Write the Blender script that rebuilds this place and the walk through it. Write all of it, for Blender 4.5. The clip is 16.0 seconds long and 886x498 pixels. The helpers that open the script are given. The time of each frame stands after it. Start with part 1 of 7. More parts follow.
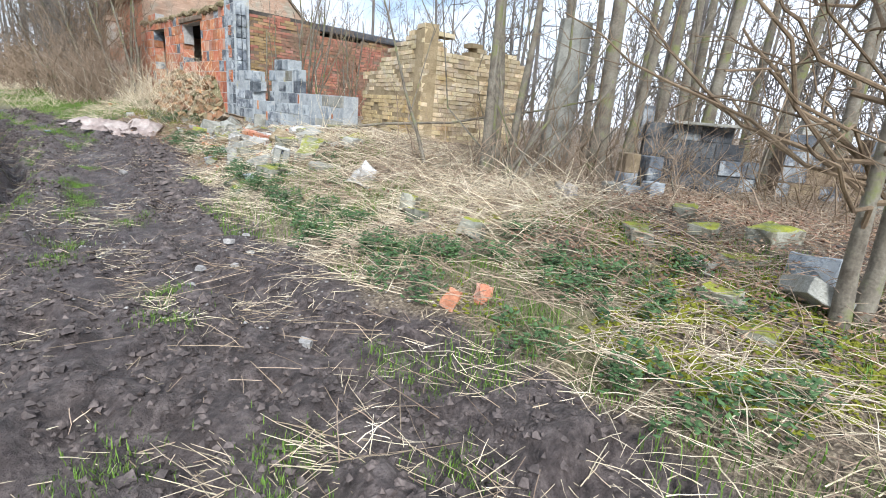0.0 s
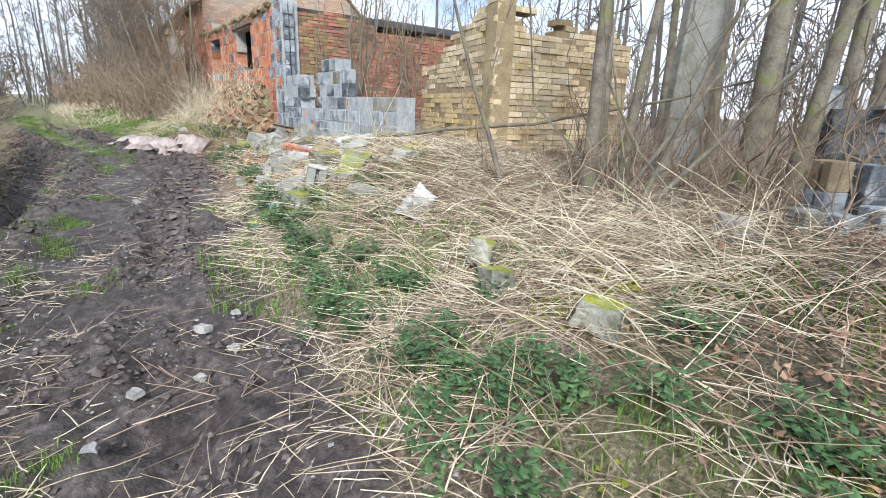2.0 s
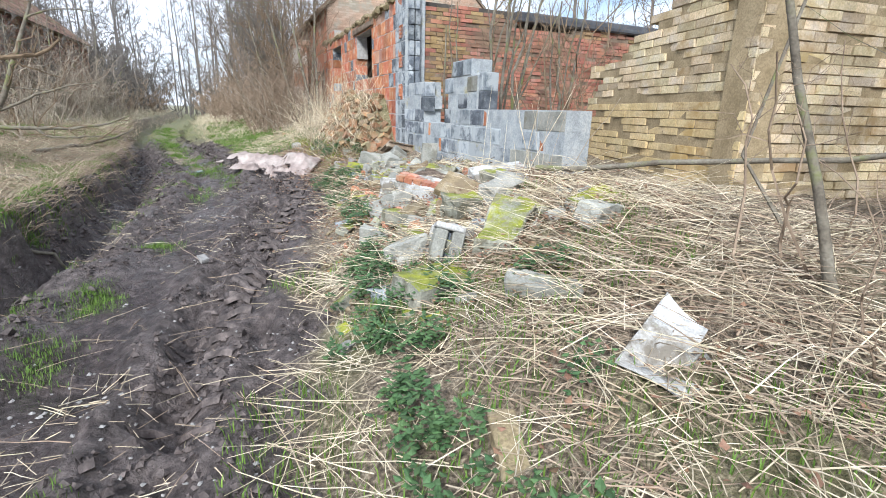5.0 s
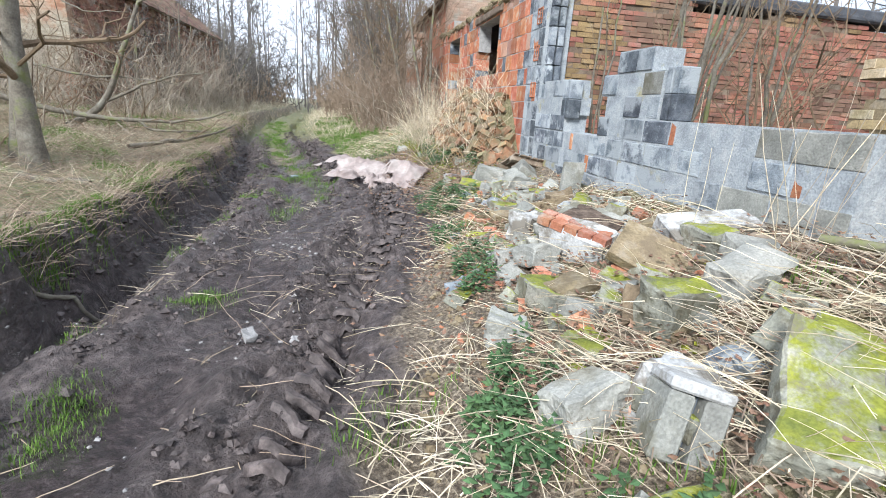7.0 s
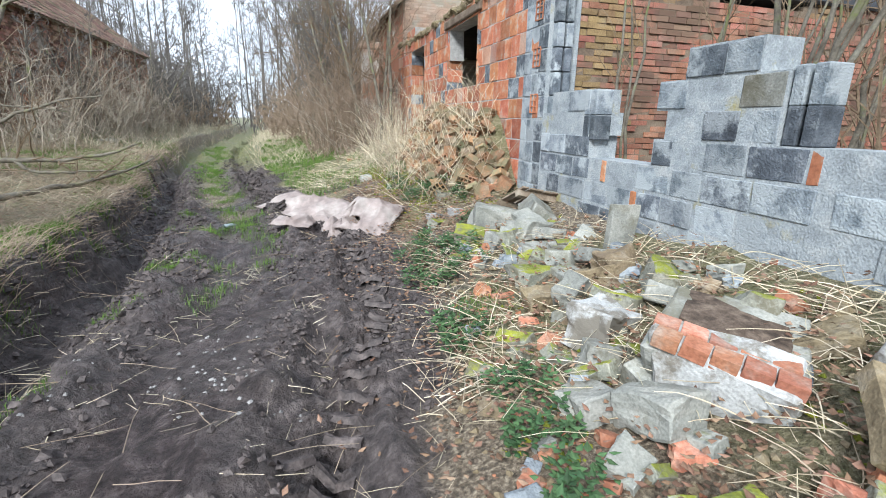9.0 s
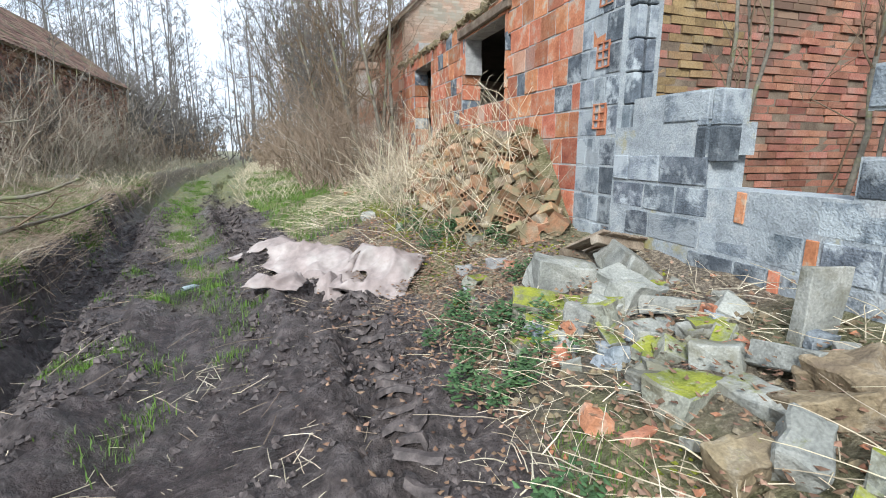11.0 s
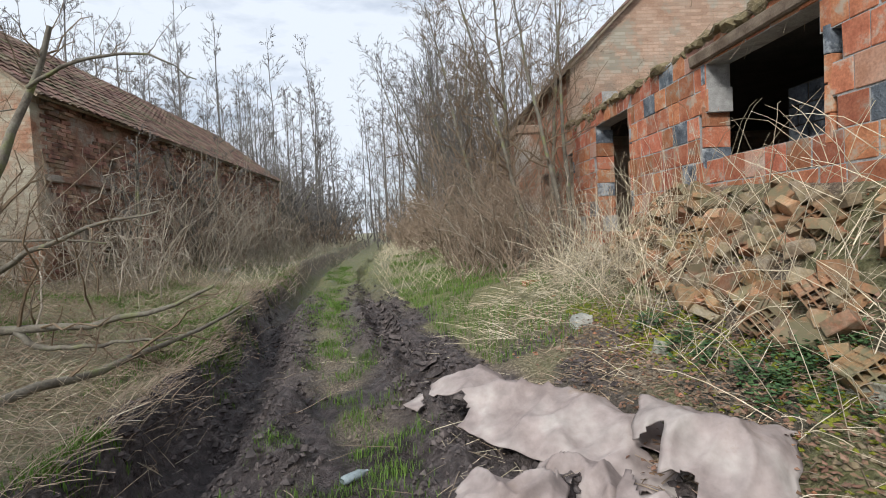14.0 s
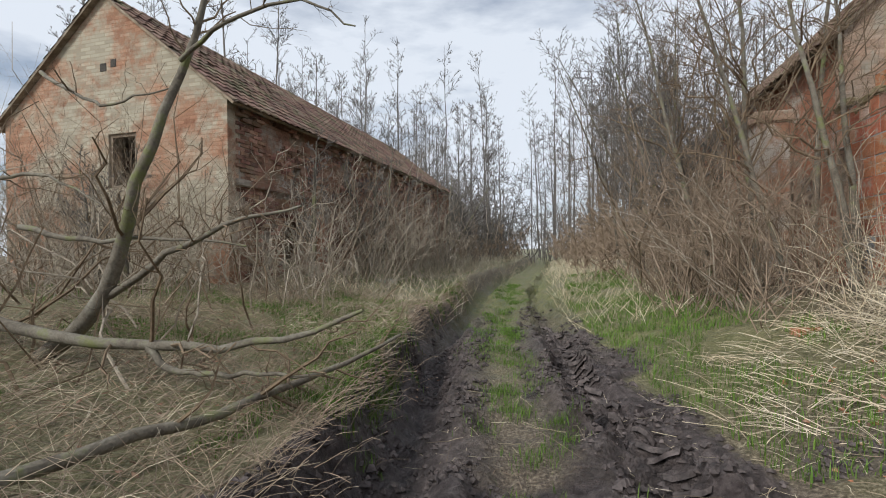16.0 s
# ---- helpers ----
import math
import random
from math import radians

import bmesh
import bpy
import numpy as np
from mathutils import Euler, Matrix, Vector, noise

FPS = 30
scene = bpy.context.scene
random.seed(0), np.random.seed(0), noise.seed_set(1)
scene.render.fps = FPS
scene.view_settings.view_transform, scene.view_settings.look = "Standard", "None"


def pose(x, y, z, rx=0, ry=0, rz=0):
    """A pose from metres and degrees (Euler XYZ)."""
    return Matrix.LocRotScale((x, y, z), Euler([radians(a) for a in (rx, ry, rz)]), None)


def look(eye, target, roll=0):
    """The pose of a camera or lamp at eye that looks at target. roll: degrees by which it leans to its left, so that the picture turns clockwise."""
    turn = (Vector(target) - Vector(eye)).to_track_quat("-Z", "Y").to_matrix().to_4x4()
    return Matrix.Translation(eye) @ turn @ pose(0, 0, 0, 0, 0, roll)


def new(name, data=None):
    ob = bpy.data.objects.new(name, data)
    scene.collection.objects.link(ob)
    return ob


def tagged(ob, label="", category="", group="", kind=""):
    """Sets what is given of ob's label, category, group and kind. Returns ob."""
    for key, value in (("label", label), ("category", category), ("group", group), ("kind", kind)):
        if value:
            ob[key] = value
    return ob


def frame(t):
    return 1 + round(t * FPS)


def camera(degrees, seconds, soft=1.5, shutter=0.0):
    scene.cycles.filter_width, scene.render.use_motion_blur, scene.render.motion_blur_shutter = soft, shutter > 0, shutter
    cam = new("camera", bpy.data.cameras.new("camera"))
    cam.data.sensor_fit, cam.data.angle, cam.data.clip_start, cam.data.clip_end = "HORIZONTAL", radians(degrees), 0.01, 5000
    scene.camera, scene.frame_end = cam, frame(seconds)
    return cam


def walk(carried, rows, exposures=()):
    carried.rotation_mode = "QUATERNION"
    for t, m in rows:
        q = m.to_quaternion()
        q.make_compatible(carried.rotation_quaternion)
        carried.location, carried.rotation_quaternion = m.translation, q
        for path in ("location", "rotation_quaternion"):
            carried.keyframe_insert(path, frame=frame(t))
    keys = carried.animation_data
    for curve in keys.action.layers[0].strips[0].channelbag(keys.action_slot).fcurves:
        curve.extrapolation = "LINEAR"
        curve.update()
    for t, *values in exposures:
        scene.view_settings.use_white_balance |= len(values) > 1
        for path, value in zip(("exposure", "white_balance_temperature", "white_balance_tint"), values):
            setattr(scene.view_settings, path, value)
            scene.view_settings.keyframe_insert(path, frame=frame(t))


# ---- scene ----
cam = camera(85.3, 16.0, soft=1.0)
METRES, EYE, TILT, LEAN, TURN = 15.20, 1.43, -15.89, -4.80, -43.49
ROWS = [
    (0.0, 0.0, 0.0, 0.0, -0.0, 0.0, -0.0),
    (0.5, 0.0105, 0.0377, 0.0057, 4.21, -1.35, 0.35),
    (1.0, 0.0058, 0.0633, 0.0159, 6.72, -0.13, -0.06),
    (1.5, -0.0071, 0.0937, 0.0293, 7.12, 0.77, 0.35),
    (2.0, -0.0115, 0.1288, 0.0373, 8.08, 0.06, 0.62),
    (2.5, -0.0201, 0.155, 0.0464, 5.75, -0.09, 0.97),
    (3.0, -0.0305, 0.1785, 0.0588, 5.7, 0.83, 2.27),
    (3.5, -0.0389, 0.2064, 0.0666, 11.21, 1.57, 1.51),
    (4.0, -0.053, 0.2275, 0.0719, 14.67, 1.49, -0.22),
    (6.5, -0.1446, 0.3593, 0.1269, 29.65, -0.3, -6.25),
    (7.0, -0.1662, 0.3804, 0.1328, 31.88, -0.48, -7.83),
    (7.5, -0.1916, 0.4004, 0.1439, 34.4, -1.31, -7.88),
    (8.0, -0.2126, 0.4305, 0.1513, 35.2, -1.49, -7.31),
    (8.5, -0.2292, 0.451, 0.1615, 31.4, 0.32, -6.21),
    (9.0, -0.2557, 0.4708, 0.173, 27.05, 1.47, -4.36),
    (9.5, -0.2716, 0.4936, 0.1802, 26.46, 2.02, -3.69),
    (12.0, -0.3746, 0.5972, 0.2118, 25.53, 9.74, -0.82),
    (12.5, -0.3948, 0.6116, 0.2203, 25.34, 12.46, 0.96),
    (13.0, -0.4183, 0.6295, 0.2272, 29.6, 12.78, -0.6),
    (13.5, -0.4454, 0.6368, 0.2319, 34.23, 13.14, -2.65),
    (14.0, -0.4795, 0.6422, 0.2402, 40.52, 12.73, -3.63),
    (14.5, -0.5044, 0.6568, 0.2439, 48.27, 12.15, -4.88),
    (15.0, -0.5275, 0.6679, 0.2514, 54.92, 11.78, -7.4),
    (15.5, -0.5565, 0.6771, 0.2551, 57.12, 12.03, -9.17),
    (16.0, -0.5738, 0.6925, 0.2614, 58.71, 12.35, -10.35),
]
walk(cam, [(t, pose(0, 0, EYE, TILT, LEAN, TURN) @ pose(METRES * x, METRES * y, METRES * z, 90 + pitch, roll, yaw)) for t, x, y, z, yaw, pitch, roll in ROWS], [(0.0, 0.82, 5850, 9), (0.5, 0.86, 5850, 9), (1.0, 1.2, 5800, 9), (1.5, 0.84, 5800, 9), (2.0, 0.74, 5850, 9), (2.5, 1.02, 5800, 9), (3.0, 0.92, 5800, 9), (3.5, 0.65, 5800, 9), (4.0, 0.78, 5800, 9), (7.0, 0.88, 5750, 9), (9.5, 0.75, 5700, 6), (12.0, 0.55, 5900, 7), (13.0, 0.08, 6150, 9), (14.0, 0.16, 6100, 9), (15.0, -0.1, 6100, 9), (16.0, 0.0, 6150, 9)])

# ---- light ----
SUN_EL, SUN_AZ = 38.0, 215.0
world = bpy.data.worlds.new("sky")
scene.world = world
world.use_nodes = True
wn, wl = world.node_tree.nodes, world.node_tree.links
bg = wn["Background"]
sky = wn.new("ShaderNodeTexSky")
sky.sky_type = "NISHITA"
sky.sun_disc = False
sky.sun_elevation, sky.sun_rotation = radians(SUN_EL), radians(SUN_AZ)
sky.air_density, sky.dust_density = 1.0, 2.0
wtc = wn.new("ShaderNodeTexCoord")
wmp = wn.new("ShaderNodeMapping")
wmp.inputs["Scale"].default_value = (1.0, 1.0, 3.2)
wnz = wn.new("ShaderNodeTexNoise")
wnz.inputs["Scale"].default_value = 2.3
wnz.inputs["Detail"].default_value = 7.0
wnz.inputs["Roughness"].default_value = 0.55
wrp = wn.new("ShaderNodeValToRGB")
wrp.color_ramp.elements[0].position, wrp.color_ramp.elements[1].position = 0.24, 0.50
wmx = wn.new("ShaderNodeMix")
wmx.data_type = "RGBA"
wmx.inputs["B"].default_value = (8.2, 8.5, 9.0, 1)
wl.new(wtc.outputs["Generated"], wmp.inputs["Vector"])
wl.new(wmp.outputs["Vector"], wnz.inputs["Vector"])
wl.new(wnz.outputs["Fac"], wrp.inputs["Fac"])
wl.new(wrp.outputs["Color"], wmx.inputs["Factor"])
wl.new(sky.outputs["Color"], wmx.inputs["A"])
wl.new(wmx.outputs["Result"], bg.inputs["Color"])
bg.inputs["Strength"].default_value = 0.097

sun_data = bpy.data.lights.new("sun", "SUN")
sun_data.energy, sun_data.angle, sun_data.color = 3.1, radians(14), (1.0, 0.95, 0.87)
sun = new("sun", sun_data)
sa, se = radians(SUN_AZ), radians(SUN_EL)
sun_dir = Vector((math.sin(sa) * math.cos(se), math.cos(sa) * math.cos(se), math.sin(se)))
sun.matrix_world = look(sun_dir * 60, (0, 0, 0))

# ---- materials ----
RNG = np.random.default_rng(7)


def mat(name, cols, scale=6.0, fine=60.0, rough=0.9, bump=0.4, vary=0.0, moss=0.0, island=0.0, metal=0.0,
        moss_col=(0.25, 0.25, 0.035), dist=0.02, stain=None, stain_scale=1.3, stain_amt=0.5, translucent=False):
    """Earthy surface: three colours over a coarse noise, a fine grain, bump, moss on what faces up, and stains of a second colour."""
    m = bpy.data.materials.new(name)
    m.use_nodes = True
    n, l = m.node_tree.nodes, m.node_tree.links
    bsdf = n["Principled BSDF"]
    bsdf.inputs["Roughness"].default_value = rough
    bsdf.inputs["Metallic"].default_value = metal
    bsdf.inputs["Specular IOR Level"].default_value = 0.3
    tc = n.new("ShaderNodeNewGeometry")
    pos = tc.outputs["Position"]
    a = n.new("ShaderNodeTexNoise")
    a.inputs["Scale"].default_value, a.inputs["Detail"].default_value = scale, 6.0
    a.inputs["Roughness"].default_value = 0.62
    l.new(pos, a.inputs["Vector"])
    r = n.new("ShaderNodeValToRGB")
    e = r.color_ramp.elements
    e[0].position, e[1].position = 0.32, 0.68
    e[0].color, e[1].color = (*cols[0], 1), (*cols[-1], 1)
    for i, c in enumerate(cols[1:-1]):
        x = e.new(0.32 + 0.36 * (i + 1) / (len(cols) - 1))
        x.color = (*c, 1)
    l.new(a.outputs["Fac"], r.inputs["Fac"])
    col = r.outputs["Color"]
    g = n.new("ShaderNodeTexNoise")
    g.inputs["Scale"].default_value, g.inputs["Detail"].default_value = fine, 4.0
    l.new(pos, g.inputs["Vector"])

    def mix(kind, fac, c1, c2):
        q = n.new("ShaderNodeMix")
        q.data_type, q.blend_type = "RGBA", kind
        for v, s in ((fac, q.inputs["Factor"]), (c1, q.inputs["A"]), (c2, q.inputs["B"])):
            if isinstance(v, (int, float)):
                s.default_value = v
            elif isinstance(v, tuple):
                s.default_value = (*v, 1)
            else:
                l.new(v, s)
        return q.outputs["Result"]

    gr = n.new("ShaderNodeMapRange")
    gr.inputs["From Min"].default_value, gr.inputs["From Max"].default_value = 0.3, 0.7
    gr.inputs["To Min"].default_value, gr.inputs["To Max"].default_value = 0.78, 1.18
    l.new(g.outputs["Fac"], gr.inputs["Value"])
    col = mix("MULTIPLY", 1.0, col, gr.outputs["Result"])
    if stain is not None:
        s = n.new("ShaderNodeTexNoise")
        s.inputs["Scale"].default_value, s.inputs["Detail"].default_value = stain_scale, 8.0
        s.inputs["Roughness"].default_value = 0.7
        l.new(pos, s.inputs["Vector"])
        sr = n.new("ShaderNodeMapRange")
        sr.inputs["From Min"].default_value, sr.inputs["From Max"].default_value = 0.62 - 0.3 * stain_amt, 0.72 - 0.3 * stain_amt
        l.new(s.outputs["Fac"], sr.inputs["Value"])
        col = mix("MIX", sr.outputs["Result"], col, stain)
    if vary or island:
        src = n.new("ShaderNodeObjectInfo").outputs["Random"] if vary else tc.outputs["Random Per Island"]
        h = n.new("ShaderNodeHueSaturation")
        amt = vary or island
        vr = n.new("ShaderNodeMapRange")
        vr.inputs["To Min"].default_value, vr.inputs["To Max"].default_value = 1 - amt, 1 + amt
        l.new(src, vr.inputs["Value"])
        l.new(vr.outputs["Result"], h.inputs["Value"])
        m2 = n.new("ShaderNodeMath")
        m2.operation = "MULTIPLY"
        m2.inputs[1].default_value = 7.31
        l.new(src, m2.inputs[0])
        m3 = n.new("ShaderNodeMath")
        m3.operation = "FRACT"
        l.new(m2.outputs["Value"], m3.inputs[0])
        hr = n.new("ShaderNodeMapRange")
        hr.inputs["To Min"].default_value, hr.inputs["To Max"].default_value = 0.5 - 0.035 * amt, 0.5 + 0.035 * amt
        l.new(m3.outputs["Value"], hr.inputs["Value"])
        l.new(hr.outputs["Result"], h.inputs["Hue"])
        l.new(col, h.inputs["Color"])
        col = h.outputs["Color"]
    if moss:
        sx = n.new("ShaderNodeSeparateXYZ")
        l.new(tc.outputs["Normal"], sx.inputs["Vector"])
        mn = n.new("ShaderNodeTexNoise")
        mn.inputs["Scale"].default_value, mn.inputs["Detail"].default_value = 7.0, 9.0
        mn.inputs["Roughness"].default_value = 0.75
        l.new(pos, mn.inputs["Vector"])
        ad = n.new("ShaderNodeMath")
        ad.operation = "MULTIPLY_ADD"
        ad.inputs[1].default_value, ad.inputs[2].default_value = 0.45, -0.45 + moss
        l.new(sx.outputs["Z"], ad.inputs[0])
        a2 = n.new("ShaderNodeMath")
        a2.operation = "ADD"
        l.new(ad.outputs["Value"], a2.inputs[0])
        l.new(mn.outputs["Fac"], a2.inputs[1])
        mr = n.new("ShaderNodeMapRange")
        mr.inputs["From Min"].default_value, mr.inputs["From Max"].default_value = 0.77, 0.93
        l.new(a2.outputs["Value"], mr.inputs["Value"])
        ml = n.new("ShaderNodeMapRange")
        ml.inputs["From Min"].default_value, ml.inputs["From Max"].default_value = 0.35, 0.65
        l.new(a.outputs["Fac"], ml.inputs["Value"])
        mc = mix("MIX", ml.outputs["Result"], (moss_col[0] * 0.45, moss_col[1] * 0.5, moss_col[2]), moss_col)
        mc = mix("MULTIPLY", 1.0, mc, gr.outputs["Result"])
        col = mix("MIX", mr.outputs["Result"], col, mc)
    l.new(col, bsdf.inputs["Base Color"])
    if bump:
        bp = n.new("ShaderNodeBump")
        bp.inputs["Strength"].default_value, bp.inputs["Distance"].default_value = bump, dist
        ba = n.new("ShaderNodeMath")
        ba.operation = "MULTIPLY_ADD"
        ba.inputs[1].default_value = 0.5
        l.new(g.outputs["Fac"], ba.inputs[0])
        l.new(a.outputs["Fac"], ba.inputs[2])
        l.new(ba.outputs["Value"], bp.inputs["Height"])
        l.new(bp.outputs["Normal"], bsdf.inputs["Normal"])
    return m


M_RED = mat("hollow_tile_clay", [(0.29, 0.095, 0.05), (0.41, 0.16, 0.085), (0.43, 0.225, 0.145)], 5.0, 45, 0.85, 0.35, vary=0.3, stain=(0.38, 0.30, 0.23), stain_amt=0.3, stain_scale=5)
M_GREY = mat("cinder_block", [(0.11, 0.13, 0.15), (0.20, 0.225, 0.25), (0.31, 0.335, 0.355)], 6.0, 70, 0.95, 1.0, vary=0.22, moss=0.06, stain=(0.35, 0.375, 0.39), stain_amt=0.6, stain_scale=3.2, moss_col=(0.2, 0.19, 0.07))
M_DARK = mat("dark_slag_block", [(0.06, 0.068, 0.08), (0.11, 0.125, 0.145), (0.19, 0.205, 0.225)], 7.0, 70, 0.95, 1.0, vary=0.3, stain=(0.35, 0.375, 0.39), stain_amt=0.42, stain_scale=3.2)
M_MORTAR = mat("pale_mortar", [(0.26, 0.25, 0.24), (0.36, 0.35, 0.335), (0.44, 0.43, 0.41)], 8.0, 80, 0.95, 0.6)
M_BRICK = mat("old_red_brick", [(0.24, 0.10, 0.065), (0.32, 0.145, 0.098), (0.29, 0.18, 0.135)], 3.0, 60, 0.92, 0.5, vary=0.3, stain=(0.19, 0.12, 0.085), stain_amt=0.3, stain_scale=0.9)
M_BRICKJ = mat("old_red_brick_far", [(0.24, 0.10, 0.065), (0.32, 0.145, 0.098), (0.29, 0.18, 0.135)], 3.0, 60, 0.92, 0.5, island=0.3, stain=(0.19, 0.12, 0.085), stain_amt=0.3, stain_scale=0.9)
M_YEL = mat("ochre_brick", [(0.40, 0.31, 0.18), (0.52, 0.425, 0.275), (0.51, 0.44, 0.34)], 5.0, 55, 0.93, 0.6, vary=0.3, moss=0.03, stain=(0.36, 0.26, 0.13), stain_amt=0.25, stain_scale=2.2)
M_YELJ = mat("ochre_brick_far", [(0.40, 0.31, 0.18), (0.52, 0.425, 0.275), (0.51, 0.44, 0.34)], 5.0, 55, 0.93, 0.5, island=0.22, moss=0.03)
M_YMORT = mat("sandy_mortar", [(0.21, 0.16, 0.09), (0.36, 0.285, 0.175)], 4.0, 60, 0.95, 0.5)
M_BMORT = mat("dirty_mortar", [(0.10, 0.07, 0.05), (0.24, 0.19, 0.14)], 4.0, 60, 0.95, 0.5)
M_CONC = mat("weathered_concrete", [(0.19, 0.19, 0.17), (0.28, 0.28, 0.25), (0.37, 0.36, 0.32)], 4.0, 70, 0.92, 0.6, vary=0.22, moss=0.22, stain=(0.16, 0.15, 0.11), stain_amt=0.3)
M_MOSSY = mat("mossy_concrete", [(0.18, 0.18, 0.15), (0.27, 0.27, 0.22), (0.34, 0.32, 0.26)], 4.0, 70, 0.95, 0.7, vary=0.2, moss=0.44, stain=(0.15, 0.14, 0.10), stain_amt=0.45, stain_scale=5, moss_col=(0.30, 0.31, 0.035))
M_PLASTER = mat("flaking_plaster", [(0.46, 0.43, 0.36), (0.55, 0.52, 0.45)], 3.0, 60, 0.9, 0.3, stain=(0.34, 0.15, 0.09), stain_amt=0.75, stain_scale=0.8)
M_BARK = mat("grey_bark", [(0.10, 0.085, 0.066), (0.175, 0.155, 0.122), (0.23, 0.215, 0.175)], 6.0, 50, 0.95, 0.6, stain=(0.16, 0.17, 0.07), stain_amt=0.3, stain_scale=3)
M_TWIG = mat("thin_twig", [(0.12, 0.085, 0.055), (0.23, 0.17, 0.11)], 4.0, 40, 0.95, 0.0)
M_DTWIG = mat("distant_twig", [(0.10, 0.092, 0.085), (0.20, 0.18, 0.16)], 1.0, 20, 0.95, 0.0)
M_STRAW = mat("dry_straw", [(0.42, 0.345, 0.225), (0.57, 0.49, 0.355), (0.72, 0.65, 0.51)], 3.0, 30, 0.8, 0.0, island=0.35)
M_STRAWB = mat("brown_stalk", [(0.25, 0.185, 0.13), (0.40, 0.32, 0.235)], 3.0, 30, 0.85, 0.0, island=0.3)
M_GRASS = mat("green_grass", [(0.075, 0.14, 0.02), (0.14, 0.23, 0.04)], 3.0, 20, 0.7, 0.0, island=0.3)
M_NETTLE = mat("nettle_leaf", [(0.035, 0.075, 0.03), (0.085, 0.15, 0.055)], 5.0, 20, 0.65, 0.0, island=0.3)
M_MOSS = mat("bright_moss", [(0.11, 0.135, 0.015), (0.25, 0.25, 0.03)], 8.0, 120, 0.95, 0.8)
M_LEAF = mat("dead_leaf", [(0.10, 0.058, 0.036), (0.20, 0.118, 0.075), (0.32, 0.22, 0.15)], 5.0, 30, 0.85, 0.0, island=0.35)
M_ROOF = mat("clay_roof_tile", [(0.115, 0.072, 0.058), (0.19, 0.118, 0.092), (0.20, 0.165, 0.125)], 1.5, 40, 0.9, 0.5, island=0.35, stain=(0.13, 0.12, 0.07), stain_amt=0.35)
M_WOOD = mat("rotten_wood", [(0.12, 0.085, 0.06), (0.23, 0.18, 0.13), (0.32, 0.27, 0.21)], 5.0, 60, 0.9, 0.5, vary=0.2)
# near-black base colour that carries the darkness of unlit interiors
M_INNER_SHADE = mat("inner_shade", [(0.05, 0.045, 0.04), (0.09, 0.08, 0.07)], 3.0, 40, 0.95, 0.3)
M_TARP = mat("dirty_cloth", [(0.22, 0.175, 0.16), (0.33, 0.275, 0.255), (0.41, 0.365, 0.335)], 2.6, 9, 0.75, 0.5, stain=(0.25, 0.19, 0.15), stain_amt=0.12, stain_scale=1.8)
M_STONE = mat("field_stone", [(0.22, 0.21, 0.20), (0.33, 0.32, 0.31), (0.42, 0.40, 0.38)], 8.0, 80, 0.9, 0.5, vary=0.2, moss=0.02)


# ---- mesh helpers ----
def mesh_ob(name, verts, faces, material, parent=None, smooth=False):
    me = bpy.data.meshes.new(name)
    verts = np.asarray(verts, dtype=np.float32)
    me.vertices.add(len(verts))
    me.vertices.foreach_set("co", verts.ravel())
    if isinstance(faces, np.ndarray):
        k = faces.shape[1]
        me.loops.add(faces.size)
        me.polygons.add(len(faces))
        me.loops.foreach_set("vertex_index", faces.astype(np.int32).ravel())
        me.polygons.foreach_set("loop_start", np.arange(0, faces.size, k, dtype=np.int32))
    else:
        sizes = np.array([len(q) for q in faces], dtype=np.int32)
        flat = np.array([i for q in faces for i in q], dtype=np.int32)
        me.loops.add(len(flat))
        me.polygons.add(len(sizes))
        me.loops.foreach_set("vertex_index", flat)
        me.polygons.foreach_set("loop_start", np.concatenate(([0], np.cumsum(sizes)[:-1])).astype(np.int32))
    me.update(calc_edges=True)
    me.validate()
    me.materials.append(material)
    me.polygons.foreach_set("use_smooth", np.full(len(me.polygons), smooth, dtype=bool))
    ob = new(name, me)
    if parent is not None:
        ob.parent = parent
    return ob


def part(name, bm, material, parent, label=""):
    me = bpy.data.meshes.new(name)
    bm.to_mesh(me)
    bm.free()
    me.materials.append(material)
    ob = new(name, me)
    ob.parent = parent
    if label:
        tagged(ob, label)
    return ob


def box_bm(x0, y0, z0, x1, y1, z1, bevel=0.0, jitter=0.0, rng=None):
    bm = bmesh.new()
    bmesh.ops.create_cube(bm, size=1)
    for v in bm.verts:
        v.co = Vector(((x0 + x1) / 2 + v.co.x * (x1 - x0), (y0 + y1) / 2 + v.co.y * (y1 - y0), (z0 + z1) / 2 + v.co.z * (z1 - z0)))
        if jitter:
            v.co += Vector(((rng or RNG).uniform(-jitter, jitter, 3)))
    if bevel:
        bmesh.ops.bevel(bm, geom=bm.edges[:], offset=bevel, segments=1, affect="EDGES")
    return bm


def boxes_mesh(boxes):
    """Vertices and quads of many plain boxes given as (x0, y0, z0, x1, y1, z1)."""
    b = np.asarray(boxes, dtype=float)
    c = np.array([(i, j, k) for i in (0, 1) for j in (0, 1) for k in (0, 1)])
    v = b[:, None, :3] * (1 - c) + b[:, None, 3:] * c
    q = np.array([(0, 1, 3, 2), (4, 6, 7, 5), (0, 4, 5, 1), (2, 3, 7, 6), (0, 2, 6, 4), (1, 5, 7, 3)])
    return v.reshape(-1, 3), (q[None] + 8 * np.arange(len(b))[:, None, None]).reshape(-1, 4)


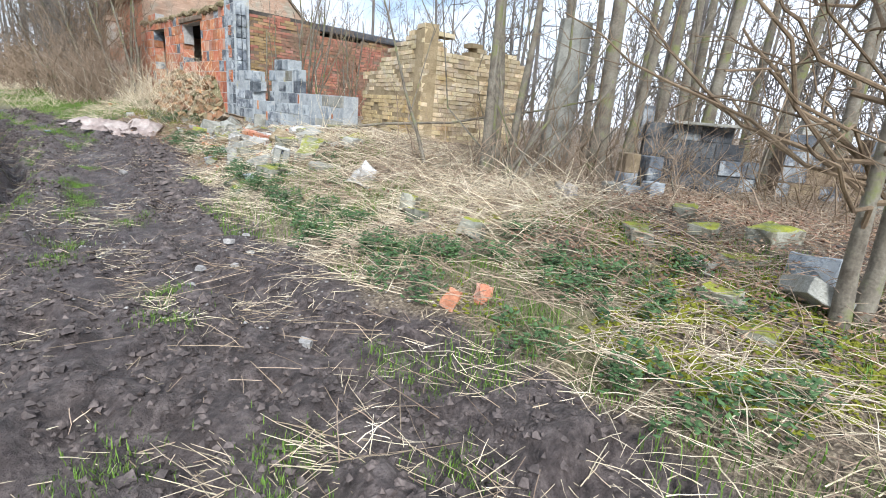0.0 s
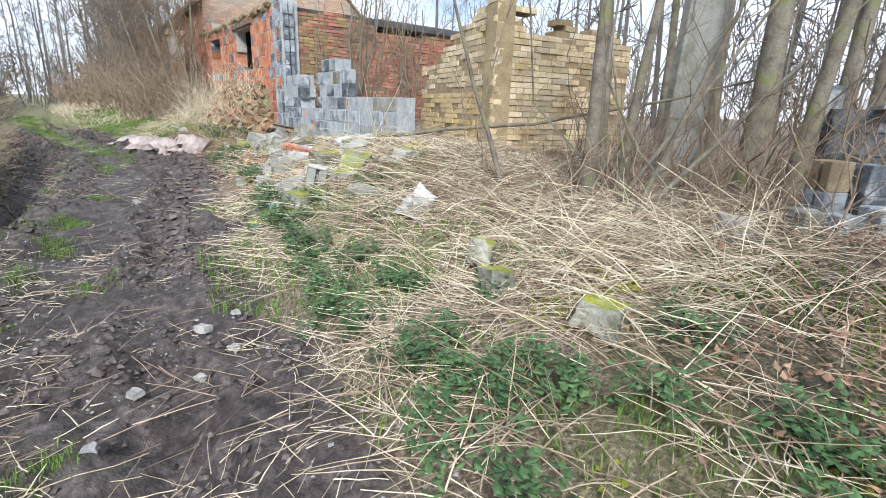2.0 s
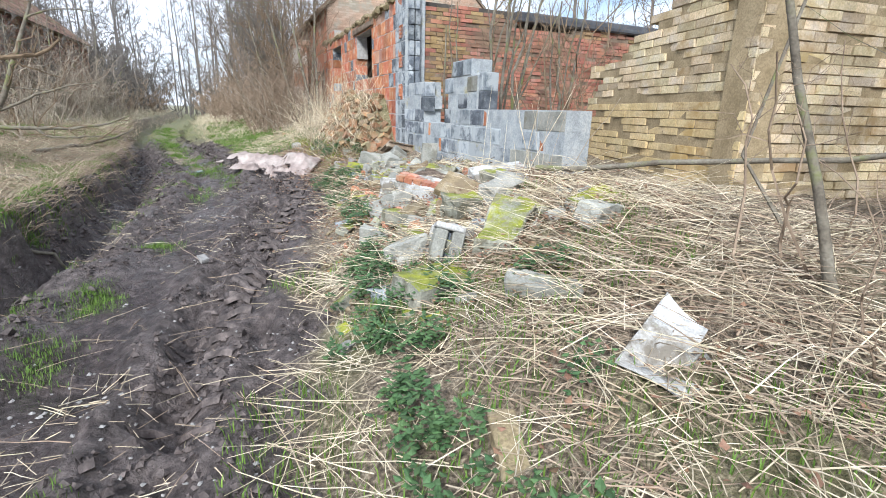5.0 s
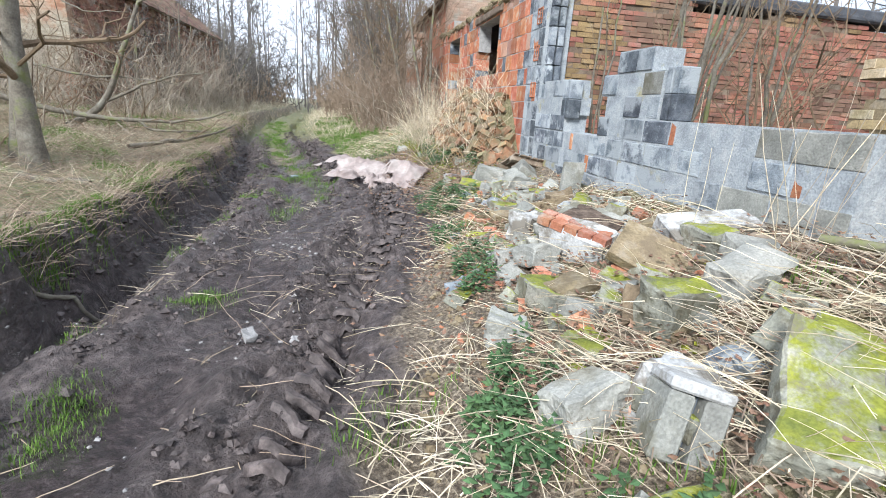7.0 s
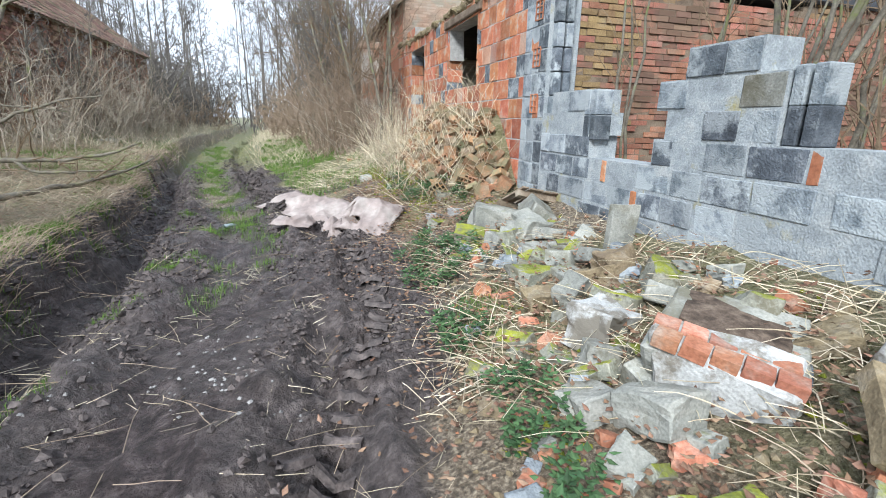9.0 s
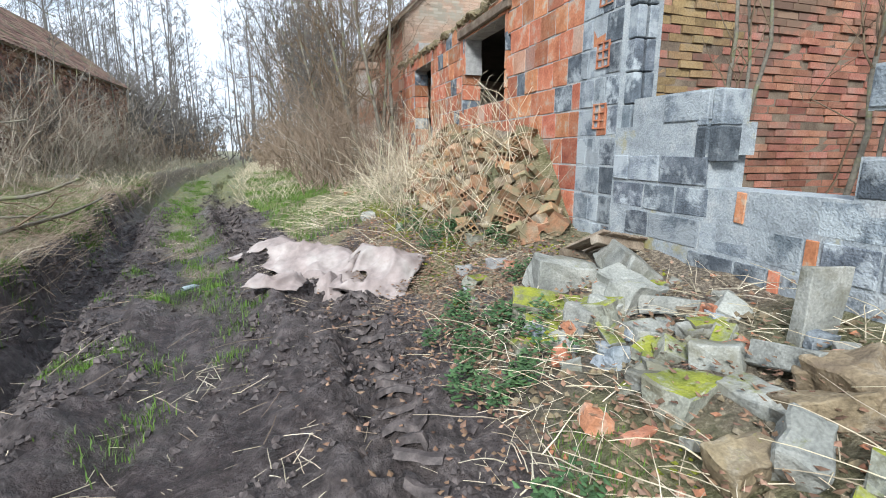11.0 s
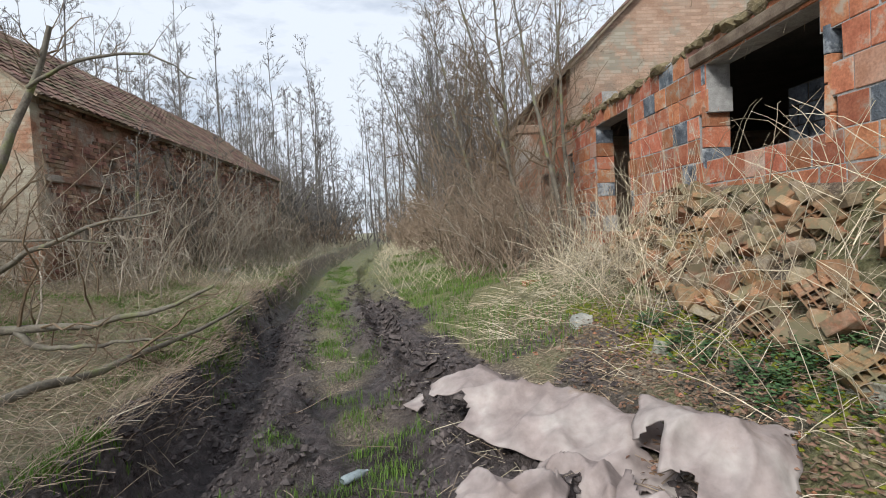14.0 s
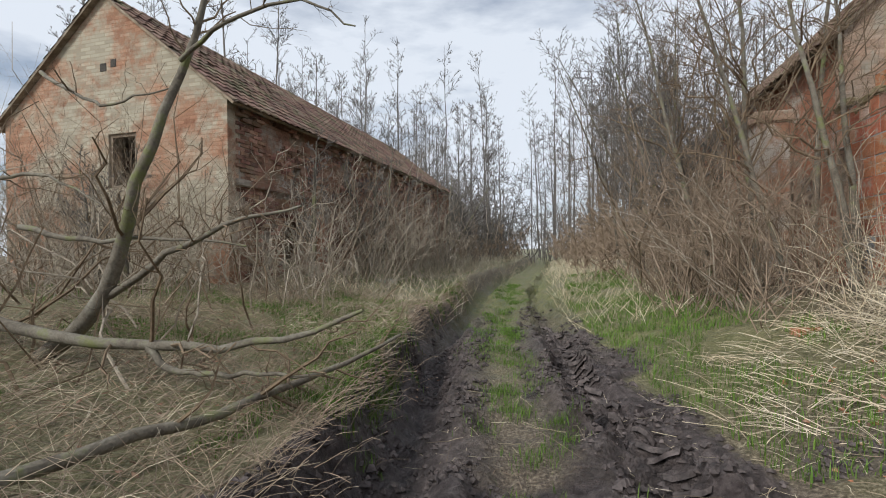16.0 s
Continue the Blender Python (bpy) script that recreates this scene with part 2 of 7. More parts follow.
def vnoise(x, y, s, seed=0):
    """Smooth value noise, 0 to 1, over arrays."""
    x, y = np.asarray(x, float) / s + seed * 17.3, np.asarray(y, float) / s - seed * 9.7
    xi, yi = np.floor(x).astype(np.int64), np.floor(y).astype(np.int64)
    fx, fy = x - xi, y - yi
    fx, fy = fx * fx * (3 - 2 * fx), fy * fy * (3 - 2 * fy)

    def h(a, b):
        k = (a * 374761393 + b * 668265263 + seed * 974711) & 0x7FFFFFFF
        k = ((k ^ (k >> 13)) * 1274126177) & 0x7FFFFFFF
        return ((k ^ (k >> 16)) & 0xFFFF) / 65535.0

    return (h(xi, yi) * (1 - fx) + h(xi + 1, yi) * fx) * (1 - fy) + (h(xi, yi + 1) * (1 - fx) + h(xi + 1, yi + 1) * fx) * fy


def step(a, b, x):
    t = np.clip((np.asarray(x, float) - a) / (b - a), 0, 1)
    return t * t * (3 - 2 * t)


# ---- the ground: one sheet ----
EDGE_Y = [-20, 1.8, 3.2, 6, 8, 10.3, 12, 14.5, 17, 18.8, 22.8, 28, 60, 400]
EDGE_X = [2.1, 2.1, 2.05, 2.2, 2.55, 3.0, 3.5, 3.55, 2.7, 2.1, 1.4, 0.7, -0.4, -22]
BANK_Y = [-20, 2, 6, 9.7, 13, 16.7, 21, 28, 60, 400]
BANK_X = [-1.6, -1.1, -0.5, 0.1, 0.1, -0.13, -0.9, -1.6, -2.7, -25]


def road_edge(y):
    return np.interp(y, EDGE_Y, EDGE_X)


def road_bank(y):
    return np.interp(y, BANK_Y, BANK_X)


def ground_z(x, y, fine=True):
    x, y = np.asarray(x, float), np.asarray(y, float)
    base = 0.17 * step(5, 17, y) + 0.25 * step(15, 32, y) - 0.05 * step(0, -8, y)
    e, b = road_edge(y), road_bank(y)
    w = e - b
    u = (x - b) / w
    d = x - e
    near = 1 - step(18, 27, y)
    up = near * ((0.45 + 0.33 * step(4.2, 7.2, y)) * step(0.0, 3.3, d) + 0.12 * step(0, 0.5, d)) + (1 - near) * (0.12 * step(-0.2, 0.4, d) + 0.5 * step(0.3, 4, d))
    lb = b - x
    left = (0.34 + 0.1 * vnoise(x, y, 1.1, 5)) * step(-0.08, 0.16, lb + 0.3 * (vnoise(x, y, 0.5, 9) - 0.5) + 0.12 * (vnoise(x, y, 0.17, 42) - 0.5)) + 0.45 * step(0.3, 5, lb)
    inside = step(-0.05, 0.1, u) * (1 - step(0.92, 1.05, u))
    far = step(10, 13, y)
    rl = np.exp(-((x - b - 0.36) / 0.26) ** 2) * (0.2 + 0.08 * step(6, 9, y)) * (0.7 + 0.6 * vnoise(x, y, 0.8, 41))
    rr = np.exp(-((x - e + 0.62) / 0.24) ** 2) * (0.10 + 0.05 * step(12, 18, y))
    rm = np.exp(-((u - 0.5) / 0.16) ** 2) * 0.07 * far
    lane = np.exp(-((u - 0.48) / 0.13) ** 4)
    worn = step(3.5, 7, y)
    rm = rm * (1 - worn) + worn * (0.10 * np.exp(-((u - 0.27) / 0.06) ** 2) * (0.4 + 0.9 * vnoise(x, y, 0.7, 23)) + 0.07 * np.exp(-((u - 0.66) / 0.035) ** 2) * (0.3 + vnoise(x, y, 0.5, 24)) - 0.04 * lane)
    z = base + up + left + inside * (rm - rl - rr)
    z = z + inside * 0.14 * (vnoise(x, y, 0.6, 3) - 0.5) * (1 - 0.5 * far)
    # mound of broken tiles at the foot of the facade
    z = z + 0.95 * np.exp(-((x - 5.55) / 0.8) ** 2) * step(14.5, 15.5, y) * (1 - step(18.2, 20.6, y)) * step(3.5, 4.4, x)
    # beyond the near place the sheet runs level to the horizon
    r = np.hypot(x, y - 15)
    z = z + (vnoise(x, y, 2.7, 1) - 0.5) * 0.16
    if fine:
        mud = inside * (1 - 0.62 * lane * worn)
        z = z + mud * (0.15 * (vnoise(x, y, 0.26, 2) - 0.5) + 0.15 * (vnoise(x + 0.13 * y * step(14, 20, y), y * 0.12, 0.16, 18) - 0.5) + 0.10 * np.maximum(0, vnoise(x, y, 0.13, 4) - 0.42) + 0.05 * (vnoise(x, y, 0.07, 8) - 0.5))
        z = z + (1 - mud) * (0.08 * (vnoise(x, y, 0.33, 6) - 0.5) + 0.03 * (vnoise(x, y, 0.1, 7) - 0.5))
        tread = inside * np.exp(-((x - e + 0.62) / 0.2) ** 2) * step(6.5, 9, y)
        z = z + 0.06 * tread * np.sign(np.sin((y + 0.5 * np.abs(x - e + 0.62)) * 2 * np.pi / 0.17))
    return z * (1 - step(120, 400, r)) + 0.3 * step(120, 400, r)


def gz(x, y):
    return float(ground_z(x, y, False))


def axis(lo, hi, a, b, fine, grow):
    core = list(np.arange(a, b, fine))
    s, x = fine, b
    up = []
    while x < hi:
        up.append(x)
        s *= grow
        x += s
    s, x = fine, a - fine
    dn = []
    while x > lo:
        dn.append(x)
        s *= grow
        x -= s
    return np.array(dn[::-1] + [*core] + up + [hi])


gx = axis(-900, 900, -1.2, 4.0, 0.047, 1.09)
gy = axis(-900, 900, 0.6, 22.5, 0.047, 1.05)
GX, GY = np.meshgrid(gx, gy)
GZ = ground_z(GX, GY)
nx, ny = len(gx), len(gy)
idx = np.arange(nx * ny).reshape(ny, nx)
ground_faces = np.stack([idx[:-1, :-1], idx[:-1, 1:], idx[1:, 1:], idx[1:, :-1]], -1).reshape(-1, 4)


def ground_material():
    m = bpy.data.materials.new("muddy_track_and_litter")
    m.use_nodes = True
    n, l = m.node_tree.nodes, m.node_tree.links
    bsdf = n["Principled BSDF"]
    bsdf.inputs["Specular IOR Level"].default_value = 0.45
    g = n.new("ShaderNodeNewGeometry")

    def noise_tex(s, d=6.0):
        q = n.new("ShaderNodeTexNoise")
        q.inputs["Scale"].default_value, q.inputs["Detail"].default_value, q.inputs["Roughness"].default_value = s, d, 0.65
        l.new(g.outputs["Position"], q.inputs["Vector"])
        return q.outputs["Fac"]

    def ramp(fac, *stops):
        q = n.new("ShaderNodeValToRGB")
        e = q.color_ramp.elements
        e[0].position, e[0].color = stops[0][0], (*stops[0][1], 1)
        e[1].position, e[1].color = stops[-1][0], (*stops[-1][1], 1)
        for p, c in stops[1:-1]:
            e.new(p).color = (*c, 1)
        l.new(fac, q.inputs["Fac"])
        return q.outputs["Color"]

    def attr(k):
        q = n.new("ShaderNodeAttribute")
        q.attribute_name = k
        return q.outputs["Fac"]

    def mix(f, a, b):
        q = n.new("ShaderNodeMix")
        q.data_type = "RGBA"
        l.new(f, q.inputs["Factor"])
        l.new(a, q.inputs["A"])
        l.new(b, q.inputs["B"])
        return q.outputs["Result"]

    fine = noise_tex(38.0, 5)
    mid = noise_tex(7.0)
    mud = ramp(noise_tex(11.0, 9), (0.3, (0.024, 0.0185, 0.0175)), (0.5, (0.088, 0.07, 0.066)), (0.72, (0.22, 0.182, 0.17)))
    litter = ramp(fine, (0.32, (0.05, 0.038, 0.026)), (0.5, (0.20, 0.155, 0.108)), (0.66, (0.48, 0.40, 0.29)))
    grass = ramp(mid, (0.3, (0.085, 0.105, 0.03)), (0.5, (0.17, 0.18, 0.065)), (0.7, (0.34, 0.30, 0.17)))
    c = mix(attr("grass"), litter, grass)
    wet_mud = n.new("ShaderNodeMix")
    wet_mud.data_type, wet_mud.blend_type = "RGBA", "MULTIPLY"
    wet_mud.inputs["B"].default_value = (0.66, 0.64, 0.66, 1)
    l.new(attr("wet"), wet_mud.inputs["Factor"])
    l.new(mud, wet_mud.inputs["A"])
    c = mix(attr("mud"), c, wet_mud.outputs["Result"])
    l.new(c, bsdf.inputs["Base Color"])
    rr = n.new("ShaderNodeMapRange")
    rr.inputs["From Min"].default_value, rr.inputs["From Max"].default_value = 0.35, 0.7
    rr.inputs["To Min"].default_value, rr.inputs["To Max"].default_value = 0.4, 0.9
    l.new(mid, rr.inputs["Value"])
    wr = n.new("ShaderNodeMix")
    wr.inputs["B"].default_value = 0.20
    wf = n.new("ShaderNodeMath")
    wf.operation = "MULTIPLY"
    l.new(attr("wet"), wf.inputs[0])
    l.new(attr("mud"), wf.inputs[1])
    l.new(wf.outputs["Value"], wr.inputs["Factor"])
    l.new(rr.outputs["Result"], wr.inputs["A"])
    l.new(wr.outputs["Result"], bsdf.inputs["Roughness"])
    bp = n.new("ShaderNodeBump")
    bp.inputs["Strength"].default_value, bp.inputs["Distance"].default_value = 1.0, 0.075
    clod = noise_tex(17.0, 9)
    hs = n.new("ShaderNodeMath")
    hs.operation = "MULTIPLY_ADD"
    hs.inputs[1].default_value = 0.35
    l.new(fine, hs.inputs[0])
    l.new(clod, hs.inputs[2])
    l.new(hs.outputs["Value"], bp.inputs["Height"])
    l.new(bp.outputs["Normal"], bsdf.inputs["Normal"])
    return m


def wet_mask(x, y):
    e, b = road_edge(y), road_bank(y)
    u = (x - b) / (e - b)
    lane = np.exp(-((u - 0.48) / 0.14) ** 4) * step(2.5, 6, y) + 0.9 * np.exp(-((x - b - 0.15) / 0.32) ** 2) * step(5, 8, y)
    return np.clip(lane * (0.35 + 0.9 * vnoise(x, y, 0.45, 27)) * (1 - step(17, 24, y)) + 0.5 * step(0.62, 0.8, vnoise(x, y, 0.5, 28)) * (u > 0) * (u < 1), 0, 1)


def mud_shade_mask(x, y):
    e, b = road_edge(y), road_bank(y)
    wob = 0.35 * (vnoise(x, y, 0.6, 12) - 0.5) + 0.2 * (vnoise(x, y, 0.2, 13) - 0.5)
    inside = step(-0.28, -0.1, x - b + 0.5 * wob) * (1 - step(-0.1, 0.15, x - e + wob))
    u = (x - b) / (e - b)
    far = step(14, 17, y)
    mid = 1 - far * 0.9 * np.exp(-((u - 0.46) / 0.12) ** 2) * step(0.35, 0.55, vnoise(x, y, 0.5, 14) + 0.15 * far)
    fade = 1 - step(20, 27, y + 3 * (vnoise(x, y, 1.0, 15) - 0.5))
    ruts = np.clip(np.exp(-((x - b - 0.4) / 0.35) ** 2) * (1 - step(22, 26, y)) + np.exp(-((x - e + 0.6) / 0.25) ** 2) * (1 - step(22, 28, y)), 0, 1)
    soil = 0.75 * step(11.0, 12.5, y) * (1 - step(17.2, 18.4, y)) * step(-0.1, 0.1, x - e) * (1 - step(1.0, 1.9, x - e)) * step(0.3, 0.55, vnoise(x, y, 0.35, 46))
    # dark leaf litter and tree shade under the alders, both painted with mud colour
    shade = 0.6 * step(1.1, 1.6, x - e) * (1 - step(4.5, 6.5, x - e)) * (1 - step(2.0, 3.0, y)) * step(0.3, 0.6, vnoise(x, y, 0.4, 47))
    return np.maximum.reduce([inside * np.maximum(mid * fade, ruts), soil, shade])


def grass_mask(x, y):
    e, b = road_edge(y), road_bank(y)
    far = step(17, 20, y) * (1 - step(0.8, 3.0, x - e)) * step(-1, 0, x - e)
    road = step(17, 24, y) * step(0, 0.2, x - b) * (1 - step(0, 0.2, x - e))
    left = step(0, 0.3, b - x) * (1 - step(1, 12, b - x) * 0.7) * 0.75
    right = 0.55 * step(0.45, 0.7, vnoise(x, y, 0.8, 21)) * step(0, 0.3, x - e) * (1 - step(2.2, 4, x - e))
    return np.clip(np.maximum.reduce([far, road, left, right]) * (0.45 + 0.9 * vnoise(x, y, 0.6, 22)), 0, 1)


ground = mesh_ob("ground", np.stack([GX.ravel(), GY.ravel(), GZ.ravel()], -1), ground_faces, ground_material(), smooth=True)
# the mud attribute also carries the painted shade under the alders
for key, vals in (("mud", mud_shade_mask(GX, GY)), ("grass", grass_mask(GX, GY)), ("wet", wet_mask(GX, GY))):
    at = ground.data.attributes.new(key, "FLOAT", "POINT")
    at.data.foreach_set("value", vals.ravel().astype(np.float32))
tagged(ground, "rutted dark mud track between straw and grassy banks", "ground", kind="structure")

# ---- masonry ----
def piece_mesh(name, material, seed, rough=0.05, holes=False):
    """A worn unit block, bevelled and slightly uneven; shared by many pieces that are scaled to size."""
    rng = np.random.default_rng(seed)
    bm = box_bm(-0.5, -0.5, -0.5, 0.5, 0.5, 0.5, 0.022, rough * 0.6, rng)
    me = bpy.data.meshes.new(name)
    bm.to_mesh(me)
    bm.free()
    me.materials.append(material)
    return me


PIECES = {}


def pieces_of(name, material, n=5, rough=0.035):
    key = (name, material.name)
    if key not in PIECES:
        PIECES[key] = [piece_mesh(name, material, 31 * i + len(PIECES), rough) for i in range(n)]
    return PIECES[key]


def wall_frame(ox, oy, ux, uy):
    """Local axes of a wall: u along it, v up, w out of its face (to the right of u)."""
    k = math.hypot(ux, uy)
    ux, uy = ux / k, uy / k
    return Matrix(((ux, uy, 0, ox), (uy, -ux, 0, oy), (0, 0, 1, 0), (0, 0, 0, 1)))


def masonry(name, label, frame_m, rows, thickness, core_mat, kinds, joint=0.012, recess=0.012, limit=300, seed=1, piece_name="brick", wob=0.006, stuff_mat=None, near=None):
    """A wall from courses. rows: (v0, v1, [(u0, u1, kind)]). The core is the mortar, set back; each piece is an object of its own up to the limit."""
    rng = np.random.default_rng(seed)
    core, todo = [], []
    for v0, v1, cells in rows:
        run = None
        for u0, u1, kind in cells:
            if kind is None:
                run = None
                continue
            if run is not None and abs(run[3] - u0) < 1e-4:
                run[3] = u1
            else:
                run = [u0, -thickness, v0, u1, -recess, v1]
                core.append(run)
            if kind != "gap":
                todo.append((u0, u1, v0, v1, kind))
    v, q = boxes_mesh(core)
    v[:, 0] += 0.0015 * np.tile([0, 0, 0, 0, -1, -1, -1, -1], len(core))
    wall = mesh_ob(name, v, q, core_mat)
    wall.matrix_world = frame_m
    tagged(wall, label, "wall", kind="structure")
    if near is not None:
        todo.sort(key=lambda c: abs((c[0] + c[1]) / 2 - near))
    rest = {}
    for i, (u0, u1, v0, v1, kind) in enumerate(todo):
        d = thickness * 0.42
        out = rng.uniform(-wob, wob) + (0.012 if rng.random() < 0.04 else 0)
        c = ((u0 + u1) / 2, out - d / 2, (v0 + v1) / 2)
        s = (max(0.02, u1 - u0 - joint), d, max(0.02, v1 - v0 - joint))
        if i < limit:
            ob = new(piece_name, random.choice(pieces_of(piece_name, kinds[kind])))
            ob.parent = wall
            ob.matrix_basis = Matrix.LocRotScale(c, Euler((rng.uniform(-1, 1) * 0.012, rng.uniform(-1, 1) * 0.012, rng.uniform(-1, 1) * 0.012)), s)
        else:
            rest.setdefault(kind, []).append((c[0] - s[0] / 2, c[1] - s[1] / 2, c[2] - s[2] / 2, c[0] + s[0] / 2, c[1] + s[1] / 2, c[2] + s[2] / 2))
    for kind, bx in rest.items():
        v, q = boxes_mesh(bx)
        v += np.repeat(rng.normal(0, 0.0025, (len(bx), 1, 3)), 8, 1).reshape(-1, 3) + rng.normal(0, 0.0025, v.shape)
        ob = mesh_ob(piece_name + "_rest", v, q, (stuff_mat or kinds)[kind], wall)
        tagged(ob, kind="stuff")
    return wall


def courses(u0, u1, v0, v1, h, length, keep, kind, seed, half=0.5, jit=0.12):
    """Regular courses; keep(u, v) says which cells stand, kind(u, v, rng) what they are."""
    rng = np.random.default_rng(seed)
    out, v, i = [], v0, 0
    while v < v1 - h * 0.3:
        cells, u = [], u0
        first = length * (half if i % 2 else 1.0)
        while u < u1 - 0.02:
            w = first if u == u0 else length * (1 + rng.uniform(-jit, jit))
            e = min(u1, u + w)
            if u1 - e < length * 0.3:
                e = u1
            mid = (u + e) / 2
            cells.append((u, e, kind(mid, v + h / 2, rng) if keep(mid, v + h / 2) else None))
            u = e
        out.append((v, v + h, cells))
        v += h
        i += 1
    return out


FX = 5.4  # the plane of the long facade beside the track

# red hollow-tile facade, along y; u runs south from the house so that w points west
TILE_H = 0.283


def red_keep(u, v):
    y = 23.45 - u
    if 16.5 < y < 18.25 and 2.2 < v < 3.47:
        return False
    if 20.2 < y < 21.6 and 1.55 < v < 3.4:
        return False
    if 22.9 < y and 1.7 < v < 3.25:
        return False
    top = 3.72 - 0.02 * (18 - y) + 0.10 * math.sin(y * 2.1)
    return v < top


def red_kind(u, v, rng):
    r = rng.random()
    return "dark" if r < 0.05 else ("pale" if r < 0.16 else "red")


M_REDPALE = mat("washed_clay", [(0.34, 0.17, 0.11), (0.42, 0.24, 0.17), (0.40, 0.30, 0.24)], 3.0, 45, 0.88, 0.35, vary=0.25)
f_red = wall_frame(FX, 23.45, 0, -1)
masonry("wall_west", "red hollow clay tile facade with broken openings", f_red,
        courses(0, 23.45 - 14.62, 0.32, 3.9, TILE_H, 0.30, red_keep, red_kind, 5, jit=0.2), 0.30, M_MORTAR,
        {"red": M_RED, "dark": M_DARK, "pale": M_REDPALE}, joint=0.014, recess=0.006, limit=330, seed=3, piece_name="clay_tile", wob=0.004)

M_SMEAR = mat("smeared_grey_mortar", [(0.24, 0.26, 0.275), (0.33, 0.355, 0.37), (0.42, 0.43, 0.43)], 6.0, 70, 0.95, 0.7, stain=(0.33, 0.29, 0.13), stain_amt=0.12, stain_scale=1.6)

# quoin of slag blocks and tile ends at the corner of the red building
rows = []
v, i = 0.32, 0
while v < 3.75:
    a, b = ((0.18, 0.40), (0.33, 0.50), (0.26, 0.44), (0.13, 0.42))[i % 4]
    mid = "red" if (i % 3 == 2 and v > 1.7) else ("dark" if i % 4 == 1 else "grey")
    rows.append((v, v + TILE_H, [(0.003, a, "grey"), (a, b, mid), (b, 0.65, "dark")]))
    v += TILE_H
    i += 1
f_quoin = wall_frame(FX - 0.004, 14.62, 0, -1)
masonry("wall_quoin", "corner of grey slag blocks and hollow tile ends", f_quoin, rows, 0.42, M_SMEAR,
        {"red": M_RED, "dark": M_DARK, "grey": M_GREY}, joint=0.022, recess=0.005, seed=8, piece_name="block")

# low grey block wall with the stepped stump, in the same plane
GREY_TOP = [(14.0, 13.83, 1.72), (13.83, 13.08, 2.0), (13.08, 12.8, 1.96), (12.8, 11.88, 1.42), (11.88, 11.6, 2.06), (11.6, 10.92, 2.29), (10.92, 10.7, 1.95), (10.7, 8.55, 1.47)]
H_G = 0.238


def grey_keep(u, v):
    y = 13.968 - u
    for a, b, top in GREY_TOP:
        if b <= y < a:
            return v < top
    return False


def grey_kind(u, v, rng):
    y = 13.968 - u
    if (y < 9.6 and v > 0.9) or (10.5 < y < 10.98 and v > 1.5):
        return "conc" if rng.random() < 0.8 else "grey"
    r = rng.random()
    return "dark" if r < 0.28 else "grey"


f_grey = wall_frame(FX, 13.968, 0, -1)
g_rows = courses(0, 13.968 - 8.55, 0.14, 2.45, H_G, 0.43, grey_keep, grey_kind, 14, jit=0.3)
# blocks end where the wall has broken off
def broken_off(u0, u1, v):
    us = [u for u in np.linspace(u0 + 0.01, u1 - 0.01, 22) if grey_keep(u, v)]
    return (float(us[0]) - 0.01, float(us[-1]) + 0.01) if us else (u0, u1)


g_rows = [(v0, v1, [(*broken_off(u0, u1, (v0 + v1) / 2), k) if k else (u0, u1, k) for u0, u1, k in cells]) for v0, v1, cells in g_rows]
# narrow pink tile pieces fill the ends of some blocks
rng = np.random.default_rng(141)
g_rows = [(v0, v1, [q for u0, u1, k in cells for q in (((u0, u1 - 0.1, k), (u1 - 0.1, u1, "red")) if k and u1 - u0 > 0.3 and rng.random() < 0.14 else ((u0, u1, k),))]) for v0, v1, cells in g_rows]
masonry("wall_low", "broken grey slag block wall with pale smeared mortar", f_grey, g_rows, 0.34, M_SMEAR,
        {"red": M_RED, "dark": M_DARK, "grey": M_GREY, "conc": M_CONC}, joint=0.026, recess=0.004, seed=9, piece_name="block", wob=0.012)

# notched dark end blocks standing on the wall ends
def notched_block(x, y, z, h, material):
    bm = bmesh.new()
    for a, b in ((-0.11, -0.015), (0.015, 0.11)):
        bmesh.ops.create_cube(bm, size=1, matrix=Matrix.Translation((0, (a + b) / 2, h / 2)) @ Matrix.Diagonal((0.20, b - a, h, 1)))
    bmesh.ops.create_cube(bm, size=1, matrix=Matrix.Translation((0.03, 0, h / 2)) @ Matrix.Diagonal((0.13, 0.05, h - 0.01, 1)))
    bmesh.ops.bevel(bm, geom=bm.edges[:], offset=0.008, segments=1, affect="EDGES")
    me = bpy.data.meshes.new("notched_block")
    bm.to_mesh(me)
    bm.free()
    me.materials.append(material)
    ob = new("notched_block", me)
    ob.matrix_world = pose(x, y, z)
    return tagged(ob, "dark notched slag block bedded in the broken wall", "block", "blocks of the ruin")


for k, (bx, by, bz) in enumerate(((FX + 0.09, 12.9, 1.52), (FX + 0.09, 12.9, 1.78), (FX + 0.12, 10.58, 1.57), (FX + 0.12, 10.58, 1.82))):
    notched_block(bx, by, bz, 0.25, M_DARK if k % 2 == 0 else M_GREY)

for k in range(7):
    ob = notched_block(FX + 0.16 + 0.008 * (k % 2), 13.955, 1.74 + k * 0.283, 0.27, M_DARK if k % 3 else M_GREY)
    ob.rotation_euler.z = radians(90)

# end wall of the red building: old thin bricks, along x at y = 14
M_BROWNB = mat("mossy_brown_brick", [(0.19, 0.12, 0.065), (0.28, 0.19, 0.095), (0.24, 0.18, 0.11)], 4.0, 60, 0.95, 0.5, vary=0.25)
M_BROWNJ = mat("mossy_brown_brick_far", [(0.19, 0.12, 0.065), (0.28, 0.19, 0.095), (0.24, 0.18, 0.11)], 4.0, 60, 0.95, 0.5, island=0.25)


